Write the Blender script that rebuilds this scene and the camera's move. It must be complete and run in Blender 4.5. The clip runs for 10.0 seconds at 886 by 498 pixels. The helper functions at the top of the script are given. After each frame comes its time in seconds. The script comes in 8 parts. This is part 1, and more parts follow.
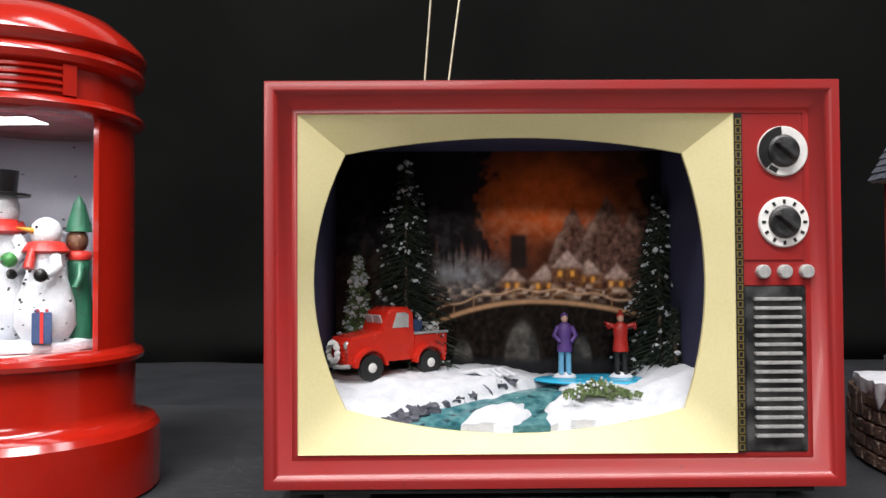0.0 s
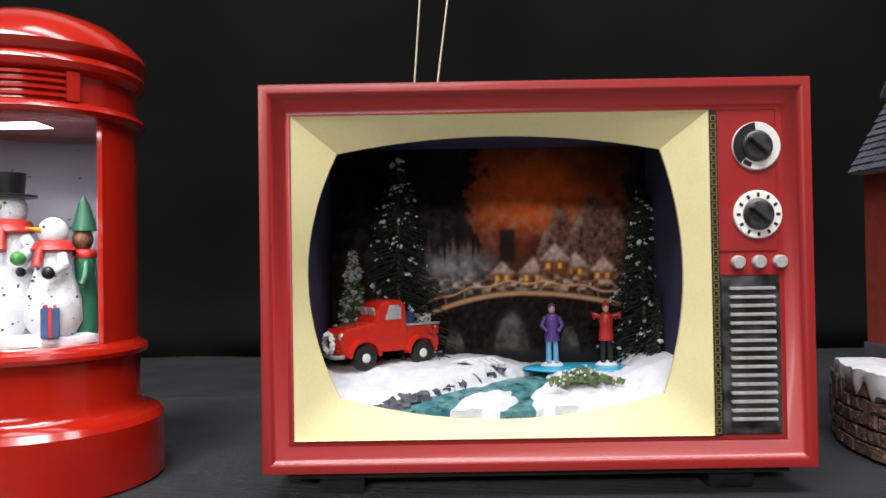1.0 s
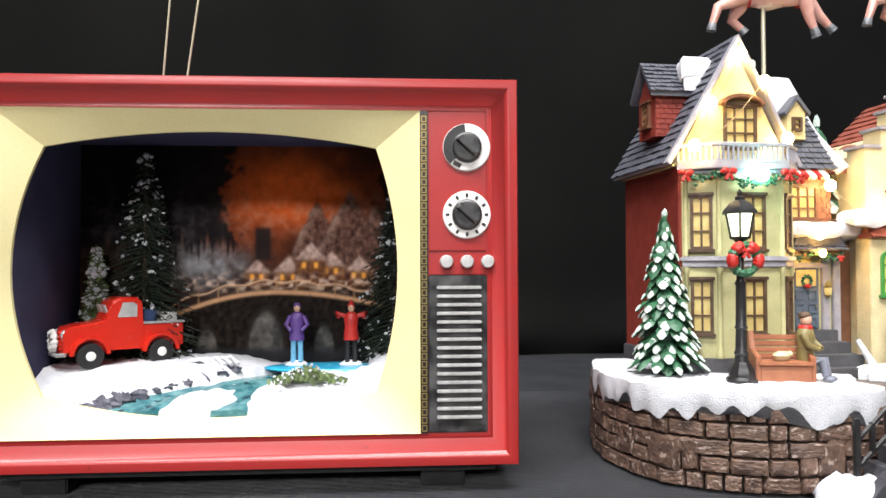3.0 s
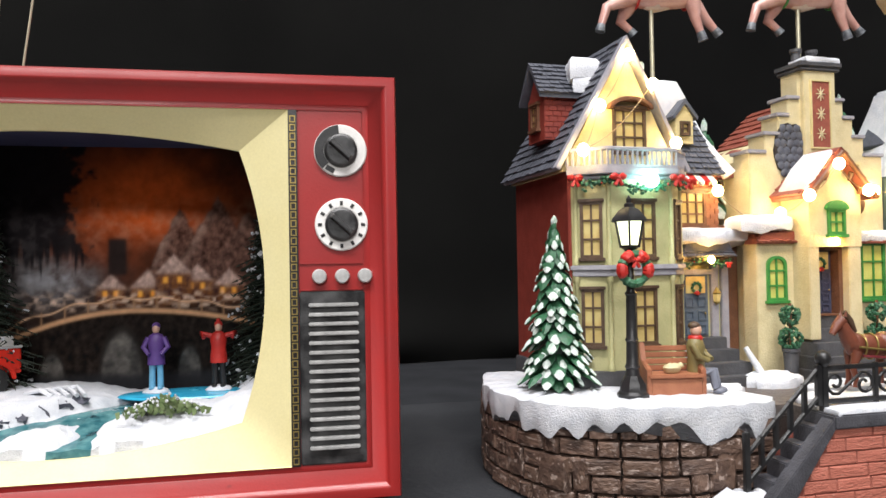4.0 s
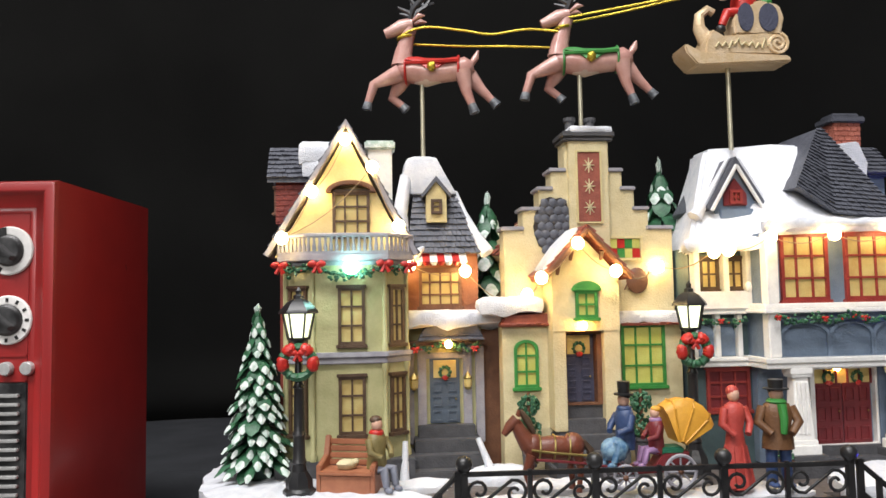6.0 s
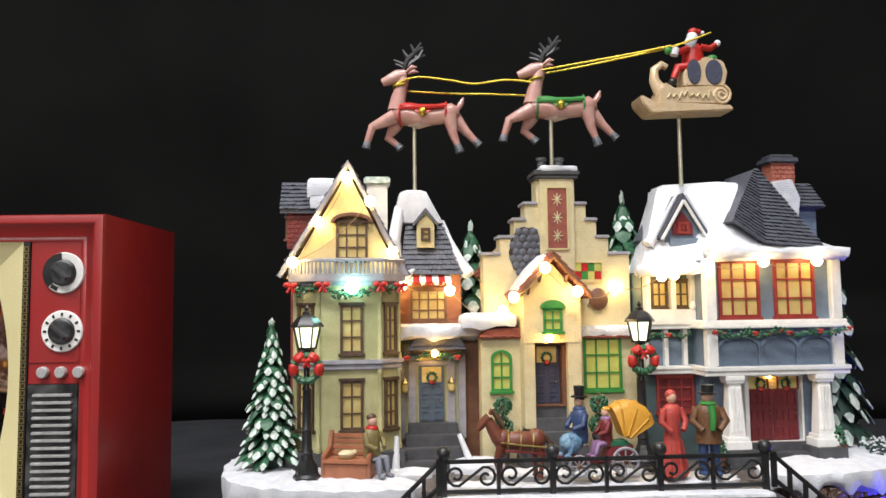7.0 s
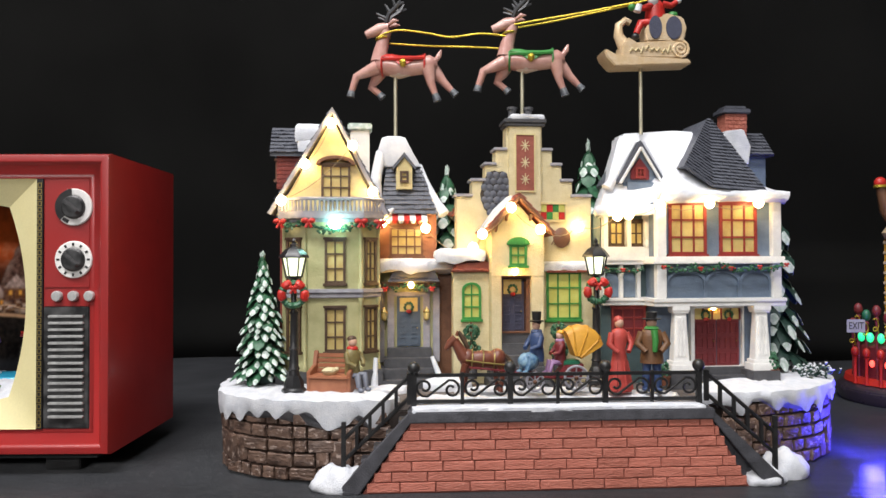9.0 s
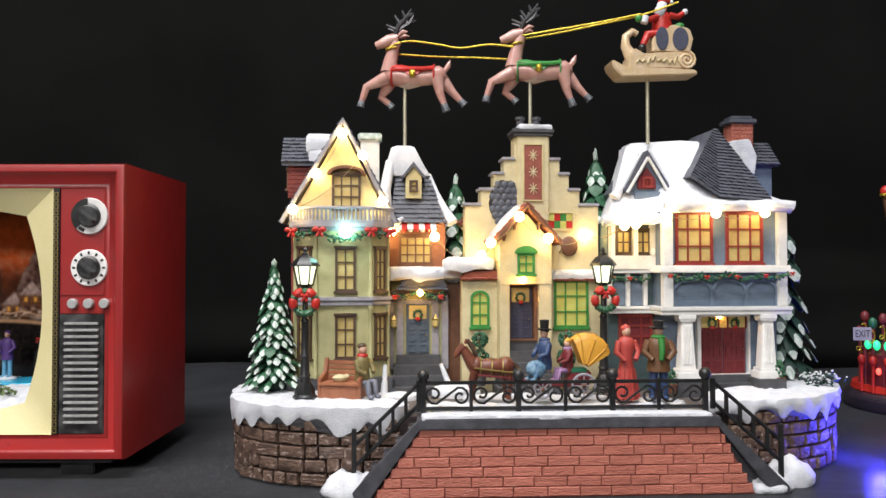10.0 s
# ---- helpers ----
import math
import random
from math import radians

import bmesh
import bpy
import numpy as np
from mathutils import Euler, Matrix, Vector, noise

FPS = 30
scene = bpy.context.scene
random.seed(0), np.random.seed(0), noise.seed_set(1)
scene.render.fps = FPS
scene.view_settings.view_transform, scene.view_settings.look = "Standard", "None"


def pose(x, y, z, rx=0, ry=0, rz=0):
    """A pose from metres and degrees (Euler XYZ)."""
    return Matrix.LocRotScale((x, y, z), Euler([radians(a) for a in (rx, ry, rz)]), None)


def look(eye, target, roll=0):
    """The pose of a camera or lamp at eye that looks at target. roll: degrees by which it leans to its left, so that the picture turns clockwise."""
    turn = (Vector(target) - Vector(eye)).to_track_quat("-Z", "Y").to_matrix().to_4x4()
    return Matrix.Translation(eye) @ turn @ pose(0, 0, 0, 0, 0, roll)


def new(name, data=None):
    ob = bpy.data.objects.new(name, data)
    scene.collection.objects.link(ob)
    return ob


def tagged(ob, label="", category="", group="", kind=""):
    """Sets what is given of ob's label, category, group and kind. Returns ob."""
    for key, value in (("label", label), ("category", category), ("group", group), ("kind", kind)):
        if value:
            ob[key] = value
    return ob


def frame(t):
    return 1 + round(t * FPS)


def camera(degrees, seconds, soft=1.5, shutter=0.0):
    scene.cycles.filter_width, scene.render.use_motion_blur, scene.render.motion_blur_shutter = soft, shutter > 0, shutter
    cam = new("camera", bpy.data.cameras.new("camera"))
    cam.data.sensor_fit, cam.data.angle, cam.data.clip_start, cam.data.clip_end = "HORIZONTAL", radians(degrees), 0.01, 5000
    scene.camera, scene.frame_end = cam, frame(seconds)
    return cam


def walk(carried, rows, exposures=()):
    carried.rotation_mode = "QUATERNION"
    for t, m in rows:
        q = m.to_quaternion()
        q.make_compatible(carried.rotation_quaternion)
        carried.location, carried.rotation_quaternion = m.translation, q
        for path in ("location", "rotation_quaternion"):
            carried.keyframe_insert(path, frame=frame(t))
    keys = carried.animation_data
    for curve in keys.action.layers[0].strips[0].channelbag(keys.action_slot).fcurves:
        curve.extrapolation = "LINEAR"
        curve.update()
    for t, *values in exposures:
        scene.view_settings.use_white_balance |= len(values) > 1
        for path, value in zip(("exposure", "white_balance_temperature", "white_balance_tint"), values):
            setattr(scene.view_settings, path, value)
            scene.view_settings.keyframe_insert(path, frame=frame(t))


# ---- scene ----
cam = camera(61.8, 10.0)
PATH = [
    (0, (-0.009, -0.019, 0.12), (0.005, 1.98, 0.167), -0.3),
    (0.5, (-0.006, -0.031, 0.12), (-0.014, 1.969, 0.148), -0.6),
    (1, (0.001, -0.036, 0.12), (-0.004, 1.964, 0.15), -0.9),
    (1.5, (0.014, -0.036, 0.116), (0.011, 1.964, 0.144), -0.9),
    (2, (0.047, -0.034, 0.113), (0.097, 1.965, 0.147), -1.0),
    (2.5, (0.079, -0.033, 0.113), (0.184, 1.964, 0.15), -0.0),
    (3, (0.127, -0.039, 0.114), (0.26, 1.956, 0.161), -0.2),
    (3.2, (0.134, -0.038, 0.115), (0.33, 1.952, 0.162), -0.1),
    (4.3, (0.16, 0.006, 0.123), (0.599, 1.956, 0.157), -1.9),
    (4.5, (0.183, 0.012, 0.125), (0.65, 1.956, 0.138), -2.3),
    (5, (0.27, 0.001, 0.139), (0.581, 1.977, 0.161), -0.6),
    (5.5, (0.347, -0.017, 0.146), (0.47, 1.978, 0.218), -0.8),
    (5.7, (0.372, -0.022, 0.146), (0.443, 1.974, 0.249), -1.0),
    (6.8, (0.398, -0.09, 0.16), (0.384, 1.904, 0.313), -0.9),
    (7, (0.396, -0.107, 0.155), (0.418, 1.887, 0.305), -0.7),
    (7.5, (0.411, -0.132, 0.147), (0.445, 1.865, 0.249), -0.7),
    (8, (0.415, -0.152, 0.14), (0.452, 1.848, 0.166), -0.6),
    (8.5, (0.413, -0.154, 0.14), (0.444, 1.846, 0.134), -0.1),
    (9, (0.413, -0.156, 0.14), (0.436, 1.844, 0.171), -0.2),
    (9.5, (0.413, -0.159, 0.143), (0.43, 1.84, 0.184), -0.2),
    (10, (0.411, -0.163, 0.143), (0.417, 1.837, 0.186), -0.1),
]
walk(cam, [(t, look(eye, target, roll)) for t, eye, target, roll in PATH],
     exposures=[(0, 0.09), (2.4, 0.04), (3.0, 0.72), (3.3, 0.70), (4.3, 0.0), (4.7, -0.07), (7.0, -0.08), (10, -0.03)])


# ---- world and light: a shop interior, lit by ceiling panels and an added fill ----
TABLE = -0.005
world = bpy.data.worlds.new("shop_dark")
world.use_nodes = True
world.node_tree.nodes["Background"].inputs[0].default_value = (0.03, 0.03, 0.033, 1)
world.node_tree.nodes["Background"].inputs[1].default_value = 0.3
scene.world = world


def lamp(name, kind, m, power, color, size=0.1, size_y=None):
    data = bpy.data.lights.new(name, kind)
    data.energy, data.color = power, color
    if kind == "AREA":
        data.shape, data.size, data.size_y = "RECTANGLE", size, size_y or size
    else:
        data.shadow_soft_size = size
    ob = new(name, data)
    ob.matrix_world = m
    return ob


lamp("ceiling_lamp_front", "AREA", look((-0.05, -0.55, 1.75), (0.22, 0.40, 0.0)), 50, (1.0, 0.98, 0.98), 1.5, 0.35)
# unseen lamp added for low frontal light on the bezel and print
lamp("frontal_fill_lamp", "AREA", look((-0.7, -3.7, 1.75), (0.2, 0.40, 0.1)), 80, (1.0, 0.98, 0.97), 2.4, 0.5)
lamp("ceiling_lamp_above", "AREA", look((0.35, 0.02, 1.78), (0.40, 0.22, 0.0)), 14, (0.99, 0.98, 1.0), 1.4, 0.3)


# ---- materials ----
def material(name, color, rough=0.5, metal=0.0, other=None, scale=150, amount=0.5, bump=0.1, fine=900, emit=None, power=0.0, coat=0.0, flecks=None, loose=False):
    """Two scales of noise: broad blotches towards `other`, fine grain as relief and slight value change."""
    m = bpy.data.materials.new(name)
    m.use_nodes = True
    nodes, links = m.node_tree.nodes, m.node_tree.links
    b = nodes["Principled BSDF"]
    co = nodes.new("ShaderNodeTexCoord")
    n1, n2 = nodes.new("ShaderNodeTexNoise"), nodes.new("ShaderNodeTexNoise")
    n1.inputs["Scale"].default_value, n1.inputs["Detail"].default_value = scale, 4
    n2.inputs["Scale"].default_value, n2.inputs["Detail"].default_value = fine, 3
    where = co.outputs["Object"]
    if loose:  # pieces that share a mesh each get their own part of the noise
        own, shift, far = nodes.new("ShaderNodeObjectInfo"), nodes.new("ShaderNodeVectorMath"), nodes.new("ShaderNodeMath")
        far.operation, far.inputs[1].default_value = "MULTIPLY", 60
        links.new(own.outputs["Random"], far.inputs[0])
        links.new(co.outputs["Object"], shift.inputs[0])
        links.new(far.outputs[0], shift.inputs[1])
        where = shift.outputs[0]
    links.new(where, n1.inputs["Vector"])
    links.new(where, n2.inputs["Vector"])
    ramp = nodes.new("ShaderNodeMapRange")
    ramp.inputs[1].default_value, ramp.inputs[2].default_value = 0.38, 0.66
    ramp.inputs[4].default_value = amount
    links.new(n1.outputs["Fac"], ramp.inputs[0])
    mix = nodes.new("ShaderNodeMix")
    mix.data_type = "RGBA"
    other = other or tuple(c * 0.72 for c in color)
    mix.inputs[6].default_value, mix.inputs[7].default_value = (*color, 1), (*other, 1)
    links.new(ramp.outputs[0], mix.inputs[0])
    hsv = nodes.new("ShaderNodeHueSaturation")
    info, val = nodes.new("ShaderNodeObjectInfo"), nodes.new("ShaderNodeMapRange")
    add = nodes.new("ShaderNodeMath")
    add.operation = "ADD"
    links.new(info.outputs["Random"], add.inputs[0])
    links.new(n2.outputs["Fac"], add.inputs[1])
    val.inputs[1].default_value, val.inputs[2].default_value = 0.2, 1.8
    val.inputs[3].default_value, val.inputs[4].default_value = 0.86, 1.14
    links.new(add.outputs[0], val.inputs[0])
    links.new(val.outputs[0], hsv.inputs["Value"])
    links.new(mix.outputs[2], hsv.inputs["Color"])
    out = hsv.outputs["Color"]
    if flecks:
        vor, th, mx = nodes.new("ShaderNodeTexNoise"), nodes.new("ShaderNodeMapRange"), nodes.new("ShaderNodeMix")
        vor.inputs["Scale"].default_value = flecks[1]
        links.new(where, vor.inputs["Vector"])
        th.inputs[1].default_value, th.inputs[2].default_value = flecks[2], flecks[2] + 0.06
        links.new(vor.outputs["Fac"], th.inputs[0])
        mx.data_type = "RGBA"
        links.new(th.outputs[0], mx.inputs[0])
        links.new(out, mx.inputs[6])
        mx.inputs[7].default_value = (*flecks[0], 1)
        out = mx.outputs[2]
    links.new(out, b.inputs["Base Color"])
    rr = nodes.new("ShaderNodeMapRange")
    rr.inputs[3].default_value, rr.inputs[4].default_value = max(0.02, rough - 0.1), min(1, rough + 0.1)
    links.new(n1.outputs["Fac"], rr.inputs[0])
    links.new(rr.outputs[0], b.inputs["Roughness"])
    b.inputs["Metallic"].default_value = metal
    b.inputs["Coat Weight"].default_value = coat
    b.inputs["Coat Roughness"].default_value = 0.12
    if bump:
        bp = nodes.new("ShaderNodeBump")
        bp.inputs["Strength"].default_value, bp.inputs["Distance"].default_value = bump, 0.0012
        hh = nodes.new("ShaderNodeMath")
        hh.operation = "MULTIPLY_ADD"
        hh.inputs[1].default_value = 0.9
        links.new(n1.outputs["Fac"], hh.inputs[0])
        links.new(n2.outputs["Fac"], hh.inputs[2])
        links.new(hh.outputs[0], bp.inputs["Height"])
        links.new(bp.outputs[0], b.inputs["Normal"])
    if emit:
        b.inputs["Emission Color"].default_value = (*emit, 1)
        b.inputs["Emission Strength"].default_value = power
    return m


def glass(name, tint=(1, 1, 1)):
    m = bpy.data.materials.new(name)
    m.use_nodes = True
    b = m.node_tree.nodes["Principled BSDF"]
    b.inputs["Base Color"].default_value = (*tint, 1)
    b.inputs["Roughness"].default_value = 0.03
    b.inputs["Transmission Weight"].default_value = 1.0
    b.inputs["IOR"].default_value = 1.12
    return m


RED_TV = material("red_lacquer", (0.32, 0.018, 0.017), 0.40, other=(0.27, 0.018, 0.019), scale=40, bump=0.06, coat=0.15, flecks=((0.13, 0.008, 0.01), 75, 0.74))
CREAM = material("cream_paint", (0.75, 0.675, 0.37), 0.55, other=(0.70, 0.615, 0.30), scale=35, bump=0.02)
BLACK = material("black_enamel", (0.012, 0.012, 0.013), 0.35, other=(0.03, 0.03, 0.03), scale=120, bump=0.1)
BLACK_WORN = material("worn_black_plastic", (0.012, 0.012, 0.013), 0.38, other=(0.16, 0.16, 0.16), scale=90, amount=0.45, bump=0.15)
SILVER = material("rubbed_silver", (0.56, 0.56, 0.55), 0.32, 0.35, other=(0.26, 0.26, 0.26), scale=260)
GOLD_DULL = material("dull_brass", (0.36, 0.27, 0.09), 0.4, 0.7, scale=400)
WHITE = material("white_paint", (0.78, 0.77, 0.74), 0.5, other=(0.62, 0.61, 0.6), scale=160)
SNOW = material("painted_snow", (0.68, 0.69, 0.72), 0.7, other=(0.53, 0.555, 0.61), scale=140, amount=0.7, bump=0.55, fine=1200)
CLOTH = material("black_cloth", (0.0055, 0.0055, 0.0052), 0.95, other=(0.003, 0.003, 0.003), scale=5, bump=0.2, fine=600)
MAT_GREY = material("grey_rubber_mat", (0.041, 0.043, 0.048), 0.38, other=(0.018, 0.019, 0.022), scale=18, bump=0.25, fine=700, flecks=((0.12, 0.12, 0.12), 420, 0.74))
WHITE_EDGE = material("white_board", (0.7, 0.7, 0.69), 0.5, scale=30)
GREEN_WALL = material("sage_green_paint", (0.46, 0.435, 0.225), 0.55, other=(0.33, 0.32, 0.15), scale=120, bump=0.25)
YELLOW_WALL = material("pale_yellow_paint", (0.64, 0.55, 0.29), 0.55, other=(0.50, 0.41, 0.19), scale=110, bump=0.25)
CREAM_WALL = material("warm_cream_plaster", (0.62, 0.54, 0.33), 0.6, other=(0.46, 0.38, 0.2), scale=100, bump=0.35)
BRICK_RED = material("dark_red_paint", (0.23, 0.035, 0.022), 0.55, other=(0.15, 0.02, 0.014), scale=130, bump=0.25)
BRICK_ORANGE = material("orange_brick_paint", (0.32, 0.125, 0.065), 0.55, other=(0.21, 0.07, 0.04), scale=160, bump=0.25)
BRICK_FRONT = material("salmon_brick_paint", (0.44, 0.145, 0.10), 0.55, other=(0.33, 0.095, 0.065), scale=110, amount=0.8, bump=0.5, fine=700, flecks=((0.55, 0.35, 0.3), 900, 0.73))
MORTAR = material("dark_red_mortar", (0.22, 0.06, 0.042), 0.7, bump=0.3)
STONE = material("brown_stone_paint", (0.15, 0.092, 0.066), 0.5, other=(0.06, 0.036, 0.028), scale=1.6, amount=0.9, bump=0.9, fine=5, flecks=((0.34, 0.26, 0.22), 3.5, 0.60), loose=True)
BRICK_PIECE = material("salmon_brick_piece", (0.50, 0.165, 0.115), 0.5, other=(0.40, 0.12, 0.082), scale=1.5, amount=0.6, bump=0.7, fine=7, flecks=((0.62, 0.36, 0.29), 14, 0.66), loose=True)
WINDOW_RED = material("brick_red_window_paint", (0.27, 0.035, 0.028), 0.5, other=(0.18, 0.02, 0.018), scale=200, bump=0.25)
STONE_GAP = material("dark_stone_gap", (0.022, 0.015, 0.012), 0.7, bump=0.4)
STAIR_GREY = material("worn_dark_grey_steps", (0.045, 0.045, 0.052), 0.5, other=(0.10, 0.10, 0.115), scale=90, amount=0.6, bump=0.4)
SLATE = material("blue_grey_slate", (0.085, 0.09, 0.11), 0.5, other=(0.045, 0.048, 0.062), scale=160, bump=0.3)
GREY_TRIM = material("lilac_grey_trim", (0.33, 0.32, 0.35), 0.55, other=(0.2, 0.19, 0.22), scale=150, bump=0.2)
GREY_DARK = material("dark_grey_stone", (0.07, 0.07, 0.075), 0.6, other=(0.035, 0.035, 0.04), scale=150, bump=0.35)
BLUE_WALL = material("dusty_blue_paint", (0.16, 0.21, 0.28), 0.55, other=(0.10, 0.135, 0.19), scale=130, bump=0.25)
TEAL_WALL = material("dark_teal_paint", (0.07, 0.11, 0.115), 0.55, other=(0.045, 0.07, 0.075), scale=130, bump=0.25)
BROWN = material("brown_wood_paint", (0.16, 0.07, 0.035), 0.5, other=(0.08, 0.03, 0.016), scale=170, bump=0.3)
BROWN_DARK = material("dark_brown_frame", (0.065, 0.035, 0.02), 0.5, other=(0.13, 0.08, 0.045), scale=220, bump=0.3)
TERRA = material("terracotta_tiles", (0.30, 0.085, 0.055), 0.55, other=(0.17, 0.04, 0.03), scale=160, bump=0.3)
BENCH = material("orange_brown_bench", (0.36, 0.14, 0.07), 0.5, other=(0.24, 0.08, 0.04), scale=130, bump=0.2)
GREEN_TRIM = material("bright_green_paint", (0.045, 0.24, 0.05), 0.45, other=(0.025, 0.14, 0.03), scale=170, bump=0.2)
RED_PAINT = material("bright_red_paint", (0.48, 0.025, 0.018), 0.4, other=(0.30, 0.012, 0.01), scale=200, bump=0.15)
MAROON = material("maroon_door_paint", (0.17, 0.022, 0.026), 0.5, other=(0.10, 0.012, 0.015), scale=200, bump=0.2)
DOOR_BLUE = material("slate_blue_door_paint", (0.10, 0.13, 0.17), 0.5, other=(0.06, 0.075, 0.10), scale=200, bump=0.2)
DOOR_NAVY = material("navy_door_paint", (0.055, 0.06, 0.10), 0.5, other=(0.03, 0.03, 0.055), scale=200, bump=0.2)
LEAF = material("pine_green_paint", (0.035, 0.13, 0.062), 0.45, other=(0.014, 0.06, 0.03), scale=260, amount=0.8, bump=0.3)
LEAF_DARK = material("dark_blue_green_paint", (0.022, 0.06, 0.045), 0.5, other=(0.012, 0.032, 0.025), scale=260, bump=0.3)
LEAF_TIP = material("frosted_needle_tips", (0.68, 0.73, 0.70), 0.6, other=(0.25, 0.40, 0.31), scale=300, amount=0.7, bump=0.4)
LIT_PANE = material("lit_window_pane", (0.54, 0.45, 0.19), 0.4, other=(0.42, 0.27, 0.09), scale=90, amount=0.9, bump=0.2, emit=(1.0, 0.68, 0.18), power=0.06)
LIT_GREEN = material("lit_greenish_pane", (0.5, 0.5, 0.14), 0.4, other=(0.4, 0.36, 0.07), scale=90, amount=0.9, bump=0.2, emit=(0.85, 0.80, 0.18), power=0.07)
LANTERN = material("lit_lantern_pane", (0.8, 0.8, 0.65), 0.4, emit=(0.93, 1.0, 0.68), power=1.5)
BULB = material("warm_bulb", (1, 0.8, 0.4), 0.3, emit=(1.0, 0.69, 0.28), power=52)
BULB_SMALL = material("amber_bulb", (1, 0.6, 0.1), 0.3, emit=(1.0, 0.52, 0.12), power=110)
BULB_ICE = material("ice_blue_bulb", (0.6, 1, 0.95), 0.3, emit=(0.45, 1.0, 0.9), power=45)
WIRE = material("thin_clear_wire", (0.35, 0.25, 0.14), 0.35, scale=300)
ROD = material("pale_metal_rod", (0.52, 0.49, 0.36), 0.35, 0.5, scale=200)
CORD = material("gold_cord", (0.62, 0.47, 0.06), 0.3, 0.75, other=(0.34, 0.25, 0.02), scale=900, bump=0.4, fine=1600)
DEER = material("rosy_brown_glaze", (0.46, 0.235, 0.20), 0.22, other=(0.60, 0.37, 0.32), scale=95, amount=0.8, bump=0.12, coat=0.5)
DEER_PALE = material("pale_belly_glaze", (0.62, 0.47, 0.38), 0.3, scale=150, coat=0.3)
ANTLER = material("grey_antler_paint", (0.06, 0.062, 0.068), 0.5, scale=300)
HOOF = material("blue_grey_hoof_paint", (0.055, 0.06, 0.07), 0.45, other=(0.3, 0.33, 0.36), scale=300, amount=0.6)
SLEIGH_GOLD = material("antique_gold_glaze", (0.62, 0.46, 0.27), 0.33, 0.15, other=(0.72, 0.60, 0.46), scale=170, bump=0.35)
SLEIGH_BLUE = material("dark_denim_panel", (0.05, 0.055, 0.09), 0.6, scale=300, bump=0.4)
HORSE = material("chestnut_glaze", (0.17, 0.05, 0.027), 0.4, other=(0.10, 0.026, 0.014), scale=170, bump=0.2)
SKIN = material("figurine_pale_paint", (0.60, 0.36, 0.26), 0.5, scale=200)
BLUE_COAT = material("navy_coat_paint", (0.035, 0.065, 0.16), 0.5, scale=200, bump=0.2)
BLUE_RUG = material("striped_blue_paint", (0.05, 0.13, 0.24), 0.5, other=(0.22, 0.34, 0.42), scale=330, amount=0.9)
YELLOW = material("mustard_hood_paint", (0.60, 0.30, 0.035), 0.5, other=(0.45, 0.2, 0.02), scale=170, bump=0.2)
CORAL = material("coral_dress_paint", (0.46, 0.065, 0.05), 0.5, other=(0.34, 0.04, 0.035), scale=200, bump=0.25)
COAT_BROWN = material("brown_coat_paint", (0.16, 0.075, 0.03), 0.5, other=(0.09, 0.04, 0.02), scale=200, bump=0.25)
OLIVE = material("olive_coat_paint", (0.20, 0.16, 0.06), 0.5, scale=200, bump=0.25)
GREYBLUE = material("grey_trouser_paint", (0.16, 0.17, 0.21), 0.5, scale=200)
LILAC = material("lilac_paint", (0.28, 0.16, 0.30), 0.5, scale=200)
POST_RED = material("glossy_post_red", (0.46, 0.015, 0.006), 0.16, other=(0.35, 0.009, 0.005), scale=25, bump=0.03, fine=250, coat=0.6)
GLOBE_BACK = material("pale_grey_plastic", (0.36, 0.36, 0.41), 0.5, other=(0.3, 0.3, 0.35), scale=30)
GREEN_HAT = material("bottle_green_paint", (0.02, 0.13, 0.07), 0.45, scale=200)
PURPLE = material("purple_paint", (0.10, 0.045, 0.22), 0.5, scale=300)
JEANS = material("sky_blue_paint", (0.16, 0.42, 0.62), 0.5, scale=300)
TOY_RED = material("toy_truck_red", (0.60, 0.025, 0.012), 0.25, other=(0.5, 0.018, 0.01), scale=120, coat=0.3, bump=0.04)
TYRE = material("toy_tyre_black", (0.012, 0.012, 0.012), 0.5, scale=300)
ICE = material("blue_ice_paint", (0.03, 0.38, 0.62), 0.25, other=(0.06, 0.48, 0.66), scale=80, bump=0.05)
RIVER = material("teal_river_resin", (0.03, 0.13, 0.155), 0.15, other=(0.13, 0.30, 0.31), scale=130, amount=0.9, bump=0.3, fine=260, flecks=((0.018, 0.06, 0.075), 110, 0.60))
ROCK = material("blue_grey_rock", (0.10, 0.10, 0.13), 0.5, other=(0.04, 0.045, 0.06), scale=250, bump=0.6)
BRISTLE = material("dark_bristle", (0.012, 0.022, 0.013), 0.7, other=(0.03, 0.035, 0.02), scale=400)
BRISTLE_LIGHT = material("olive_bristle", (0.10, 0.16, 0.05), 0.7, other=(0.26, 0.28, 0.15), scale=400)
INNER = material("midnight_blue_lining", (0.058, 0.058, 0.110), 0.7, other=(0.038, 0.038, 0.075), scale=40)
COBBLE = material("grey_brown_paving", (0.12, 0.10, 0.09), 0.6, other=(0.06, 0.05, 0.047), scale=250, bump=0.8, fine=420)
POT = material("brown_clay_pot", (0.20, 0.075, 0.04), 0.6, scale=200)
GLASS = glass("clear_plastic")
for m, k in ((CLOTH, 0.06), (MAT_GREY, 0.45), (INNER, 0.1)):
    m.node_tree.nodes["Principled BSDF"].inputs["Specular IOR Level"].default_value = k


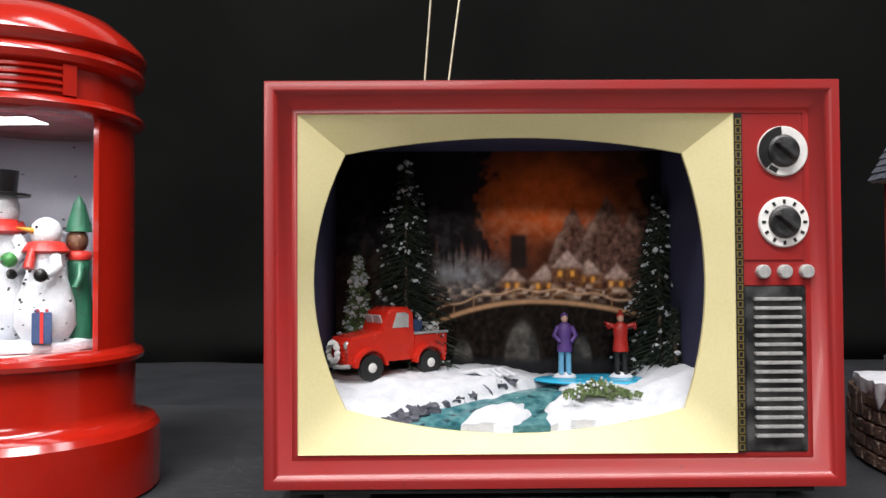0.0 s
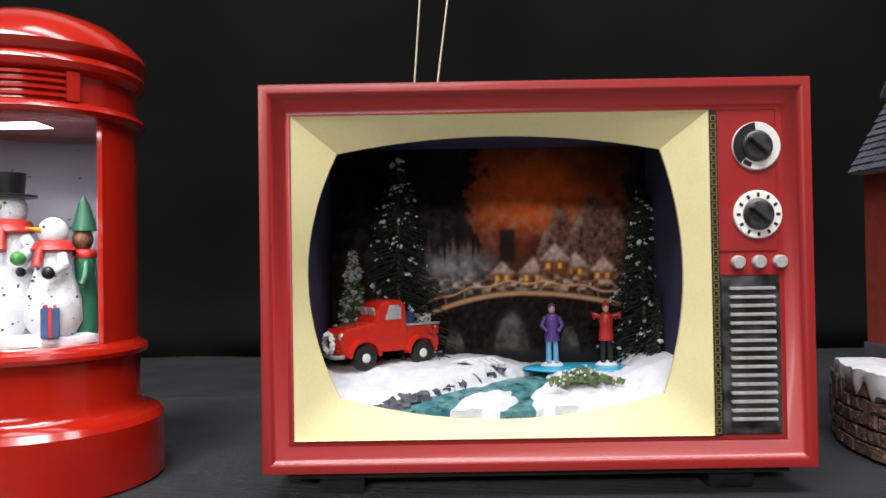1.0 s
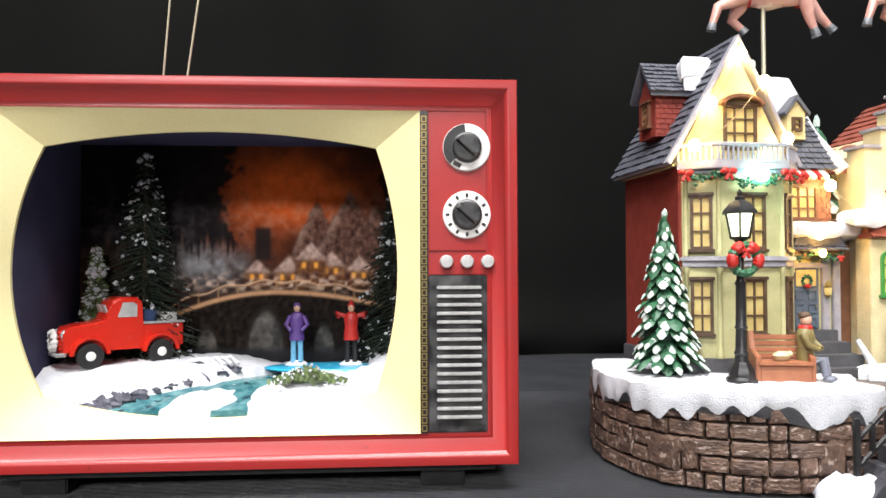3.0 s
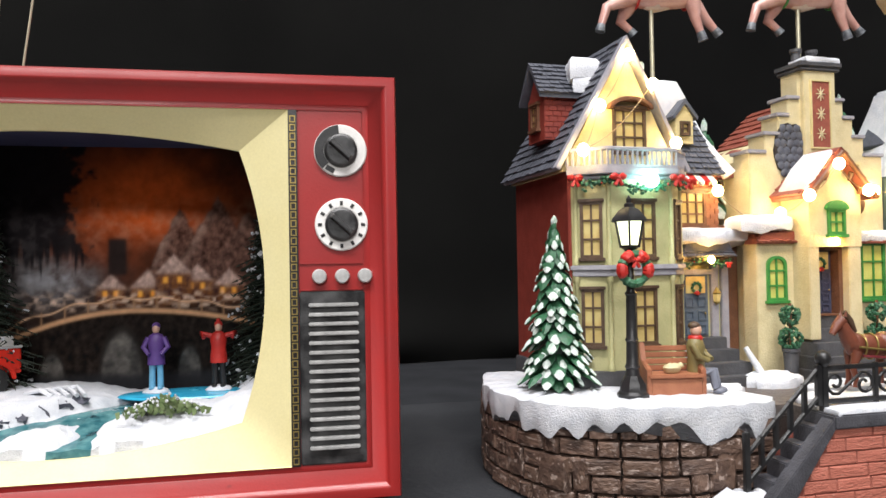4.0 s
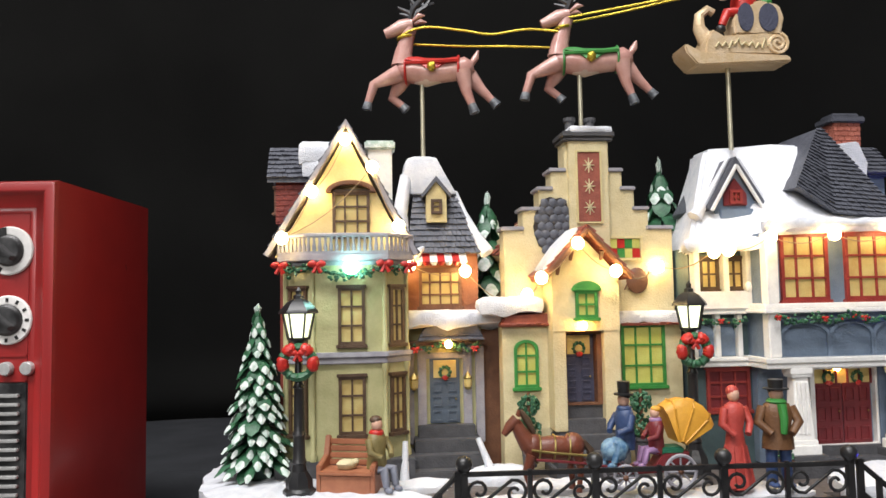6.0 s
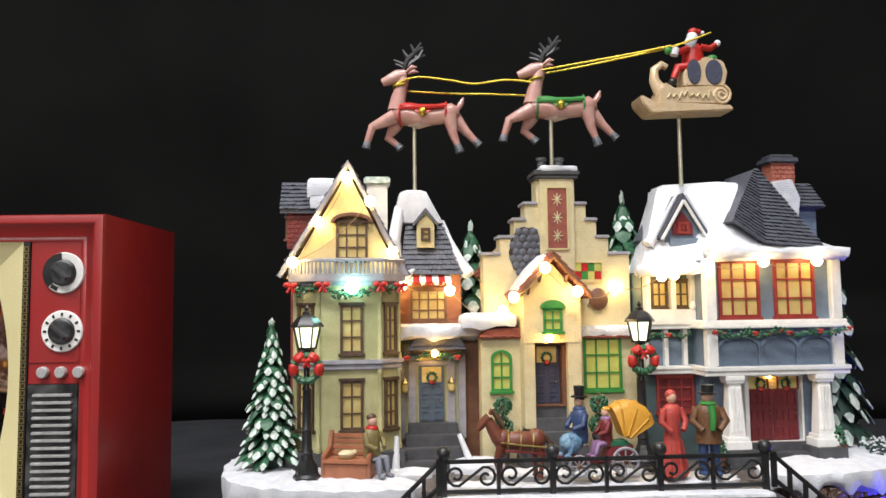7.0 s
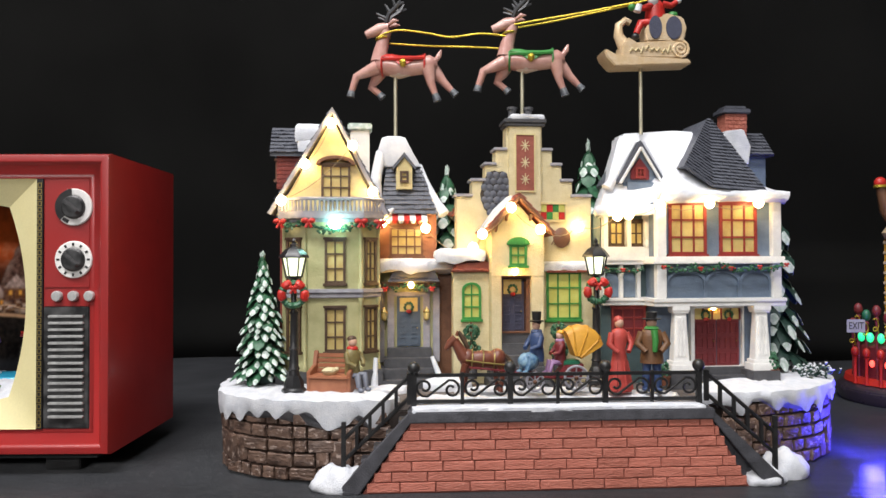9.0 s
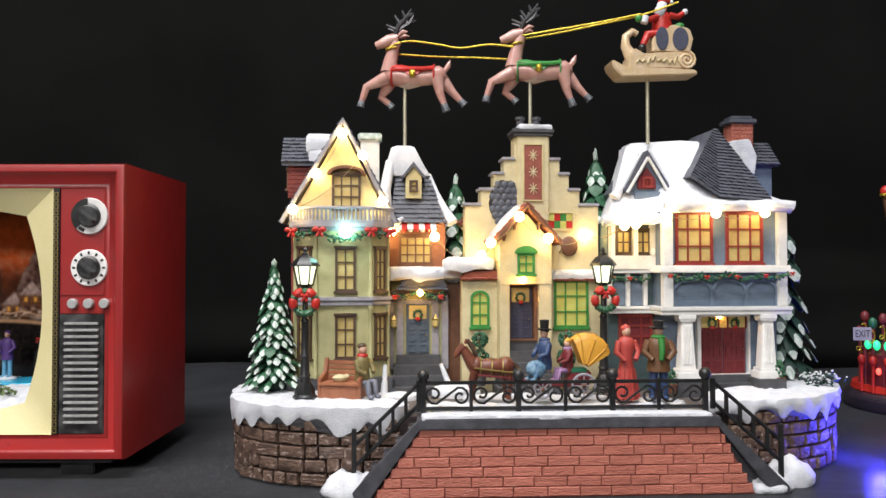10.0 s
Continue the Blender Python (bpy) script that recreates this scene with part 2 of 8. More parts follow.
# ---- mesh building ----
class Shape:
    """A bmesh under construction; m is the material slot of what is added next, M a local pose."""

    def __init__(self):
        self.bm, self.m, self.M = bmesh.new(), 0, Matrix()

    def v(self, x, y, z):
        return self.bm.verts.new(self.M @ Vector((x, y, z)))

    def f(self, vs):
        try:
            face = self.bm.faces.new(vs)
            face.material_index = self.m
        except ValueError:
            pass

    def loft(self, rings, closed=True, caps=True):
        rows = [[self.v(*p) for p in ring] for ring in rings]
        for a, b in zip(rows, rows[1:]):
            n = len(a)
            for i in range(n if closed else n - 1):
                j = (i + 1) % n
                self.f([a[i], a[j], b[j], b[i]])
        if caps and closed:
            self.f(rows[0][::-1])
            self.f(rows[-1])
        return self

    def box(self, x0, x1, y0, y1, z0, z1):
        return self.loft([[(x0, y0, z), (x1, y0, z), (x1, y1, z), (x0, y1, z)] for z in (z0, z1)])

    def prism(self, pts, y0, y1):
        return self.loft([[(x, y, z) for x, z in pts] for y in (y0, y1)])

    def slab(self, pts, z0, z1):
        return self.loft([[(x, y, z) for x, y in pts] for z in (z0, z1)])

    def ring(self, outer, inner, y0, y1):
        """A flat frame in x, z with a hole, from y0 to y1; outer and inner have equal counts."""
        rings = [[(x, y, z) for x, z in pts] for pts, y in ((outer, y0), (inner, y0), (inner, y1), (outer, y1), (outer, y0))]
        return self.loft(rings, caps=False)

    def lathe(self, profile, c=(0, 0, 0), seg=20, sx=1.0, sy=1.0, a0=0.0, a1=360.0):
        full = abs(a1 - a0) >= 359.9
        n = seg if full else seg + 1
        rings = []
        for r, z in profile:
            rings.append([(c[0] + sx * r * math.cos(radians(a0 + (a1 - a0) * i / seg)), c[1] + sy * r * math.sin(radians(a0 + (a1 - a0) * i / seg)), c[2] + z) for i in range(n)])
        return self.loft(rings, closed=full, caps=full)

    def ball(self, c, r, seg=10, rows=7, rough=0.0):
        r = (r, r, r) if isinstance(r, (int, float)) else r
        rings = []
        for j in range(rows + 1):
            a = -math.pi / 2 + math.pi * (0.04 + 0.92 * j / rows)
            ring = []
            for i in range(seg):
                b = 2 * math.pi * i / seg
                k = 1 + rough * random.uniform(-1, 1)
                ring.append((c[0] + k * r[0] * math.cos(a) * math.cos(b), c[1] + k * r[1] * math.cos(a) * math.sin(b), c[2] + k * r[2] * math.sin(a)))
            rings.append(ring)
        return self.loft(rings)

    def tube(self, pts, r, seg=7):
        pts = [Vector(p) for p in pts]
        rs = [r] * len(pts) if isinstance(r, (int, float)) else r
        rings = []
        for i, p in enumerate(pts):
            d = (pts[min(i + 1, len(pts) - 1)] - pts[max(i - 1, 0)]).normalized()
            ref = Vector((0, 1, 0)) if abs(d.y) < 0.9 else Vector((1, 0, 0))
            a = d.cross(ref).normalized()
            b = d.cross(a)
            rings.append([tuple(p + rs[i] * (a * math.cos(2 * math.pi * k / seg) + b * math.sin(2 * math.pi * k / seg))) for k in range(seg)])
        return self.loft(rings)

    def snow(self, outline, z, h, drip=0.0, bulge=0.002, step=0.004, lumps=0.0008):
        """A lumpy cap of snow on an outline in x, y, whose lower edge hangs down by up to drip."""
        pts = []
        for (ax, ay), (bx, by) in zip(outline, outline[1:] + outline[:1]):
            n = max(1, int(math.hypot(bx - ax, by - ay) / step))
            pts += [(ax + (bx - ax) * i / n, ay + (by - ay) * i / n) for i in range(n)]
        cx, cy = sum(p[0] for p in pts) / len(pts), sum(p[1] for p in pts) / len(pts)
        size = max(math.hypot(x - cx, y - cy) for x, y in pts)

        def jog(x, y, k):
            return noise.noise(Vector((x * 130, y * 130, k)))
        rings = []
        for out, zz, dr in ((bulge * 0.2, 0.0, 1.0), (bulge, 0.35 * h, 0.45), (bulge * 0.6, 0.8 * h, 0), (-0.12 * size, h, 0), (-0.5 * size, h * 1.02, 0)):
            ring = []
            for x, y in pts:
                d = math.hypot(x - cx, y - cy) + 1e-6
                k = max(0.05, 1 + (out + lumps * jog(x, y, out * 900)) / d)
                hang = drip * dr * max(0.0, 0.35 + 1.1 * noise.noise(Vector((x * 90, y * 90, 3.3))))
                ring.append((cx + (x - cx) * k, cy + (y - cy) * k, z + zz - hang + lumps * jog(x, y, 7 + zz * 50)))
            rings.append(ring)
        return self.loft(rings)


def mesh_of(shape, mats, bevel=0.0, smooth=40):
    bm = shape.bm
    bmesh.ops.recalc_face_normals(bm, faces=bm.faces)
    if bevel:
        edges = [e for e in bm.edges if len(e.link_faces) == 2 and e.calc_face_angle(0) > 0.6]
        bmesh.ops.bevel(bm, geom=edges, offset=bevel, segments=2, affect="EDGES", clamp_overlap=True)
    data = bpy.data.meshes.new("mesh")
    bm.to_mesh(data)
    bm.free()
    for m in mats if isinstance(mats, (list, tuple)) else [mats]:
        data.materials.append(m)
    data.polygons.foreach_set("use_smooth", [True] * len(data.polygons))
    data.set_sharp_from_angle(angle=radians(smooth))
    return data


def part(name, shape, mats, parent, label="", bevel=0.0, smooth=40):
    ob = new(name, mesh_of(shape, mats, bevel, smooth))
    ob.data.name = name
    ob.parent = parent
    if label:
        ob["label"] = label
    return ob


def thing(name, m, label, category, group="", kind=""):
    ob = new(name)
    ob.empty_display_size = 0.01
    ob.matrix_world = m
    return tagged(ob, label, category, group, kind)


def solid(name, shape, mats, m, label, category, group="", kind="", bevel=0.0, smooth=40):
    """A thing that is one mesh."""
    ob = new(name, mesh_of(shape, mats, bevel, smooth))
    ob.data.name = name
    ob.matrix_world = m
    return tagged(ob, label, category, group, kind)


def piece(name, data, parent, m):
    ob = new(name, data)
    ob.parent = parent
    ob.matrix_basis = m
    return ob


# ---- the setting: display table with a ribbed mat, black cloth behind, the shop around ----
s = Shape()
s.box(-1.2, 1.9, 0.286, 1.00, TABLE - 0.03, TABLE - 0.002)
table = thing("display_table", Matrix(), "white board display table covered by a grey ribbed mat", "table", kind="structure")
part("tabletop", s, WHITE_EDGE, table, bevel=0.001)
s = Shape()
PITCH = 0.0024
profile = []
y = 0.290
while y < 0.66:
    profile += [(y, TABLE), (y + PITCH * 0.45, TABLE), (y + PITCH * 0.55, TABLE - 0.0007), (y + PITCH * 0.95, TABLE - 0.0007)]
    y += PITCH
profile += [(1.00, TABLE)]
s.loft([[(x, py, pz) for py, pz in profile] for x in (-1.2, 1.9)], closed=False, caps=False)
part("ribbed_mat", s, MAT_GREY, table, "grey rubber mat with fine ribs", smooth=20)

s = Shape()
rings = []
for i in range(140):
    x = -1.3 + 3.3 * i / 139
    ring = []
    for j in range(60):
        z = TABLE + 0.001 + 0.95 * (j / 59) ** 1.3
        y = 0.97 + 0.018 * math.sin(x * 9 + 0.8 * math.sin(x * 4 + z * 3)) * min(1, 0.3 + z * 2) + 0.02 * noise.noise(Vector((x * 5, z * 4, 0)))
        y -= 0.05 * math.exp(-((z - 0.02) / 0.035) ** 2) * (0.6 + 0.8 * noise.noise(Vector((x * 7, 2, 0))))
        if x > 0.6:
            y -= 0.06 * min(1, (x - 0.6) / 0.15) / (1 + math.exp((z - 0.135) / 0.006))
        ring.append((x, y, z))
    rings.append(ring)
s.loft(rings, closed=False, caps=False)
solid("backdrop_cloth", s, CLOTH, Matrix(), "matt black cloth hanging in soft folds behind the table", "cloth", kind="structure", smooth=60)

ROOM = material("shop_wall_paint", (0.30, 0.29, 0.28), 0.8, scale=3, bump=0.05, fine=60)
ROOM_FLOOR = material("shop_floor", (0.22, 0.2, 0.19), 0.5, scale=4, bump=0.03, fine=60)
for name, b in (("wall_north", (-2.6, 3.4, 1.2, 1.3, -0.8, 1.9)), ("wall_south", (-2.6, 3.4, -4.6, -4.5, -0.8, 1.9)), ("wall_west", (-2.7, -2.6, -4.6, 1.3, -0.8, 1.9)), ("wall_east", (3.4, 3.5, -4.6, 1.3, -0.8, 1.9))):
    solid(name, Shape().box(*b), ROOM, Matrix(), "plain shop wall", "wall", kind="structure")
solid("floor", Shape().box(-2.7, 3.5, -4.6, 1.3, -0.9, -0.8), ROOM_FLOOR, Matrix(), "plain shop floor", "floor", kind="structure")
solid("ceiling", Shape().box(-2.7, 3.5, -4.6, 1.3, 1.9, 2.0), ROOM, Matrix(), "plain shop ceiling", "ceiling", kind="structure")
for px in (-0.9, 1.7):
    for py in (0.31, 0.96):
        part("table_leg", Shape().box(px - 0.02, px + 0.02, py - 0.02, py + 0.02, -0.8, TABLE - 0.03), WHITE_EDGE, table)

# ---- the television ----
TVX, TVY = 0.0485, 0.347
TVZ = -0.010
tv = thing("television_ornament", pose(TVX, TVY, TVZ), "red retro television ornament, cream bezel, winter scene inside", "television")
W, D = 0.1445, 0.124          # half width, depth
Z0, Z1 = 0.0195, 0.2235       # bottom and top above the table


def rect(x0, x1, z0, z1):
    return [(x0, z0), (x1, z0), (x1, z1), (x0, z1)]


# outer case: a moulded front frame, four sides, a back
s = Shape()
steps = [(0, 0.123, 0.0), (0.0, 0.004, 0.0), (0.001, 0.0008, 0.0), (0.005, 0.0, 0.0), (0.0065, 0.0012, 0.0), (0.008, 0.0035, 0), (0.0135, 0.0075, 0), (0.0145, 0.007, 0), (0.0165, 0.0075, 0), (0.0165, 0.0150, 0)]
rings = []
for inset, y, _ in steps:
    rings.append([(x, y, z) for x, z in rect(-W + inset, W - inset, Z0 + inset, Z1 - inset)])
s.loft(rings, caps=False)
part("case", s, RED_TV, tv, smooth=50)
s = Shape().box(-W + 0.002, W - 0.002, D - 0.004, D, Z0 + 0.002, Z1 - 0.002)
part("back_panel", s, BLACK, tv)

# cream bezel: a sloping funnel from a rectangle to the rounded screen edge
BX0, BX1, BZ0, BZ1 = -W + 0.0165, 0.0925, Z0 + 0.0165, Z1 - 0.0165


def screen_edge(k):
    """The bulged screen outline; k runs round from the lower left corner in four sides."""
    side, t = int(k), k - int(k)
    xl, xr, zb, zt = -0.1050, 0.0690, 0.0565, 0.1880
    bulge = 1 - (2 * t - 1) ** 2
    if side == 0:
        return xl + (xr - xl) * t, zb - 0.0125 * bulge
    if side == 1:
        return xr + 0.0115 * bulge, zb + (zt - zb) * t
    if side == 2:
        return xr + (xl - xr) * t, zt + 0.0085 * bulge
    return xl - 0.0165 * bulge, zt + (zb - zt) * t


N = 14
outer, inner = [], []
for side, (a, b) in enumerate((((BX0, BZ0), (BX1, BZ0)), ((BX1, BZ0), (BX1, BZ1)), ((BX1, BZ1), (BX0, BZ1)), ((BX0, BZ1), (BX0, BZ0)))):
    for i in range(N):
        t = i / N
        outer.append((a[0] + (b[0] - a[0]) * t, a[1] + (b[1] - a[1]) * t))
        inner.append(screen_edge(side + t))
s = Shape()
s.loft([[(x, 0.0062, z) for x, z in outer], [(x, 0.0068, z) for x, z in [(ox * 0.985 + ix * 0.015, oz * 0.985 + iz * 0.015) for (ox, oz), (ix, iz) in zip(outer, inner)]], [(x, 0.0150, z) for x, z in inner], [(x, 0.0172, z) for x, z in inner], [(x, 0.0172, z) for x, z in outer]], caps=False)
part("screen_bezel", s, CREAM, tv, "cream sloping screen surround", smooth=25)

# decorative strip of small squares
s = Shape().box(BX1, BX1 + 0.0042, 0.0062, 0.0172, BZ0, BZ1)
strip = part("trim_strip", s, BLACK, tv, "black strip with a chain of small brass squares")
s = Shape()
z = BZ0 + 0.001
while z < BZ1 - 0.004:
    s.ring(rect(BX1 + 0.0007, BX1 + 0.0035, z, z + 0.0034), rect(BX1 + 0.0012, BX1 + 0.0030, z + 0.0005, z + 0.0029), 0.0057, 0.0064)
    z += 0.0042
part("square_chain", s, GOLD_DULL, strip)

# control panel
PX0, PX1 = BX1 + 0.0042, W - 0.0165
s = Shape().box(PX0, PX1, 0.0075, 0.0172, BZ0, BZ1)
panel = part("control_panel", s, RED_TV, tv, bevel=0.0004)
s = Shape().box(PX0 + 0.0005, PX1 - 0.0005, 0.0068, 0.0078, 0.1322, 0.1336)
s.box(PX0 + 0.0005, PX1 - 0.0005, 0.0068, 0.0078, 0.1195, 0.1203)
part("panel_moulding", s, RED_TV, panel, bevel=0.0003)
KX = 0.1175
for kz, style in ((0.1875, 0), (0.1515, 1)):
    s = Shape()
    s.m = 0
    s.lathe([(0.0, 0), (0.0128, 0), (0.0128, 0.0010), (0.0122, 0.0016), (0.0085, 0.0016), (0.0085, 0.0012), (0.0, 0.0012)], seg=36)
    s.m = 1
    for i in range(12):
        a = radians(30 * i)
        if style == 1 or i in (7, 8, 9, 10):
            s.M = pose(0.0104 * math.sin(a), 0.0104 * math.cos(a), 0.0017, 0, 0, -30 * i)
            if style:
                s.box(-0.0007, 0.0007, -0.0010, 0.0010, -0.0003, 0.0002)
            else:
                s.box(-0.0022, 0.0022, -0.0012, 0.0012, -0.0003, 0.0002)
    s.M = Matrix()
    if style == 0:
        s.lathe([(0.0082, 0.0014), (0.0125, 0.0014), (0.0125, 0.0020), (0.0082, 0.0020)], seg=16, a0=95, a1=225)
    dial = part("dial", s, [WHITE, BLACK], panel, "pale dial ring with dark marks")
    dial.matrix_basis = pose(KX, 0.0075, kz, 90)
    s = Shape()
    prof = [(0.0, 0), (0.0080, 0), (0.0080, 0.0030), (0.0070, 0.0036), (0.0068, 0.0042), (0.0, 0.0042)]
    s.lathe(prof, seg=24)
    s.M = pose(0, 0, 0.0042, 0, 0, -42)
    s.loft([[(-0.0068, -0.0017, 0), (0.0068, -0.0017, 0), (0.0068, 0.0017, 0), (-0.0068, 0.0017, 0)], [(-0.0058, -0.0009, 0.0035), (0.0058, -0.0009, 0.0035), (0.0058, 0.0009, 0.0035), (-0.0058, 0.0009, 0.0035)]])
    part("knob_grip", s, BLACK_WORN, dial, "worn knob with a raised grip", bevel=0.0003)
for bx in (0.1065, 0.1175, 0.1285):
    s = Shape()
    s.lathe([(0.0, 0), (0.0036, 0), (0.0036, 0.003), (0.0030, 0.0038), (0.0, 0.0039)], seg=18)
    b = part("push_button", s, SILVER, panel, "pale silver push button")
    b.matrix_basis = pose(bx, 0.0080, 0.1265, 90)
# loudspeaker grille
s = Shape().box(PX0 + 0.0002, PX1 + 0.0003, 0.0066, 0.0172, BZ0 + 0.0002, 0.1193)
grille = part("speaker_grille", s, BLACK_WORN, tv, "worn black speaker grille with rubbed silver bars", bevel=0.0006)
for i in range(16):
    z = BZ0 + 0.0085 + i * 0.00455
    s = Shape().box(PX0 + 0.0045, PX1 - 0.0030, 0.0040, 0.0068, -0.0009, 0.0009)
    b = part("grille_bar", s, SILVER, grille, bevel=0.0004)
    b.matrix_basis = pose(0, 0, z)
# feet and aerial
for fx in (-0.105, 0.105):
    for fy in (0.026, 0.104):
        s = Shape()
        s.slab([(fx - 0.012, fy - 0.008), (fx + 0.012, fy - 0.008), (fx + 0.012, fy + 0.008), (fx - 0.012, fy + 0.008)], TABLE - TVZ, Z0 - 0.004)
        s.box(fx - 0.018, fx + 0.018, fy - 0.012, fy + 0.012, Z0 - 0.005, Z0 + 0.001)
        part("foot", s, BLACK, tv, bevel=0.0008)
part("base_rail", Shape().box(-W + 0.012, W - 0.012, 0.010, D - 0.008, Z0 - 0.004, Z0 + 0.001), BLACK, tv)
for ax, bx in ((-0.0669, -0.0632), (-0.0536, -0.0428)):
    part("aerial_rod", Shape().tube([(ax, 0.085, Z1 - 0.004), (bx + 0.006, 0.085, Z1 + 0.12)], 0.00065), ROD, tv, "thin steel aerial rod")
part("aerial_socket", Shape().lathe([(0.012, 0), (0.012, 0.0015), (0.007, 0.003), (0.0, 0.0032)], (-0.0602, 0.085, Z1), 20), BLACK, tv)

# inside of the television: lined box, print at the back
IY = 0.103
s = Shape()
s.loft([[(x, y, z) for x, z in rect(-0.122, 0.085, 0.040, 0.203)] for y in (0.0175, IY + 0.002)], caps=False)
part("screen_box", s, INNER, tv, "midnight blue lining of the screen box")

PRINT = bpy.data.materials.new("printed_card")
PRINT.use_nodes = True
ink = PRINT.node_tree.nodes.new("ShaderNodeVertexColor")
ink.layer_name = "ink"
PRINT.node_tree.links.new(ink.outputs["Color"], PRINT.node_tree.nodes["Principled BSDF"].inputs["Base Color"])
PRINT.node_tree.nodes["Principled BSDF"].inputs["Roughness"].default_value = 0.6
PRINT.node_tree.nodes["Principled BSDF"].inputs["Specular IOR Level"].default_value = 0.05


def soft(x, edge):
    return 1 / (1 + math.exp(max(-40, min(40, -x / edge))))


def fbm(x, z, k, seed=0.0):
    return noise.fractal(Vector((x * k, z * k, seed)), 1.0, 2.0, 4)


def arc_z(x):
    return 0.1085 - (x - 0.0025) ** 2 * (3.4 if x < 0.0025 else 2.0)


def ink_at(x, z):
    """The inks of the dusk landscape print: sky glow, trees, thatched cottages, snow, stone bridge, dark water."""
    n, n2, n3 = fbm(x, z, 45), fbm(x, z, 140, 5), 0.5 * fbm(x, z * 0.8, 300, 9)

    def over(c, ink_c, a):
        a = max(0.0, min(1.0, a))
        return [p + (q - p) * a for p, q in zip(c, ink_c)]
    c = [0.055, 0.033, 0.025]
    glow = math.exp(-((x - 0.010 + 0.01 * n) / 0.048) ** 2 - ((z - 0.170 + 0.008 * n) / (0.026 if z > 0.170 else 0.026)) ** 2)
    c = over(c, (0.80, 0.20, 0.050), 0.85 * glow)
    c = over(c, (0.45, 0.27, 0.20), soft(n2 - 0.05, 0.2) * 0.45 * math.exp(-((z - 0.158) / 0.012) ** 2))
    c = over(c, (0.40, 0.40, 0.42), math.exp(-((x + 0.044) / 0.024) ** 2 - ((z - 0.126) / 0.012) ** 2) * (0.70 + 0.6 * n2))
    # tall thatched roofs on the hill, each with a pale snowy edge
    for cx, top, slope, wide in ((0.0675, 0.166, 1.5, 0.022), (0.0285, 0.168, 2.0, 0.020), (0.0500, 0.174, 1.7, 0.022)):
        edge = top - abs(x - cx) * slope - z + 0.002 * n2
        body = soft(edge, 0.0008) * soft(z - 0.118, 0.002) * soft(wide - abs(x - cx), 0.001)
        c = over(c, (0.17 + 0.25 * n3, 0.10 + 0.16 * n3, 0.08 + 0.13 * n3), 0.92 * body)
        c = over(c, (0.42, 0.30, 0.25), (0.45 + 0.5 * n2) * body * soft(0.0045 - abs(edge - 0.0040), 0.0020) * soft(cx - x, 0.002))
    # low cottages: lit walls under snow-covered roofs
    for cx, top, wide in ((-0.010, 0.129, 0.010), (0.056, 0.131, 0.011), (0.010, 0.131, 0.012), (0.038, 0.134, 0.011), (0.0245, 0.140, 0.013)):
        edge = top - abs(x - cx) * 1.05 - z
        wall = soft(wide * 0.8 - abs(x - cx), 0.0006) * soft(top - wide * 0.75 - z, 0.0006) * soft(z - 0.111, 0.001)
        c = over(c, (0.20 + 0.2 * n3, 0.095 + 0.1 * n3, 0.05), 0.95 * wall)
        roof = soft(edge, 0.0006) * soft(z - top + wide * 0.85, 0.0007) * soft(wide - abs(x - cx), 0.0008)
        c = over(c, (0.56 + 0.35 * n3, 0.42 + 0.28 * n3, 0.37 + 0.24 * n3), 0.92 * roof)
        for wx in (cx - 0.35 * wide, cx + 0.25 * wide):
            c = over(c, (1.0, 0.50, 0.12), 0.9 * soft(0.0013 - abs(x - wx), 0.0003) * soft(0.0018 - abs(z - top + wide * 1.15), 0.0003))
    c = over(c, (0.05, 0.035, 0.032), soft(0.0050 - abs(x + 0.0065), 0.0004) * soft(0.0105 - abs(z - 0.1390), 0.0005))
    # dark trees: the willow with hanging twigs, firs at the side
    edge = -0.028 + 0.012 * n + 0.008 * n2 + 0.10 * max(0, z - 0.19)
    c = over(c, (0.022, 0.020, 0.023), 0.97 * soft(edge - x, 0.0012) * soft(z - 0.137 - 0.014 * fbm(x, 0, 300, 3), 0.0016))
    c = over(c, (0.11, 0.10, 0.10), 0.35 * soft(-0.037 - x, 0.004) * soft(n2 - 0.1, 0.1) * soft(0.168 - z, 0.006))
    c = over(c, (0.035, 0.026, 0.026), 0.95 * soft(x - 0.074 - 0.010 * n - 0.006 * n2, 0.0012))
    # snow lumps
    lump = math.sin(x * 520 + 3 * n2) * math.sin(z * 760 + 2 * n)
    band = math.exp(-((z - 0.1135 - 0.003 * n2) / 0.0050) ** 2) * soft(x + 0.060, 0.004) * soft(0.070 - x, 0.004)
    c = over(c, (0.70, 0.54, 0.44), band * (0.28 + 0.62 * lump))
    # bridge
    a = arc_z(x)
    c = over(c, (0.036 + 0.05 * n3, 0.027 + 0.037 * n3, 0.023 + 0.03 * n3), soft(a - z, 0.0004))
    c = over(c, (0.66, 0.42, 0.26), 0.9 * soft(0.0014 - abs(z - a + 0.0010), 0.0003))
    c = over(c, (0.75, 0.52, 0.36), 0.9 * soft(0.00050 - abs(z - a - 0.0062 + 0.0010 * math.sin(x * 260)), 0.0002))
    for k in range(-5, 8):
        px = 0.0025 + 0.0125 * k
        c = over(c, (0.42, 0.27, 0.17), 0.8 * soft(0.0005 - abs(x - px), 0.0002) * soft(0.0040 - abs(z - a - 0.0035), 0.0005))
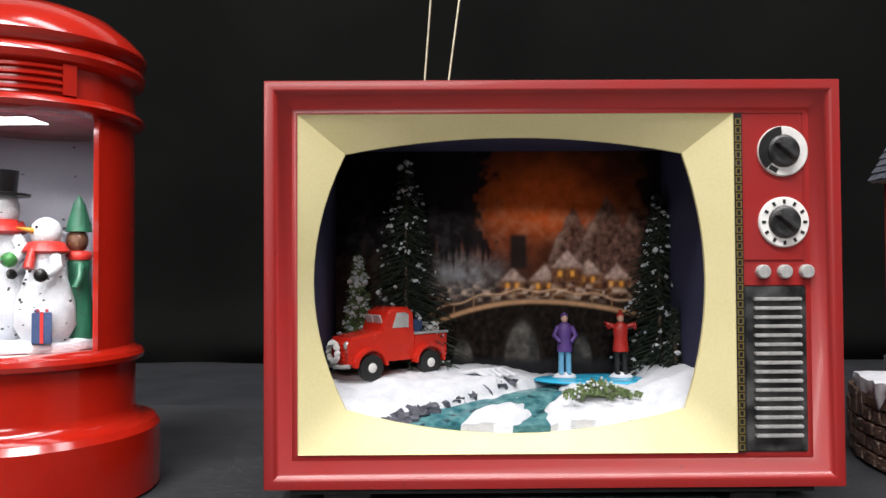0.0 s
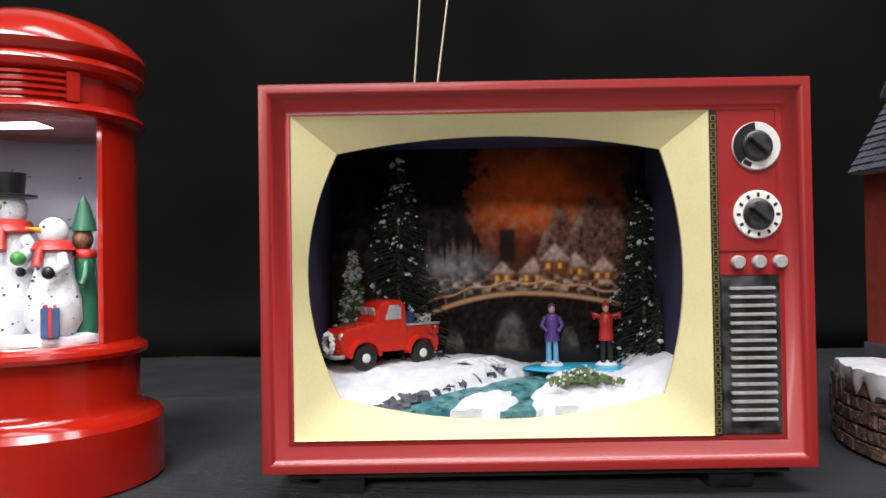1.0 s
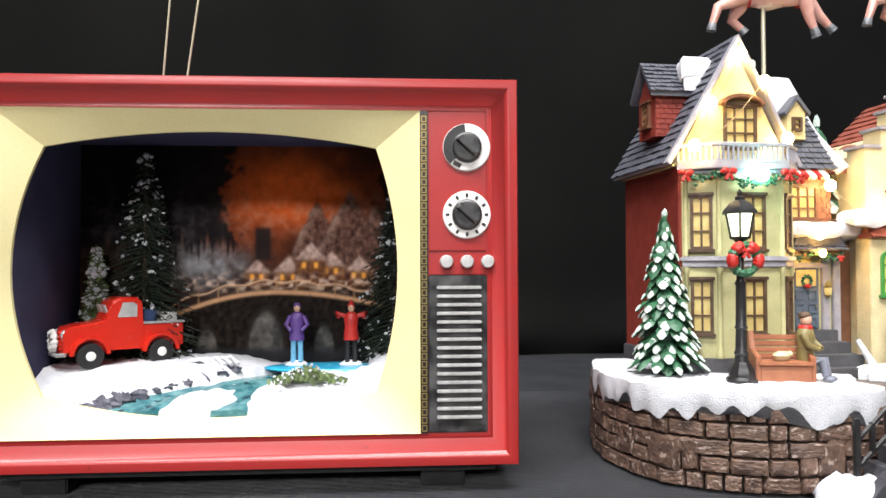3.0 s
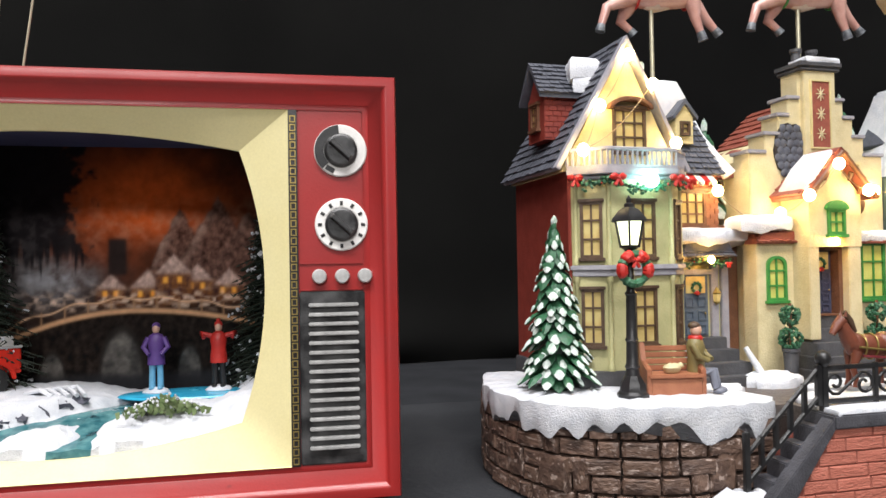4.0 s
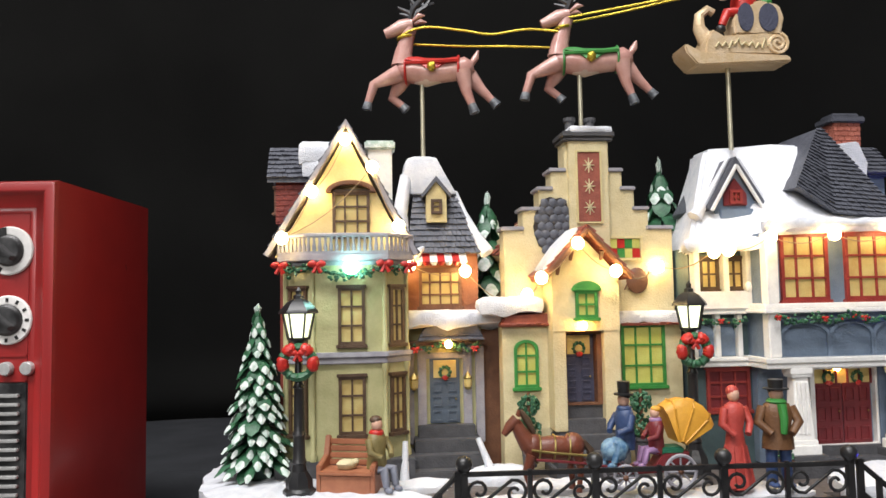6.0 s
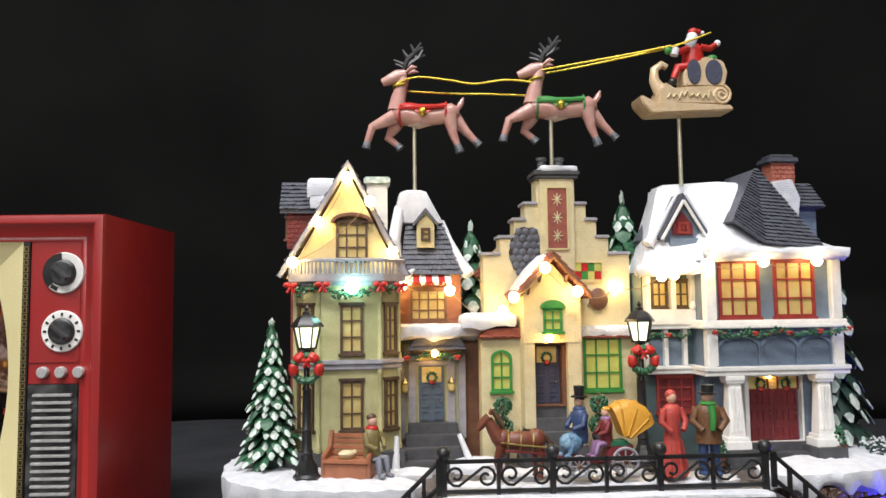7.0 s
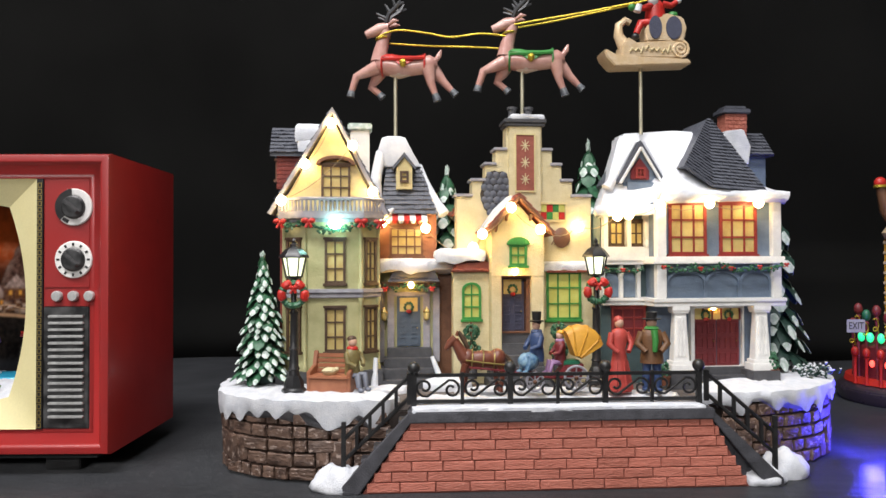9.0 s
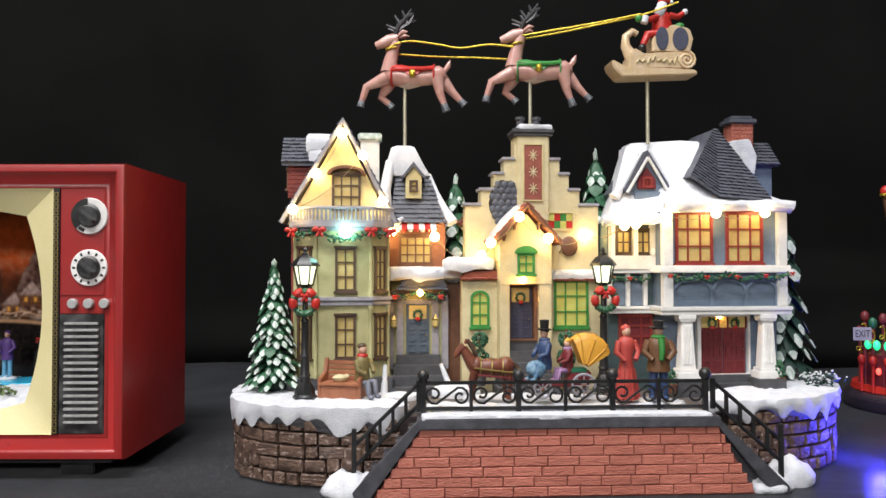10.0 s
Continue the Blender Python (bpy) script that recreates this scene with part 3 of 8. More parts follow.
    for ax, rx, rz in ((-0.0045, 0.0115, 0.026), (0.0330, 0.0065, 0.016), (-0.042, 0.0065, 0.014)):
        e = math.hypot((x - ax) / rx, (z - 0.070) / rz)
        c = over(c, (0.045, 0.038, 0.034), soft(1.12 - e, 0.02) if z > 0.06 else 0)
        c = over(c, (0.15 + 0.10 * n2, 0.14 + 0.09 * n2, 0.13 + 0.08 * n2), 0.9 * soft(0.95 - e, 0.03) if z > 0.06 else 0)
    c = over(c, (0.05, 0.05, 0.055), soft(0.071 - z, 0.0012))
    return [min(0.95, max(0.006, 0.95 * 1.40 * v ** 1.32 * (1 + 0.22 * n3 + 0.16 * n2))) for v in c]


s = Shape()
NX, NZ = 250, 196
s.loft([[(-0.122 + 0.207 * i / NX, IY, 0.040 + 0.163 * j / NZ) for i in range(NX + 1)] for j in range(NZ + 1)], closed=False, caps=False)
pr = part("back_print", s, PRINT, tv, "dim printed dusk landscape with cottages and a stone bridge")
layer = pr.data.color_attributes.new("ink", "FLOAT_COLOR", "POINT")
for v, d in zip(pr.data.vertices, layer.data):
    d.color = (*ink_at(v.co.x, v.co.z), 1.0)
part("print_card", Shape().box(-0.122, 0.085, IY + 0.0004, IY + 0.002, 0.040, 0.203), INNER, tv)


def wavy(cx, cz, rx, rz, n=40, jag=0.18, seed=0.0):
    out = []
    for i in range(n):
        a = 2 * math.pi * i / n
        k = 1 + jag * (noise.noise(Vector((3 * math.cos(a), 3 * math.sin(a), seed))) * 1.6 + random.uniform(-0.35, 0.35))
        out.append((cx + rx * k * math.cos(a), cz + rz * k * math.sin(a)))
    return out


# things in the television's winter scene: poses are given from the television's foot
TV = pose(TVX, TVY, TVZ)


def hill(u, v):
    """The snow's height in the scene, rising to the back, with the river's bed cut in."""
    side = min(1, max(0, (0.005 - u) / 0.03))
    z = 0.0500 + min(0.46 * (v - 0.0185), 0.0125 + 0.0035 * side) + 0.003 * side * max(0, v - 0.05) / 0.05 + 0.010 * max(0, u - 0.055) / 0.03
    z += 0.0016 * noise.noise(Vector((u * 80, v * 80, 1))) + 0.0009 * noise.noise(Vector((u * 260, v * 260, 8)))
    mid = -0.043 + (v - 0.018) * 0.98 + 0.003 * math.sin(v * 160)
    wid = max(0.010, 0.041 - 0.62 * (v - 0.018)) + 0.0022 * noise.noise(Vector((v * 160, u * 90, 4)))
    cut = 1 / (1 + math.exp((abs(u - mid) - wid) / 0.0016))
    wob = 0.005 * noise.noise(Vector((u * 120, v * 120, 6)))
    island = math.exp(-((u + 0.030 - 0.5 * (v - 0.02) + wob) / 0.0155) ** 4 - ((v - 0.022 + wob) / 0.0135) ** 2)
    pond = 1 / (1 + math.exp((math.hypot((u - 0.030) / 1.0, (v - 0.076) / 0.55) - 0.036) / 0.002))
    z -= 0.0085 * max(cut * (1 - min(1, 1.5 * island)), 0.35 * pond)
    return z


s = Shape()
rings = [[(-0.1215 + 0.206 * i / 130, 0.0177, 0.030) for i in range(131)]]
for j in range(60):
    v = 0.0178 + 0.0007 * (j == 0) * 0 + (IY - 0.004 - 0.0185) * j / 59
    rings.append([(-0.1215 + 0.206 * i / 130, v, hill(-0.1215 + 0.206 * i / 130, v)) for i in range(131)])
s.loft(rings, closed=False, caps=False)
solid("snow_ground", s, SNOW, TV, "lumpy painted snow bank with a river bed inside the television", "snow", kind="stuff", smooth=60)
s = Shape()
rings = [[(-0.095 + 0.135 * i / 50, 0.0177, 0.030) for i in range(51)]]
for j in range(30):
    v = 0.0178 + 0.075 * j / 29
    rings.append([(-0.095 + 0.135 * i / 50, v, 0.0478 + 0.0014 * noise.noise(Vector((i * 0.35 - j * 0.3, j * 0.12, 0))) + min(0.30 * (v - 0.0185), 0.0105)) for i in range(51)])
s.loft(rings, closed=False, caps=False)
solid("river", s, RIVER, TV, "teal glossy resin river flowing through the snow", "river", smooth=60)
s = Shape()
s.lathe([(0.0, 0), (0.030, 0), (0.031, 0.0008), (0.030, 0.0016), (0, 0.0016)], (0.0400, 0.076, 0.0615), 36, 1.32, 0.60)
solid("ice_pond", s, ICE, TV, "bright blue oval ice pond", "pond")
for cx, cy, n in ((-0.072, 0.024, 6), (-0.036, 0.048, 5)):
    for i in range(n):
        s = Shape()
        wide = 1.0 + 0.35 * math.sin(5.1 * i + 40 * cx)
        s.ball((cx + 0.0075 * i - 0.012, cy + 0.0052 * i - 0.006, 0.0490 + 0.30 * (cy + 0.0052 * i - 0.0245)), (0.0050 * wide, 0.0028, 0.0032 * wide), 9, 6, 0.5)
        solid("river_rock", s, ROCK, TV, "jagged blue-grey rock on the bank of the river", "rock", group="rocks along the river", smooth=20)


def toy_truck(m):
    t = thing("toy_truck", m, "red vintage toy pickup truck loaded with parcels, on snow", "truck")
    s = Shape()
    prof = [(0.000, 0.010), (0.000, 0.021), (0.003, 0.0245), (0.018, 0.0265), (0.022, 0.0275), (0.026, 0.0385), (0.030, 0.0405), (0.040, 0.0405), (0.0425, 0.038), (0.043, 0.0265), (0.0435, 0.0265), (0.0435, 0.010)]
    rings = [[(x, y, z * k + (1 - k) * 0.016) for x, z in prof] for y, k in ((-0.0115, 0.93), (-0.0105, 0.985), (-0.009, 1.0), (0.009, 1.0), (0.0105, 0.985), (0.0115, 0.93))]
    s.loft(rings)
    part("cab", s, TOY_RED, t, smooth=35)
    s = Shape().box(0.043, 0.067, -0.012, 0.012, 0.011, 0.0135).box(0.043, 0.067, -0.012, -0.0105, 0.013, 0.0245).box(0.043, 0.067, 0.0105, 0.012, 0.013, 0.0245).box(0.0655, 0.067, -0.012, 0.012, 0.013, 0.0245)
    part("cargo_bed", s, TOY_RED, t, bevel=0.0006)
    s = Shape().box(0.043, 0.0675, -0.0127, -0.0100, 0.0245, 0.0258).box(0.043, 0.0675, 0.0100, 0.0127, 0.0245, 0.0258)
    part("bed_rail", s, SILVER, t, bevel=0.0003)
    for x in (0.0135, 0.053):
        for y in (-0.0125, 0.0125):
            s = Shape()
            s.lathe([(0.0050, -0.0025), (0.0072, -0.0022), (0.0075, 0.0), (0.0072, 0.0022), (0.0050, 0.0025)], seg=18)
            w = part("wheel", s, TYRE, t)
            w.matrix_basis = pose(x, y, 0.008, 90)
            s = Shape().lathe([(0.0, -0.0031), (0.0016, -0.0031), (0.0027, -0.0026), (0.0027, 0.0026), (0.0016, 0.0031), (0, 0.0031)], seg=14)
            part("hubcap", s, WHITE, w, "white hubcap")
            s = Shape()
            pts = [(0.0108 * math.cos(radians(a)), 0.0108 * math.sin(radians(a))) for a in range(0, 181, 15)] + [(0.0086 * math.cos(radians(a)), 0.0086 * math.sin(radians(a))) for a in range(180, -1, -15)]
            s.prism([(x + px, 0.0085 + pz) for px, pz in pts], y - 0.0028, y + 0.0028)
            part("mudguard", s, TOY_RED, t, bevel=0.0005)
    for y in (-0.0118, 0.0113):
        s = Shape().prism([(0.0285, 0.029), (0.0395, 0.029), (0.0395, 0.036), (0.0375, 0.0375), (0.0315, 0.0375)], y, y + 0.0006)
        part("side_window", s, SILVER, t, "pale grey side window")
    s = Shape()
    s.M = pose(0.0238, 0, 0.033, 0, -20, 0)
    s.box(-0.0008, 0.0002, -0.0085, -0.0008, -0.0036, 0.0036).box(-0.0008, 0.0002, 0.0008, 0.0085, -0.0036, 0.0036)
    part("windscreen", s, SILVER, t, "pale grey divided windscreen", bevel=0.0003)
    s = Shape()
    for i in range(5):
        s.box(-0.0010, 0.001, -0.007 + 0.0006 * i, 0.007 - 0.0006 * i, 0.012 + 0.0022 * i, 0.0134 + 0.0022 * i)
    part("radiator", s, TOY_RED, t)
    part("bumper", Shape().tube([(0.001, -0.012, 0.0095), (-0.0025, -0.008, 0.009), (-0.003, 0, 0.009), (-0.0025, 0.008, 0.009), (0.001, 0.012, 0.0095)], 0.0012), SILVER, t)
    for y in (-0.0085, 0.0085):
        part("headlight", Shape().ball((0.001, y, 0.0205), (0.0018, 0.0024, 0.0024)), SILVER, t)
    s = Shape()
    for i in range(12):
        a = 2 * math.pi * i / 12
        s.ball((-0.003, 0.0050 * math.cos(a), 0.0165 + 0.0050 * math.sin(a)), 0.0019, 6, 5, 0.2)
    part("bonnet_wreath", s, WHITE, t, "frosted white wreath")
    return t


truck_m = TV @ pose(-0.1145, 0.0555, 0.0650, 0, 0, 36) @ Matrix.Scale(1.02, 4)
toy_truck(truck_m)
for k, (x, y, c) in enumerate(((0.048, -0.004, BLUE_COAT), (0.054, 0.004, WHITE), (0.061, -0.003, WHITE))):
    s = Shape().box(x - 0.0038, x + 0.0038, y - 0.004, y + 0.004, 0.0136, 0.0325 - 0.001 * k)
    s.m = 1
    s.box(x - 0.0041, x + 0.0041, y - 0.0008, y + 0.0008, 0.0136, 0.0328 - 0.001 * k)
    solid("parcel", s, [c, SILVER], truck_m, "small wrapped parcel in the truck bed", "parcel", bevel=0.0004)


def bristle_tree(m, h, r, n, mat, flock, label, squash=0.45):
    t = thing("bristle_tree", m, label, "tree")
    part("trunk", Shape().tube([(0, 0, 0), (0, 0, h * 0.98)], [0.0022, 0.0005]), BROWN_DARK, t)
    s, w = Shape(), Shape()
    for i in range(n):
        q = (i + 0.5) / n
        z = h * (0.06 + 0.92 * q ** 1.1)
        a = i * 2.39996 + random.uniform(-0.3, 0.3)
        ln = r * (1 - z / h) ** 0.85 * random.uniform(0.65, 1.12) + 0.001
        p0 = Vector((0, 0, z))
        p1 = Vector((ln * math.cos(a), squash * ln * math.sin(a), z - 0.32 * ln))
        s.tube([p0, (p0 + p1) / 2 + Vector((0, 0, 0.001)), p1], [0.0008, 0.0006, 0.0002], 4)
        for k in range(9):
            q2 = 0.2 + 0.8 * k / 8
            c = p0.lerp(p1, q2)
            d = Vector((random.uniform(-1, 1), random.uniform(-1, 1), random.uniform(-1, 0.6))).normalized() * 0.0042
            e = d.cross(p1 - p0).normalized() * 0.0007
            s.f([s.v(*(c - e)), s.v(*(c + e)), s.v(*(c + d))])
        if random.random() < flock:
            for q in range(3):
                c = p0.lerp(p1, random.uniform(0.45, 1.05)) + Vector((random.gauss(0, 0.0008), random.gauss(0, 0.0008), 0.0006))
                k = random.uniform(0.0003, 0.0011) * (1.5 if q == 0 else 1)
                w.ball(c, (k * random.uniform(0.8, 1.6), k * 1.2, k * random.uniform(0.6, 1.3)), 5, 4, 0.4)
    part("foliage", s, mat, t)
    part("flocking", w, SNOW, t, "clumps of white flocking")
    return t


bristle_tree(TV @ pose(-0.0770, 0.090, 0.062), 0.136, 0.040, 300, BRISTLE, 0.30, "dark bristle pine flecked with snow inside the television")
bristle_tree(TV @ pose(0.0790, 0.090, 0.058), 0.118, 0.036, 280, BRISTLE, 0.30, "dark bristle pine flecked with snow inside the television")
bristle_tree(TV @ pose(-0.1065, 0.090, 0.064), 0.074, 0.0140, 190, BRISTLE_LIGHT, 0.8, "small pale green frosted pine behind the toy truck")
bristle_tree(TV @ pose(0.082, 0.070, 0.060), 0.045, 0.012, 80, BRISTLE, 0.3, "low dark frosted pine beside the pond")
s, w = Shape(), Shape()
for i in range(320):
    u, v = random.gauss(0, 0.0085), random.gauss(0, 0.0035)
    c = Vector((0.029 + u, 0.036 + v, 0.0595 + max(0, 0.006 - 0.4 * abs(u)) * random.random()))
    d = Vector((random.uniform(-1, 1), random.uniform(-1, 1), random.uniform(0.2, 1))).normalized() * 0.0042
    e = d.cross(Vector((0.3, 1, 0.2))).normalized() * 0.0014
    s.f([s.v(*(c - e)), s.v(*(c + d * 0.6 + e)), s.v(*(c + d)), s.v(*(c + d * 0.4 - e * 1.4))])
    if i % 4 == 0:
        w.ball(c + d, 0.0008, 5, 4, 0.3)
bush = thing("frosted_bush", TV, "low green bush flecked with snow by the river", "bush")
part("foliage", s, BRISTLE_LIGHT, bush)
part("flocking", w, SNOW, bush)
for i in range(5):
    s = Shape()
    s.tube([(-0.045 + 0.003 * i, 0.070, 0.0670), (-0.036 + 0.004 * i, 0.064 + 0.002 * i, 0.0695), (-0.029 + 0.004 * i, 0.060, 0.0665)], 0.0012, 6)
    solid("snowy_log", s, SNOW, TV, "thin snow-covered log lying on the snow bank", "log", group="logs on the snow bank", smooth=30)


def figure(m, dims, mats, label, name="figurine", legs=True, arms=0.3, hat=None):
    """A standing painted figurine, one plain mesh. dims: height, body radius; mats: legs, coat, head, hat."""
    h, r = dims
    s = Shape()
    s.m = 0
    if legs:
        for k in (-1, 1):
            s.tube([(k * r * 0.45, 0, 0), (k * r * 0.42, 0, h * 0.25), (k * r * 0.35, 0, h * 0.48)], [r * 0.36, r * 0.34, r * 0.42], 8)
            s.ball((k * r * 0.45, -r * 0.35, h * 0.02), (r * 0.33, r * 0.62, h * 0.025), 8, 5)
        s.m = 1
        s.lathe([(r * 0.95, h * 0.36), (r * 0.92, h * 0.45), (r * 0.8, h * 0.58), (r * 0.92, h * 0.70), (r * 0.75, h * 0.79), (r * 0.3, h * 0.83)], seg=14, sy=0.72)
    else:
        s.m = 1
        s.lathe([(r * 1.25, 0), (r * 1.2, h * 0.06), (r * 0.85, h * 0.35), (r * 0.62, h * 0.55), (r * 0.85, h * 0.70), (r * 0.72, h * 0.79), (r * 0.25, h * 0.83)], seg=16, sy=0.8)
        for k in range(7):
            a = 0.4 + k * 0.9
            s.tube([(r * 1.2 * math.cos(a), r * 0.95 * math.sin(a), 0.001), (r * 0.8 * math.cos(a), r * 0.66 * math.sin(a), h * 0.4)], [r * 0.2, r * 0.06], 5)
    for k in (-1, 1):
        s.tube([(k * r * 0.8, 0, h * 0.76), (k * r * (0.95 + arms), -r * 0.2, h * (0.62 + 0.18 * (arms > 0.6))), (k * r * (0.55 + 1.6 * max(0, arms - 0.3)), -r * 0.75, h * (0.52 + 0.22 * (arms > 0.6)))], [r * 0.32, r * 0.3, r * 0.24], 7)
    s.m = 2
    s.ball((0, 0, h * 0.89), (r * 0.42, r * 0.45, h * 0.075), 12, 8)
    s.m = 3
    s.ball((0, r * 0.1, h * 0.925), (r * 0.47, r * 0.47, h * 0.06), 12, 6)
    if hat == "top":
        s.lathe([(r * 0.75, h * 0.935), (r * 0.75, h * 0.945), (r * 0.42, h * 0.95), (r * 0.46, h * 1.04), (0, h * 1.045)], seg=14)
    if hat == "pom":
        s.ball((0, 0, h * 0.99), r * 0.25, 8, 6)
    if hat == "scarf":
        s.m = 4
        s.lathe([(r * 0.5, h * 0.79), (r * 0.62, h * 0.815), (r * 0.45, h * 0.845)], seg=12)
        s.tube([(r * 0.1, -r * 0.6, h * 0.80), (r * 0.15, -r * 0.8, h * 0.66), (r * 0.1, -r * 0.78, h * 0.52)], [r * 0.28, r * 0.25, r * 0.2], 6)
        s.m = 3
        s.lathe([(r * 0.75, h * 0.935), (r * 0.75, h * 0.945), (r * 0.42, h * 0.95), (r * 0.46, h * 1.03), (0, h * 1.035)], seg=14)
    return solid(name, s, mats, m, label, "figurine", smooth=60)


for fx, fy, mats, label, hat in ((0.0185, 0.080, [JEANS, PURPLE, SKIN, PURPLE], "skater figurine in blue and purple on the ice pond", None), (0.0520, 0.0790, [BLACK, RED_PAINT, SKIN, RED_PAINT], "skater figurine in a red coat with arms out", "pom")):
    s = Shape().ball((fx, fy, 0.0635), (0.0072, 0.0055, 0.0026), 12, 6, 0.08)
    solid("snow_mound", s, SNOW, TV, "small snow mound under a skater", "snow")
    figure(TV @ pose(fx, fy, 0.0650), (0.0375, 0.0050), mats, label, arms=0.9 if hat else 0.35, hat=hat)

# ---- the post box snow globe ----
PB = pose(-0.2385, 0.4015, -0.010)
pb = thing("post_box_globe", PB, "glossy red pillar post box ornament with a snow globe window", "snow globe")
s = Shape()
s.lathe([(0.0, 0.005), (0.0670, 0.005), (0.0682, 0.0065), (0.0680, 0.040), (0.0655, 0.0435), (0.0585, 0.0450), (0.0555, 0.0480), (0.0545, 0.052), (0.0545, 0.0770), (0.0585, 0.0785), (0.0592, 0.0810), (0.0580, 0.0835), (0.0545, 0.0850), (0.0535, 0.0865), (0.0, 0.0865)], seg=72)
part("base", s, POST_RED, pb, smooth=35)
A0, A1 = -26, 210
s = Shape()
for r0, r1 in ((0.0535, 0.0505),):
    s.lathe([(r0, 0.0865), (r0, 0.2105), (r1, 0.2105), (r1, 0.0865), (r0, 0.0865)], seg=60, a0=A0, a1=A1)
for a in (A0, A1):
    s.M = pose(0, 0, 0, 0, 0, a)
    s.box(0.0500, 0.0540, -0.0006, 0.0006, 0.0865, 0.2105)
part("body", s, POST_RED, pb, smooth=35)
s = Shape()
s.lathe([(0.0, 0.2105), (0.0535, 0.2105), (0.0575, 0.2120), (0.0590, 0.2145), (0.0575, 0.2170), (0.0540, 0.2190), (0.0535, 0.2290), (0.0535, 0.2340), (0.0580, 0.2365), (0.0592, 0.2400), (0.0580, 0.2430), (0.0560, 0.2445), (0.0590, 0.2470), (0.0600, 0.2505), (0.0585, 0.2540), (0.0520, 0.2610), (0.0420, 0.2690), (0.0260, 0.2755), (0.0, 0.2785)], seg=72)
cap = part("cap", s, POST_RED, pb, smooth=35)
s = Shape()
for i in range(4):
    s.lathe([(0.0538, 0.2200 + 0.0038 * i), (0.0560, 0.2206 + 0.0038 * i), (0.0560, 0.2222 + 0.0038 * i), (0.0538, 0.2228 + 0.0038 * i)], seg=24, a0=-122, a1=-48)
s.lathe([(0.0538, 0.2185), (0.0565, 0.2190), (0.0565, 0.2350), (0.0538, 0.2355)], seg=4, a0=-48, a1=-41)
part("posting_slot", s, POST_RED, cap, smooth=35)
s = Shape().lathe([(0.0500, 0.087), (0.0500, 0.2105)], seg=48, a0=A0 + 4, a1=A1 - 4)
part("globe_backing", s, GLOBE_BACK, pb, "pale grey backing of the globe")
s = Shape()
s.lathe([(0.0528, 0.0868), (0.0528, 0.2103), (0.0518, 0.2103), (0.0518, 0.0868), (0.0528, 0.0868)], seg=40, a0=-150, a1=-30)
pane = part("window_pane", s, GLASS, pb, "clear curved plastic window")
pane.visible_shadow = False
s = Shape()
s.snow([(0.046 * math.cos(radians(a)), 0.046 * math.sin(radians(a))) for a in range(0, 360, 10)], 0.0866, 0.006, 0, 0.001, 0.004, 0.0015)
solid("globe_snow", s, SNOW, PB, "rough white snow floor inside the globe", "snow")


def snowman(x, y, h, r, turn, hat, mats):
    s = Shape()
    s.lathe([(0.7 * r, 0), (1.0 * r, 0.12 * h), (0.95 * r, 0.3 * h), (0.62 * r, 0.52 * h), (0.60 * r, 0.6 * h), (0.5 * r, 0.7 * h), (0.3 * r, 0.74 * h)], seg=18)
    s.ball((0, 0, 0.82 * h), (0.52 * r, 0.52 * r, 0.12 * h), 14, 10)
    for k in (-1, 1):
        s.tube([(k * 0.5 * r, 0, 0.64 * h), (k * 0.95 * r, -0.2 * r, 0.56 * h), (k * 0.9 * r, -0.7 * r, 0.5 * h)], [0.22 * r, 0.22 * r, 0.18 * r], 7)
    s.m = 1
    s.lathe([(0.62 * r, 0.66 * h), (0.78 * r, 0.68 * h), (0.6 * r, 0.745 * h), (0.35 * r, 0.76 * h)], seg=16)
    s.tube([(0.2 * r, -0.62 * r, 0.69 * h), (0.35 * r, -0.85 * r, 0.55 * h)], [0.14 * r, 0.18 * r], 6)
    s.m = 2
    s.tube([(0, -0.45 * r, 0.83 * h), (0, -1.05 * r, 0.85 * h)], [0.12 * r, 0.03 * r], 6)
    s.m = 3
    if hat == "top":
        s.lathe([(0.8 * r, 0.90 * h), (0.82 * r, 0.915 * h), (0.42 * r, 0.925 * h), (0.48 * r, 1.06 * h), (0, 1.07 * h)], seg=16)
    elif hat != "bare":
        s.lathe([(0.56 * r, 0.87 * h), (0.5 * r, 0.93 * h), (0.2 * r, 1.0 * h), (0, 1.03 * h)], seg=14)
    s.m = 4
    for k in (-1, 1):
        s.ball((k * 0.18 * r, -0.47 * r, 0.86 * h), 0.055 * r, 6, 4)
        s.ball((k * 0.9 * r, -0.75 * r, 0.5 * h), 0.24 * r, 8, 6)
    for k in range(3):
        s.ball((0, -(0.68 + 0.12 * k) * r, (0.56 - 0.12 * k) * h), 0.06 * r, 6, 4)
    return solid("snowman_figurine", s, mats, PB @ pose(x, y, 0.0915, 0, 0, turn), "white snowman figurine with a scarf inside the globe", "snowman", smooth=60)


snowman(0.0215, -0.026, 0.070, 0.0150, -30, "bare", [SNOW, RED_PAINT, YELLOW, SNOW, BLACK])
snowman(-0.0045, -0.022, 0.086, 0.0170, -10, "top", [SNOW, RED_PAINT, YELLOW, BLACK, GREEN_TRIM])
s = Shape()
s.lathe([(0.0075, 0), (0.0080, 0.012), (0.0052, 0.034), (0.0060, 0.042), (0.0030, 0.047)], seg=14)
s.tube([(0.005, -0.002, 0.040), (0.0095, -0.005, 0.033), (0.0105, -0.008, 0.028)], [0.0022, 0.0020, 0.0016], 7)
s.lathe([(0.0068, 0.0585), (0.0062, 0.062), (0.0030, 0.074), (0.0, 0.079)], seg=14)
s.m = 1
s.ball((0, -0.001, 0.0535), (0.0058, 0.0056, 0.0066), 12, 8)
s.m = 2
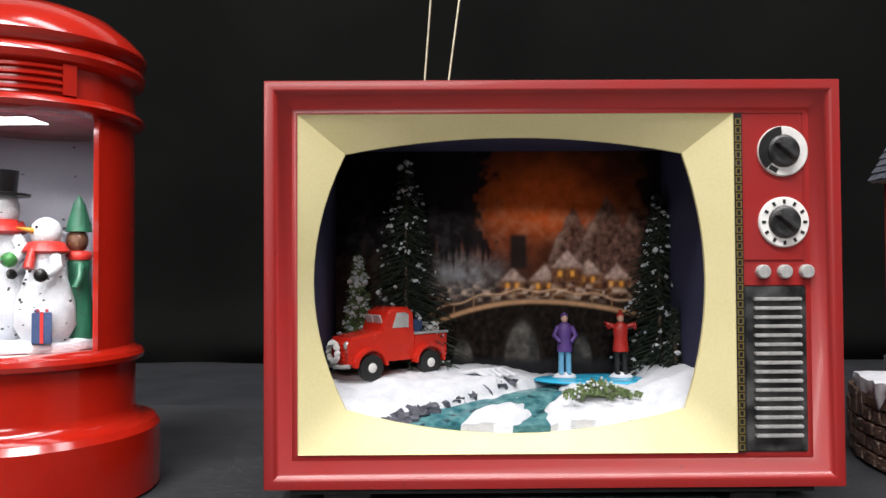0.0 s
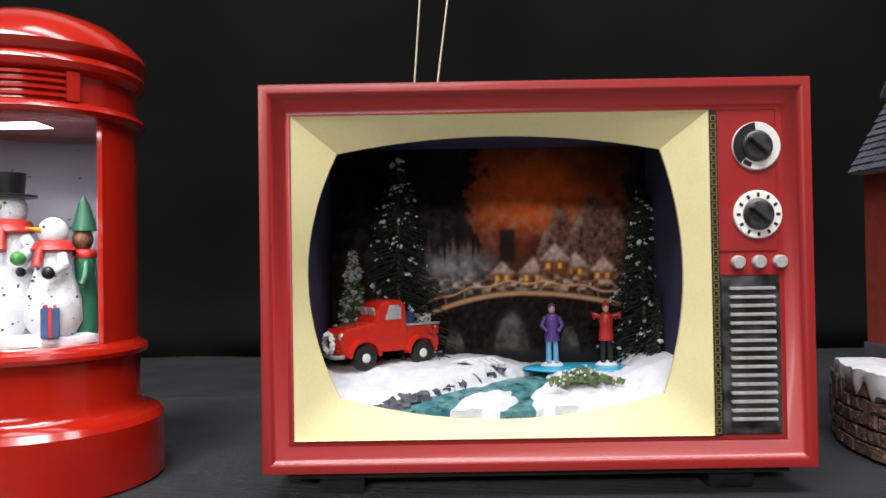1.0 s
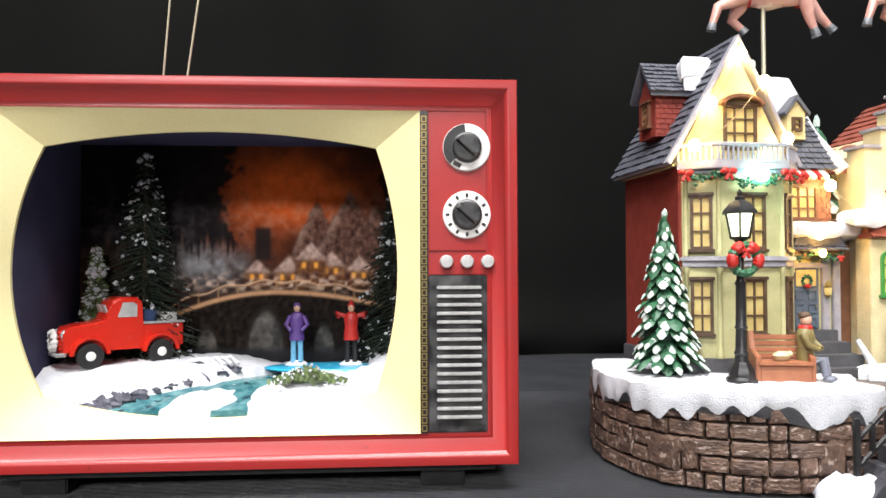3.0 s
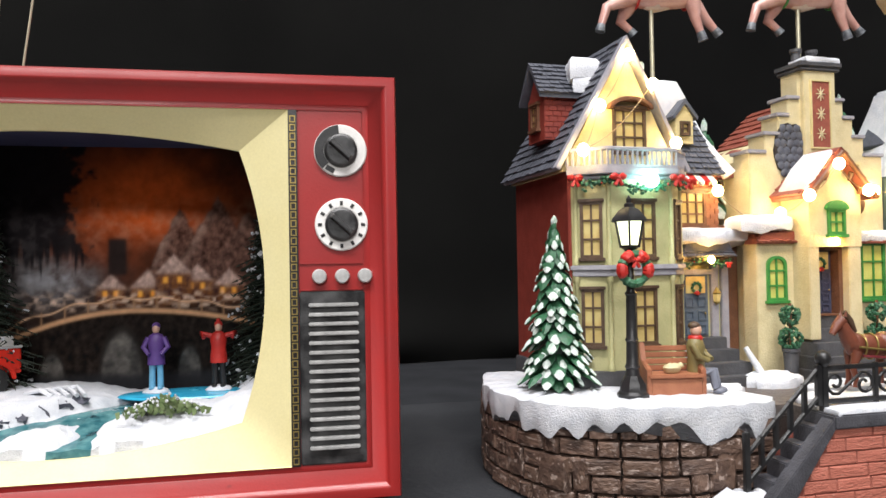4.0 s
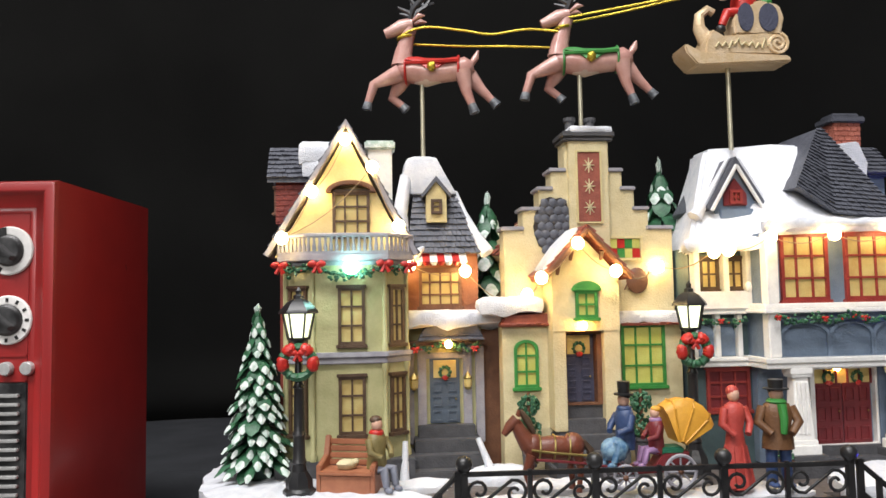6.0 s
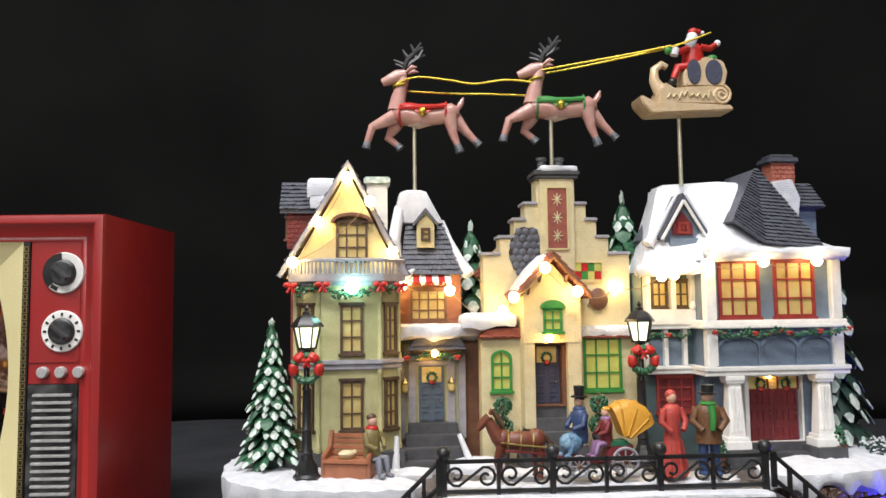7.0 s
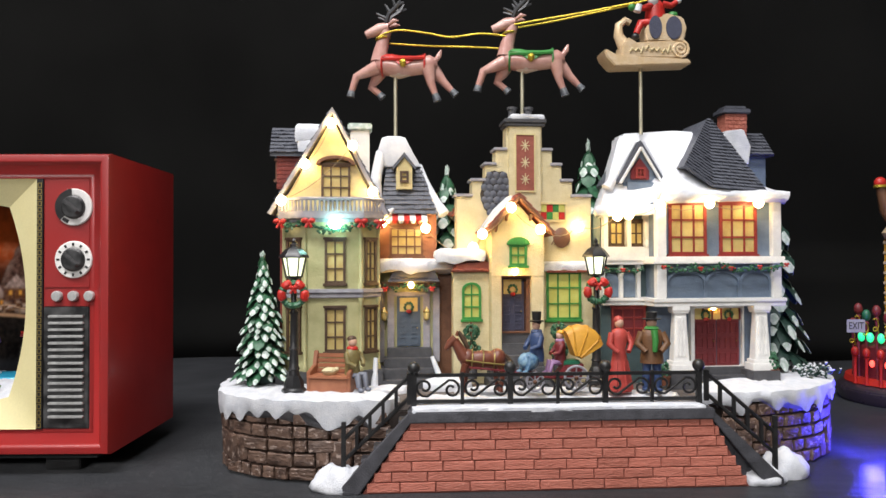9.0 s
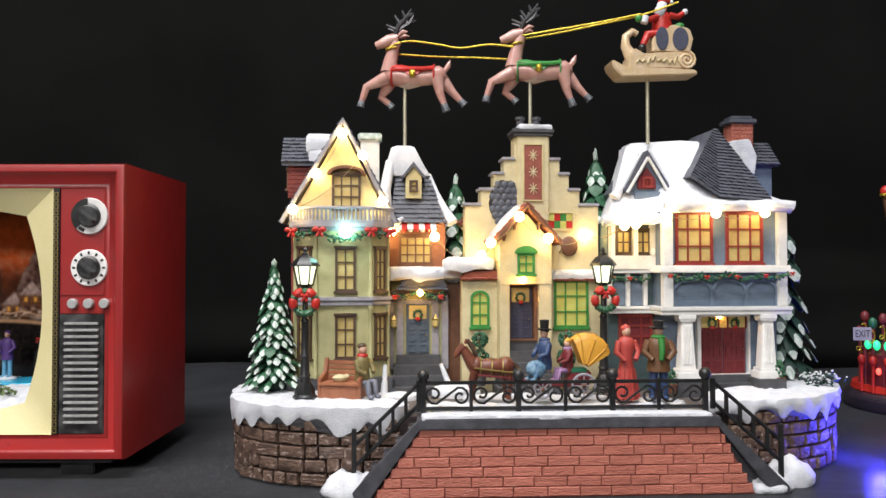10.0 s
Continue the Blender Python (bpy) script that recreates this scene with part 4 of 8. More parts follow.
s.lathe([(0.0062, 0.043), (0.0070, 0.0455), (0.0050, 0.048)], seg=12)
solid("elf_figurine", s, [GREEN_HAT, BROWN, RED_PAINT], PB @ pose(0.0330, -0.014, 0.0915, 0, 0, -35), "small figurine in a green hat and coat inside the globe", "figurine", smooth=60)
s = Shape()
s.box(-0.0045, 0.0045, -0.004, 0.004, 0, 0.016)
s.m = 1
s.box(-0.0011, 0.0011, -0.0044, 0.0044, 0, 0.0164)
s.ball((-0.002, 0, 0.0168), (0.002, 0.0014, 0.0013), 7, 5).ball((0.002, 0, 0.0168), (0.002, 0.0014, 0.0013), 7, 5)
solid("gift_box", s, [BLUE_COAT, RED_PAINT], PB @ pose(0.0262, -0.0385, 0.0915, 0, 0, 25), "blue gift box with a red ribbon", "gift box", bevel=0.0003)
s = Shape()
s.lathe([(0.0105, 0.0), (0.0080, 0.030), (0.0040, 0.075), (0.0, 0.100)], seg=14)
solid("globe_tree", s, GLOBE_BACK, PB @ pose(0.0300, 0.016, 0.0915), "pale grey moulded tree at the back of the globe", "tree", smooth=50)
s = Shape()
random.seed(12)
for i in range(110):
    a, z = radians(random.uniform(-148, -32)), random.uniform(0.095, 0.205) if i % 2 else random.uniform(0.092, 0.135)
    r = random.uniform(0.043, 0.0510)
    c = Vector((r * math.cos(a), r * math.sin(a), z))
    k = random.uniform(0.00035, 0.0008)
    e, g = Vector((-math.sin(a), math.cos(a), 0)) * k, Vector((0.2 * k, 0, k * random.uniform(0.4, 1)))
    s.f([s.v(*(c - e - g)), s.v(*(c + e - g)), s.v(*(c + e + g)), s.v(*(c - e + g))])
tagged(solid("glitter_flakes", s, ANTLER, PB, "tiny dark glitter flakes floating in the globe", "glitter"), kind="stuff")
lamp("globe_lamp", "AREA", PB @ pose(0.0, -0.022, 0.2095), 0.030, (0.93, 0.95, 1.0), 0.03, 0.02)


# ---- the lit village ornament: poses are given in its own frame, turned a little to the television ----
VIL = pose(0.47, 0.39, 0, 0, 0, 5)
# each house's own place on the base
HA = VIL @ pose(0.0032, 0.0003, -0.0022) @ Matrix.Scale(1.0096, 4)
HB = VIL @ pose(0.0017, 0.0047, 0.0) @ Matrix.Scale(1.0143, 4)
HC = VIL @ pose(0.0025, 0.0021, 0.0) @ Matrix.Scale(1.0104, 4)
HD = VIL @ pose(0.0031, -0.0061, -0.0020) @ Matrix.Scale(1.0129, 4)


def window(parent, m, w, h, frame_mat, nx=2, ny=3, pane_mat=None, arched=False, sill=True, bar=0.0011, name="window"):
    """A framed, glazed window in the plane y = 0 of m, facing -y; x is centred, z from 0 up."""
    t, hw = bar * 1.6, w / 2
    top = [(hw * math.cos(radians(a)), h - hw * 0.75 + hw * 0.75 * math.sin(radians(a))) for a in range(0, 181, 20)] if arched else [(hw, h), (-hw, h)]
    outer = [(-hw, 0), (hw, 0)] + top
    k = 1 - t / hw
    inner = [(x * k, t + z * (h - 2 * t) / h) for x, z in outer]
    s = Shape()
    s.ring(outer, inner, -0.0016, 0.0012)
    for i in range(1, nx):
        x = -hw + w * i / nx
        s.box(x - bar / 2, x + bar / 2, -0.0010, 0.0006, t * 0.6, h - t * 0.6)
    for j in range(1, ny):
        z = h * j / ny
        s.box(-hw + t * 0.6, hw - t * 0.6, -0.0009, 0.0006, z - bar / 2, z + bar / 2)
    ob = part(name, s, frame_mat, parent, smooth=30)
    ob.matrix_basis = m
    s = Shape().prism([(x * 1.02, z) for x, z in inner], 0.0000, 0.0010)
    part("pane", s, pane_mat or LIT_PANE, ob, "warm lit yellow glazing")
    if sill:
        part("sill", Shape().box(-hw - 0.0012, hw + 0.0012, -0.0028, 0.001, -0.0018, 0.0002), frame_mat, ob, bevel=0.0003)
        if not arched:
            part("lintel", Shape().box(-hw - 0.0010, hw + 0.0010, -0.0024, 0.001, h - 0.0004, h + 0.0015), frame_mat, ob, bevel=0.0003)
    return ob


def shingles(parent, corners, rows, cols, mat, name="shingles", thick=0.0009):
    """Overlapping small slates on a sloping quad: corners lower left, lower right, upper right, upper left, seen from outside."""
    a, b, c, d = (Vector(p) for p in corners)
    n = (b - a).cross(d - a).normalized()
    s = Shape()
    for j in range(rows):
        t0, t1 = j / rows, min(1.0, (j + 1.25) / rows)
        l0, r0, l1, r1 = a.lerp(d, t0), b.lerp(c, t0), a.lerp(d, t1), b.lerp(c, t1)
        for i in range(-1, cols):
            u0, u1 = (i + 0.5 * (j % 2)) / cols, (i + 1 + 0.5 * (j % 2)) / cols - 0.08 / cols
            u0, u1 = max(0, u0), min(1, u1)
            if u1 - u0 < 0.15 / cols:
                continue
            k = random.uniform(0.7, 1.3) * thick
            drop = (l0 - l1).normalized() * random.uniform(0, 0.0003)
            p = [l0.lerp(r0, u0) + drop, l0.lerp(r0, u1) + drop, l1.lerp(r1, u1), l1.lerp(r1, u0)]
            top = [p[0] + n * k * 1.7, p[1] + n * k * 1.7, p[2] + n * 0.0002, p[3] + n * 0.0002]
            s.loft([[tuple(q) for q in p], [tuple(q) for q in top]])
    return tagged(part(name, s, mat, parent, smooth=20), kind="stuff")


def courses(parent, corners, rows, cols, mat, name="brickwork"):
    """Fine raised brick courses on a wall quad."""
    a, b, c, d = (Vector(p) for p in corners)
    n = (b - a).cross(d - a).normalized()
    s = Shape()
    for j in range(rows):
        for i in range(-1, cols):
            o = 0.5 * (j % 2)
            u0, u1 = max(0, (i + o + 0.06) / cols), min(1, (i + o + 0.94) / cols)
            if u1 <= u0 + 0.01:
                continue
            t0, t1 = (j + 0.1) / rows, (j + 0.9) / rows
            p = [a.lerp(b, u).lerp(d.lerp(c, u), t) for u, t in ((u0, t0), (u1, t0), (u1, t1), (u0, t1))]
            k = random.uniform(0.0002, 0.0005)
            s.loft([[tuple(q - n * 0.0003) for q in p], [tuple(q + n * k) for q in p]])
    return tagged(part(name, s, mat, parent, smooth=20), kind="stuff")


def panel_door(parent, m, w, h, mat, rows=3, cols=2, wreath=None, glazed=0.3):
    s = Shape().box(-w / 2, w / 2, -0.0006, 0.0014, 0, h)
    hh = h * (1 - glazed) - 0.001
    for j in range(rows):
        for i in range(cols):
            x0, z0 = -w / 2 + w * (i + 0.18) / cols, hh * (j + 0.15) / rows
            s.ring(rect(x0, x0 + w * 0.64 / cols, z0, z0 + hh * 0.7 / rows), rect(x0 + 0.0007, x0 + w * 0.64 / cols - 0.0007, z0 + 0.0007, z0 + hh * 0.7 / rows - 0.0007), -0.0013, -0.0004)
    ob = part("door", s, mat, parent, smooth=30)
    ob.matrix_basis = m
    if glazed:
        part("door_pane", Shape().box(-w * 0.38, w * 0.38, -0.0012, -0.0004, hh + 0.001, h - 0.001), LIT_PANE, ob, "lit door glazing")
    part("door_handle", Shape().ball((w * 0.36, -0.0016, hh * 0.55), 0.0006, 6, 5), GOLD_DULL, ob)
    if wreath:
        s = Shape()
        for k in range(10):
            a = 2 * math.pi * k / 10
            s.ball((wreath * math.cos(a), -0.0020, hh + 0.0045 + wreath * math.sin(a)), 0.0011, 6, 4, 0.3)
        s.m = 1
        s.ball((0, -0.0028, hh + 0.0042 - wreath), (0.0021, 0.001, 0.0015), 7, 5, 0.2)
        part("door_wreath", s, [LEAF, RED_PAINT], ob, "small wreath with a red bow")
    return ob


def steps(parent, u0, u1, v0, v1, z0, z1, n, mat=None, flare=0.004):
    for i in range(n):
        k = i / n
        s = Shape().box(u0 - flare * (1 - k), u1 + flare * (1 - k), v0 + (v1 - v0) * k, v1, z0, z0 + (z1 - z0) * (i + 1) / n)
        part("step", s, mat or GREY_DARK, parent, bevel=0.0005)


def bow(s, c, r):
    for k in (-1, 1):
        s.ball((c[0] + k * r * 0.7, c[1], c[2] + r * 0.2), (r * 0.75, r * 0.45, r * 0.55), 8, 5, 0.1)
        s.tube([c, (c[0] + k * r * 0.6, c[1], c[2] - r * 1.2)], [r * 0.3, r * 0.35], 5)
    s.ball(c, r * 0.4, 7, 5)


def garland(m, pts, r, bows, label, berries=True, bow_size=1.6):
    """A leafy swag along points, with red bows or berries."""
    t = thing("garland", m, label, "garland")
    s, w = Shape(), Shape()
    pts = [Vector(p) for p in pts]
    for a, b in zip(pts, pts[1:]):
        n = max(2, int((b - a).length / 0.0016))
        for i in range(n):
            c = a.lerp(b, i / n) - Vector((0, 0, 0.0022 * math.sin(math.pi * i / n)))
            for k in range(3):
                o = Vector((random.gauss(0, 1), random.gauss(0, 0.6), random.gauss(0, 1))) * r * 0.6
                s.ball(c + o, (r * 0.6, r * 0.45, r * 0.42), 5, 3, 0.35)
            if berries and random.random() < 0.2:
                w.ball(c + Vector((0, -r, random.uniform(-r, r) * 0.5)), r * 0.3, 6, 4)
    tagged(part("greenery", s, LEAF, t), kind="stuff")
    if berries:
        tagged(part("berry", w, RED_PAINT, t, "small red berries"), kind="stuff")
    for c in bows:
        b = Shape()
        bow(b, c, r * bow_size)
        part("bow", b, RED_PAINT, t, "red bow")


def box_part(name, parent, mat, b, bevel=0.0005, label=""):
    return part(name, Shape().box(*b), mat, parent, label, bevel)


# stone base with a brick front and two flights of steps
base = thing("village_base", VIL @ pose(0, 0, TABLE), "stone village base with a brick front and snow-capped top", "base")
U0 = 0.023
FRONT = -0.0755    # face of the brick wall
TURN = pose(-0.077, -0.067, 0, 0, 0, -2.5) @ pose(0.077, 0.067, 0)    # the front stands at a slight angle to the houses
left = [(-0.188, 0.112), (-0.201, 0.085), (-0.209, 0.055), (-0.2105, 0.030), (-0.206, 0.003), (-0.198, -0.016), (-0.181, -0.031), (-0.160, -0.0415), (-0.135, -0.047), (-0.100, -0.049)]
right = [(0.140, -0.050), (0.168, -0.049), (0.191, -0.0428), (0.2119, -0.0336), (0.232, -0.0174), (0.246, 0.002), (0.252, 0.025), (0.250, 0.070), (0.238, 0.112)]
core = [(x * 0.985 + U0 * 0.015, y + 0.0015) for x, y in left + right]
part("core", Shape().slab(core, 0.0, 0.046), STONE_GAP, base, bevel=0.001)
paved = [(x * 0.97 + U0 * 0.03, y + 0.004) for x, y in left] + [(-0.0785, -0.046), (-0.0785, -0.0735), (0.1115, -0.0735), (0.1115, -0.047)] + [(x * 0.97 + U0 * 0.03, y + 0.004) for x, y in right]
part("paving", Shape().slab(paved, 0.040, 0.0505), COBBLE, base)

wall = part("front_wall", Shape().prism([(-0.1085, 0.0), (0.1375, 0.0), (0.1130, 0.0435), (-0.0780, 0.0435)], FRONT, -0.045), MORTAR, base, "salmon brick front wall")
stone_meshes = []
for k in range(4):
    s = Shape()
    rings = []
    for y, q in ((0.5, 1.0), (-0.15, 1.0), (-0.42, 0.93), (-0.5, 0.80)):
        rings.append([(0.5 * q * sx + random.uniform(-0.03, 0.03), y + random.uniform(-0.06, 0.06) * (y < -0.3), 0.5 * q * sz + random.uniform(-0.04, 0.04)) for sx, sz in ((-1, -1), (-0.3, -1.04), (0.4, -1), (1, -1), (1.03, 0), (1, 1), (0.3, 1.05), (-0.4, 1), (-1, 1), (-1.03, 0.1))])
    s.loft(rings)
    stone_meshes.append(mesh_of(s, STONE, smooth=50))
brick_meshes = []
for k in range(4):
    s = Shape()
    rings = []
    for y, qx, qz in ((0.5, 1, 1), (-0.3, 1, 1), (-0.5, 0.97, 0.86)):
        rings.append([(0.5 * qx * sx + random.uniform(-0.008, 0.008), y, 0.5 * qz * sz + random.uniform(-0.03, 0.03)) for sx, sz in ((-1, -1), (0, -1), (1, -1), (1, 1), (0, 1), (-1, 1))])
    s.loft(rings)
    brick_meshes.append(mesh_of(s, BRICK_PIECE, smooth=30))

# stair flights at both ends of the brick wall, their treads between the wall's sloping edge and the rail
for side, x_top, x_bot in ((-1, -0.0785, -0.1180), (1, 0.1120, 0.1560)):
    n = 5
    for i in range(n):
        xa, xb = x_top + (x_bot - x_top) * i / n, x_top + (x_bot - x_top) * (i + 1) / n
        box_part("stair_step", base, STAIR_GREY, (min(xa, xb), max(xa, xb), FRONT + 0.0045, -0.0560, 0, 0.0440 - 0.0082 * i), 0.0006)
    s = Shape().prism([(x_top + 0.0015 * side, 0.0490), (x_top - 0.0035 * side, 0.0490), (x_bot + 0.0070 * -side, 0.0), (x_bot + 0.0035 * side, 0.0), (x_bot + 0.0035 * side, 0.0050)], FRONT - 0.0022, FRONT + 0.0060)
    part("stringer", s, STAIR_GREY, base, "dark grey sloping stair edge", bevel=0.0005)
box_part("coping", base, STAIR_GREY, (-0.0805, 0.1145, FRONT - 0.0030, -0.0560, 0.0437, 0.0506), 0.0008)

s = Shape()
s.snow([(-0.194, 0.100), (-0.204, 0.078), (-0.2125, 0.050), (-0.2140, 0.03), (-0.2095, 0.0), (-0.2015, -0.0185), (-0.184, -0.034), (-0.162, -0.0448), (-0.135, -0.0505), (-0.112, -0.0525), (-0.093, -0.0500), (-0.086, -0.040), (-0.100, -0.026), (-0.128, -0.010), (-0.150, 0.006), (-0.175, 0.02), (-0.18, 0.095)], 0.0470, 0.0085, 0.013, 0.002, 0.0022, 0.0014)
part("snow_left", s, SNOW, base, "thick painted snow with dripping edge", smooth=60)
s = Shape()
s.snow([(0.122, -0.0510), (0.145, -0.0530), (0.170, -0.0520), (0.193, -0.0460), (0.2145, -0.0365), (0.235, -0.0200), (0.250, 0.002), (0.256, 0.025), (0.252, 0.098), (0.222, 0.095), (0.205, 0.02), (0.190, -0.006), (0.160, -0.016), (0.128, -0.028)], 0.0475, 0.0085, 0.014, 0.003, 0.0025, 0.0012)
part("snow_right", s, SNOW, base, "thick painted snow with dripping edge", smooth=60)
s = Shape()
s.snow([(-0.0770, FRONT - 0.0022), (-0.0300, FRONT - 0.0010), (0.0, FRONT - 0.0020), (0.05, FRONT - 0.0008), (0.108, FRONT - 0.0020), (0.108, -0.063), (0.05, -0.0655), (0.0, -0.062), (-0.0770, -0.064)], 0.0500, 0.0030, 0.0035, 0.0010, 0.0030, 0.0006)
part("ledge_snow", s, SNOW, base, smooth=60)
for cx, cy, rx, ry, h in ((-0.1225, -0.0650, 0.0200, 0.0120, 0.0150), (0.1500, -0.0670, 0.0165, 0.0115, 0.0120), (0.1700, -0.0560, 0.0170, 0.0110, 0.0190)):
    s, rings = Shape(), []
    for q, zz in ((0.92, 0.0), (1.0, 0.14), (0.97, 0.36), (0.86, 0.58), (0.68, 0.78), (0.45, 0.92), (0.2, 0.99), (0.04, 1.0)):
        ring = []
        for i in range(44):
            a = 2 * math.pi * i / 44
            p = Vector((cx + rx * q * math.cos(a), cy + ry * q * math.sin(a), h * zz))
            k = 1 + 0.20 * noise.noise(p * 110) + 0.08 * noise.noise(p * 330)
            ring.append((cx + (p.x - cx) * k, cy + (p.y - cy) * k, p.z * (1 + 0.3 * noise.noise(p * 150 + Vector((5, 0, 0)))) + 0.0002))
        rings.append(ring)
    s.loft(rings)
    part("snow_heap", s, SNOW, base, smooth=60)
for cx, cy, rx, ry, h in ((-0.092, -0.006, 0.016, 0.010, 0.0045), (-0.047, 0.004, 0.017, 0.012, 0.0080), (-0.018, -0.022, 0.026, 0.012, 0.0050), (0.015, -0.050, 0.050, 0.013, 0.0040), (-0.050, -0.050, 0.024, 0.013, 0.0045), (0.078, -0.044, 0.032, 0.014, 0.0040), (0.030, -0.020, 0.030, 0.010, 0.0035)):
    s = Shape().snow([(cx + rx * math.cos(radians(a)) * random.uniform(0.8, 1.1), cy + ry * math.sin(radians(a))) for a in range(0, 360, 15)], 0.0500, h, 0, 0.0006, 0.003, 0.0016)
    part("snow_patch", s, SNOW, base, smooth=60)
for ob in base.children:
    if ob.name.split(".")[0] in ("front_wall", "stair_step", "stringer", "coping", "ledge_snow", "snow_heap"):
        ob.matrix_basis = TURN
# wind-blown snow ridges on the steps' cheeks
for cx, cy, lean in ((-0.101, 0.004, 0.001), (-0.0500, 0.006, -0.008)):
    s = Shape().tube([(cx, cy, 0.052), (cx + lean * 0.5, cy + 0.003, 0.062), (cx + lean, cy + 0.008, 0.073)], [0.0030, 0.0022, 0.0016], 7)
    part("snow_ridge", s, SNOW, base, smooth=60)

# ---- iron fence ----
fence = thing("iron_fence", VIL @ TURN @ pose(0, -0.0670, 0.0440), "black cast fence with scrolls and ball-topped posts", "fence")
FX0, FX1 = -0.0765, 0.1085
for nm, z, r in (("top_rail", 0.0228, 0.0011), ("bottom_rail", 0.0062, 0.0011)):
    part(nm, Shape().box(FX0, FX1, -r, r, z - r, z + r), BLACK, fence, bevel=0.0003)
for i in range(7):
    x = FX0 + (FX1 - FX0) * i / 6
    big = i % 2 == 0
    r = 0.0017 if big else 0.0011
    p = part("post", Shape().box(x - r, x + r, -r, r, -0.0005 if big else 0.003, 0.0245), BLACK, fence, bevel=0.0003)
    if big:
        part("ball_finial", Shape().ball((x, 0, 0.0275), 0.0040, 14, 10), BLACK, p)
        part("collar", Shape().lathe([(0.0020, 0.0235), (0.0026, 0.0242), (0.0020, 0.0250)], (x, 0, 0), 10), BLACK, p)
for i in range(6):
    xa = FX0 + (FX1 - FX0) * (i + 0.5) / 6
    pts = []
    for k in range(15):
        a = radians(-75 - 430 * (1 - k / 14))
        r = 0.0016 + 0.0044 * k / 14
        pts.append((xa - 0.0085 + r * math.cos(a), 0, 0.0152 + r * math.sin(a)))
    far = [(2 * xa - x, y, 0.0290 - z) for x, y, z in reversed(pts)]
    part("scroll", Shape().tube(pts + [(xa, 0, 0.0145)] + far, 0.00085, 6), BLACK, fence)
for side, xa, xb in ((-1, FX0 - 0.003, -0.1210), (1, FX1 + 0.005, 0.1590)):
    rail = thing("stair_railing", VIL @ TURN @ pose(0, -0.0670, 0), "black sloping handrail beside the stairs", "railing", group="stair railings")
    za, zb, drop = 0.0665, 0.0270, 0.0165
    for nm, o in (("top_rail", 0.0), ("bottom_rail", -drop * 0.82)):
        part(nm, Shape().tube([(xa, 0, za + o), (xb, 0, zb + o)], 0.0013, 6), BLACK, rail)
    for i in range(6):
        q = i / 5
        x = xa + (xb - xa) * q
        z = za + (zb - za) * q
        end = i in (0, 5)
        lo = z - drop * (1.55 if i == 5 else 1.1 if i == 0 else 0.85)
        part("baluster", Shape().box(x - 0.0011 - 0.0004 * end, x + 0.0011 + 0.0004 * end, -0.0013, 0.0013, lo, z + 0.001 + (0.010 if i == 5 else 0.001) * end), BLACK, rail, bevel=0.0003)

# ---- house with the bay and balcony ----
ha = thing("green_bay_house", HA, "sage green house with grey balcony, yellow gable and red side wall", "house")
box_part("wall", ha, GREEN_WALL, (-0.1705, -0.0990, 0.0185, 0.099, 0.045, 0.176))
box_part("side_wall", ha, BRICK_RED, (-0.1722, -0.1698, 0.0200, 0.100, 0.045, 0.176), label="plain dark red side wall")
box_part("plinth", ha, GREY_DARK, (-0.1740, -0.0970, 0.0060, 0.101, 0.045, 0.0610))
bay = [(-0.1690, 0.0190), (-0.1530, 0.0085), (-0.1130, 0.0085), (-0.1000, 0.0190)]


def bay_ring(o):
    return [(-0.1690 - o, 0.0190), (-0.1530 - o * 0.5, 0.0085 - o), (-0.1130 + o * 0.5, 0.0085 - o), (-0.1000 + o, 0.0190)]


part("bay", Shape().slab(bay, 0.050, 0.174), GREEN_WALL, ha, bevel=0.0005)
part("cornice", Shape().slab(bay_ring(0.0022), 0.1140, 0.1175).slab(bay_ring(0.0035), 0.1175, 0.1205), GREY_TRIM, ha, bevel=0.0005)
part("top_cornice", Shape().slab(bay_ring(0.002), 0.1690, 0.1715).slab(bay_ring(0.005), 0.1715, 0.1755), GREY_TRIM, ha, bevel=0.0005)
for x, y in ((-0.1530, 0.0083), (-0.1130, 0.0083), (-0.1685, 0.0185), (-0.1005, 0.0185)):
    for z0, z1 in ((0.061, 0.114), (0.1205, 0.169)):
        part("pilaster", Shape().lathe([(0.0020, z0), (0.0020, z0 + 0.003), (0.0014, z0 + 0.004), (0.0014, z1 - 0.004), (0.0020, z1 - 0.003), (0.0020, z1)], (x, y, 0), 8), GREEN_WALL, ha)
for z in (0.0750, 0.1245):
    h = 0.0320
    window(ha, pose(-0.1315, 0.0083, z), 0.0150, h, BROWN_DARK)
    window(ha, pose(-0.1612, 0.0135, z, 0, 0, -33.3), 0.0125, h, BROWN_DARK)
    window(ha, pose(-0.1063, 0.0136, z, 0, 0, 38.9), 0.0105, h, BROWN_DARK)
balcony = part("balcony", Shape().slab(bay_ring(0.0045), 0.1755, 0.1770), GREY_TRIM, ha, "grey balcony with turned balusters")
rail = bay_ring(0.0038)
path = [(a[0] + (b[0] - a[0]) * i / n, a[1] + (b[1] - a[1]) * i / n) for a, b, n in zip(rail, rail[1:], (7, 14, 6)) for i in range(n)] + [rail[-1]]
part("balcony_rail", Shape().tube([(x, y, 0.1858) for x, y in path], 0.0013, 6), GREY_TRIM, balcony)
for x, y in path:
    part("baluster", Shape().lathe([(0.0009, 0.1765), (0.0012, 0.1790), (0.0007, 0.1820), (0.0010, 0.1850)], (x, y, 0), 6), GREY_TRIM, balcony)
GA, GL, GR = (-0.1340, 0.2500), (-0.1785, 0.1745), (-0.0955, 0.1745)
